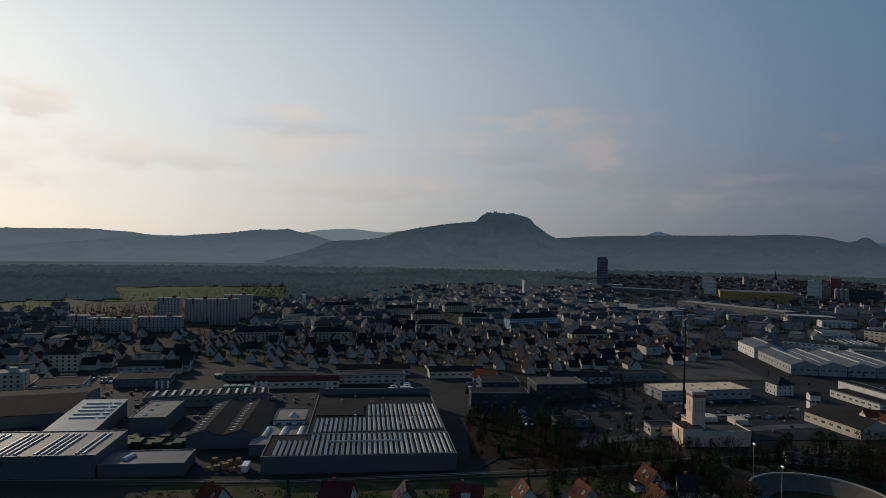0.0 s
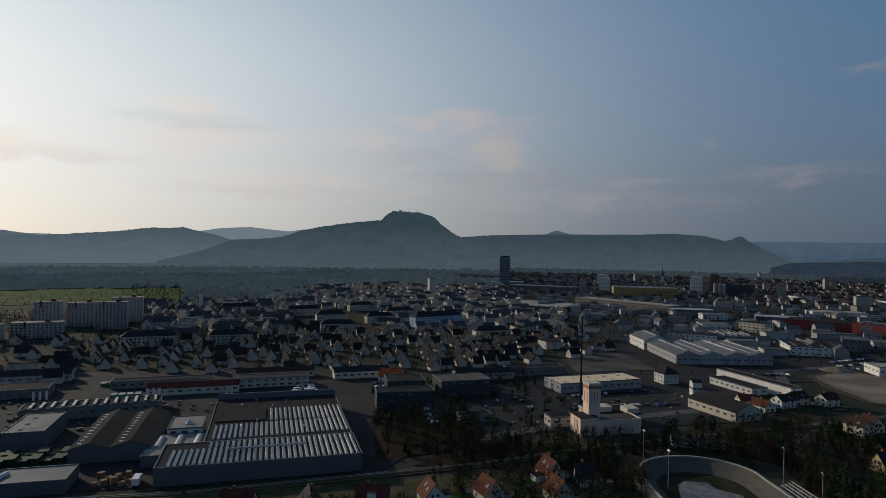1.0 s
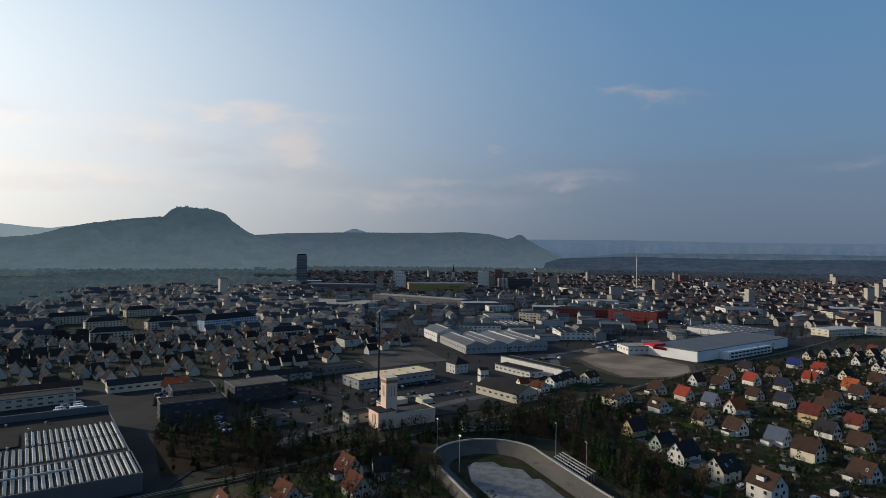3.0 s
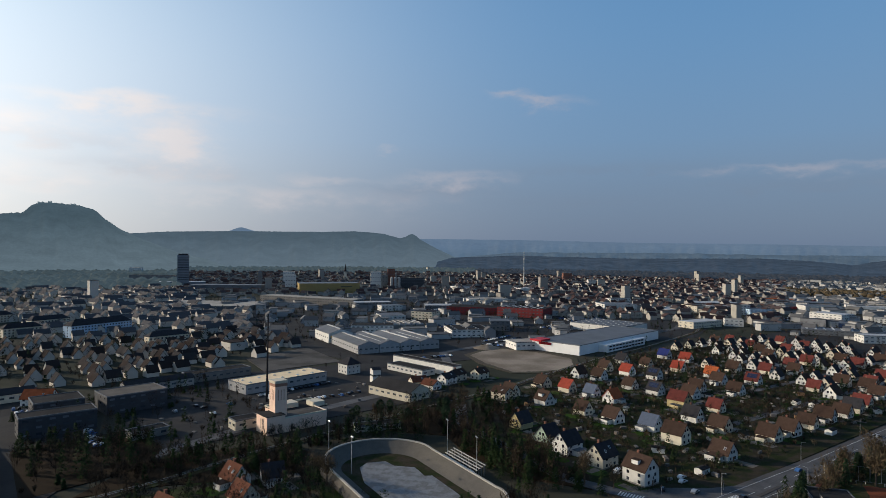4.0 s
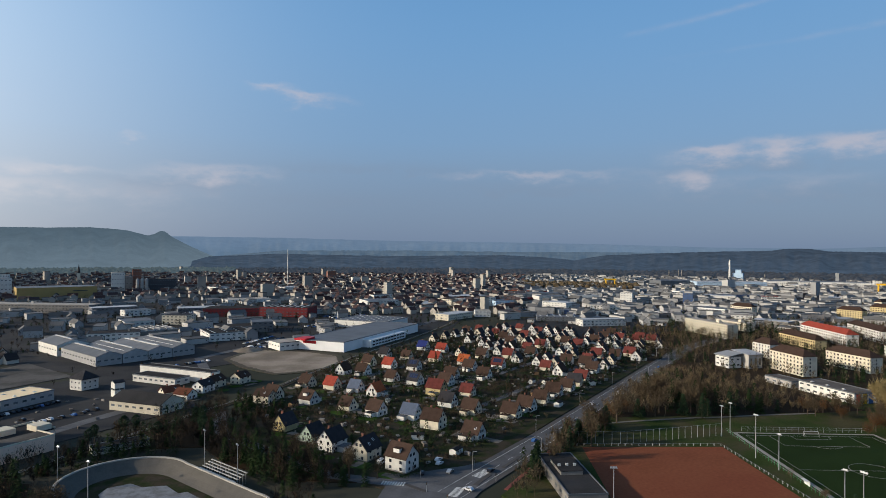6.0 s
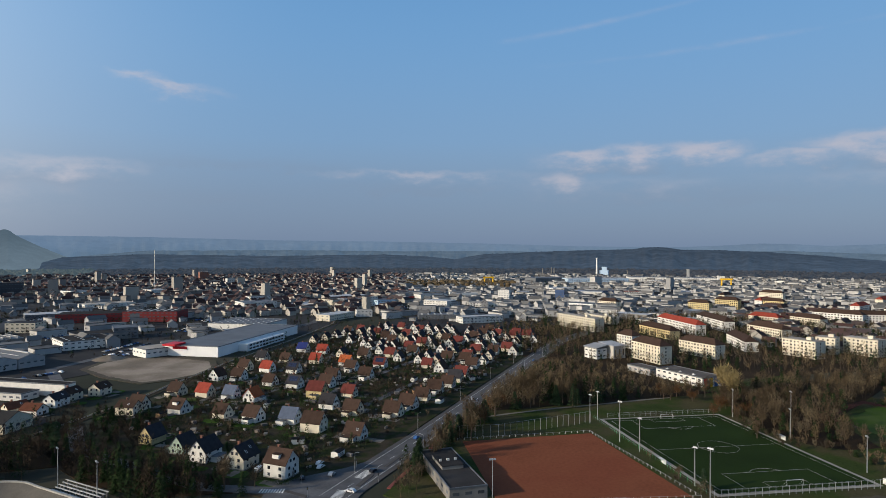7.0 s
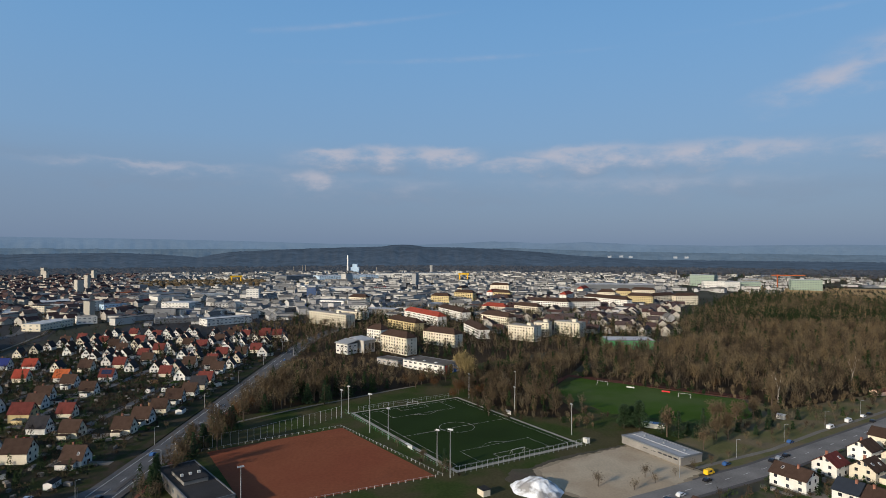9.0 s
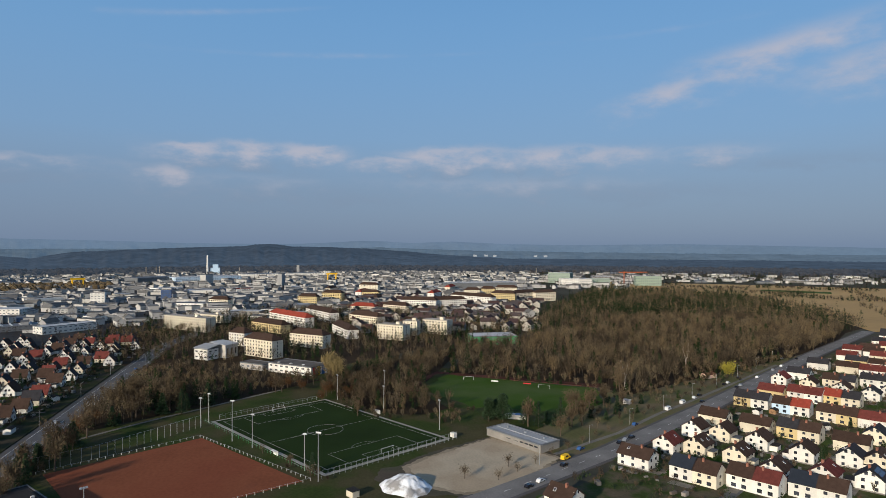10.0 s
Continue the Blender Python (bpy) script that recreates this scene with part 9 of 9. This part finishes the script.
clutter("yard_clutter", [(-230, 282), (-190, 284), (-120, 345), (-90, 345), (-60, 400), (-230, 400)], 9, 146, "stacks and boxes in the factory yard")
rn = random.Random(90)
HUT = shed(6.5, 11, 2.5, "pink", "maroon", "low allotment house with a red-brown roof beside the wood")
HUT.matrix_basis = pose(391, -296, 0, 0, 0, 20)
HUT = shed(3.2, 4.6, 2.2, "greywhite", "whiteroof", "pale wooden hut on the grass")
HUT.matrix_basis = pose(337, -199, 0, 0, 0, 130)
SHEDS = [shed(3.4, 5.0, 2.3, "timber", "bitumen", "brown wooden shed in a garden"), shed(3.6, 6.2, 2.4, "white", "bitumen", "white garage with a dark roof"), shed(4.0, 6.0, 2.4, "cream", "red", "small outbuilding with a red roof")]
for poly, gap, seed in ((GARDENS1, 27, 5), (GARDENS2, 22, 6)):
    for x, y in scatter(poly, gap, rn, 0.6):
        if all(math.hypot(x - a, y - b) > 9.5 for a, b in HOUSES) and math.hypot(x, y) < 480:
            copy_thing(rn.choice(SHEDS), pose(x, y, 0, 0, 0, rn.choice((0, 90, 32, 122))))["group"] = "sheds in the gardens"
for o in SHEDS:
    park(o)
for i in range(26):
    s = 8 + i * 13
    plant("small", 226.6 + D2[0] * s + 7.6, -81 + D2[1] * s + 4.9, "row of young roadside trees", 0.8)
for k, x, y in (("birch", 425, -302), ("birch", 372, -218), ("rust", 410, -196), ("bare", 358, -206), ("bare", 330, -158), ("willow", 386, -309), ("broad", 321, -106), ("broad", 325, -112), ("broad", 318, -113), ("needle", 304, -136), ("needle", 308, -142), ("poplar", 428, -33), ("poplar", 434, -29), ("bare", 286, -132), ("small", 243, -70), ("small", 252, -92), ("small", 295, 11), ("small", 274, -1), ("small", 259, -9), ("needle", 264, -10), ("rust", 356, 104), ("rust", 350, 101), ("rust", 362, 98), ("bare", 340, 96), ("dense", 300, 104), ("dense", 290, 106), ("needle", 312, 97), ("bare", 318, 98), ("needle", 256, 107), ("dense", 244, 103), ("needle", 376, 58), ("dense", 392, 46)):
    plant(k, x, y, "park trees")
for ks in TREES.values():
    for o in ks:
        park(o)
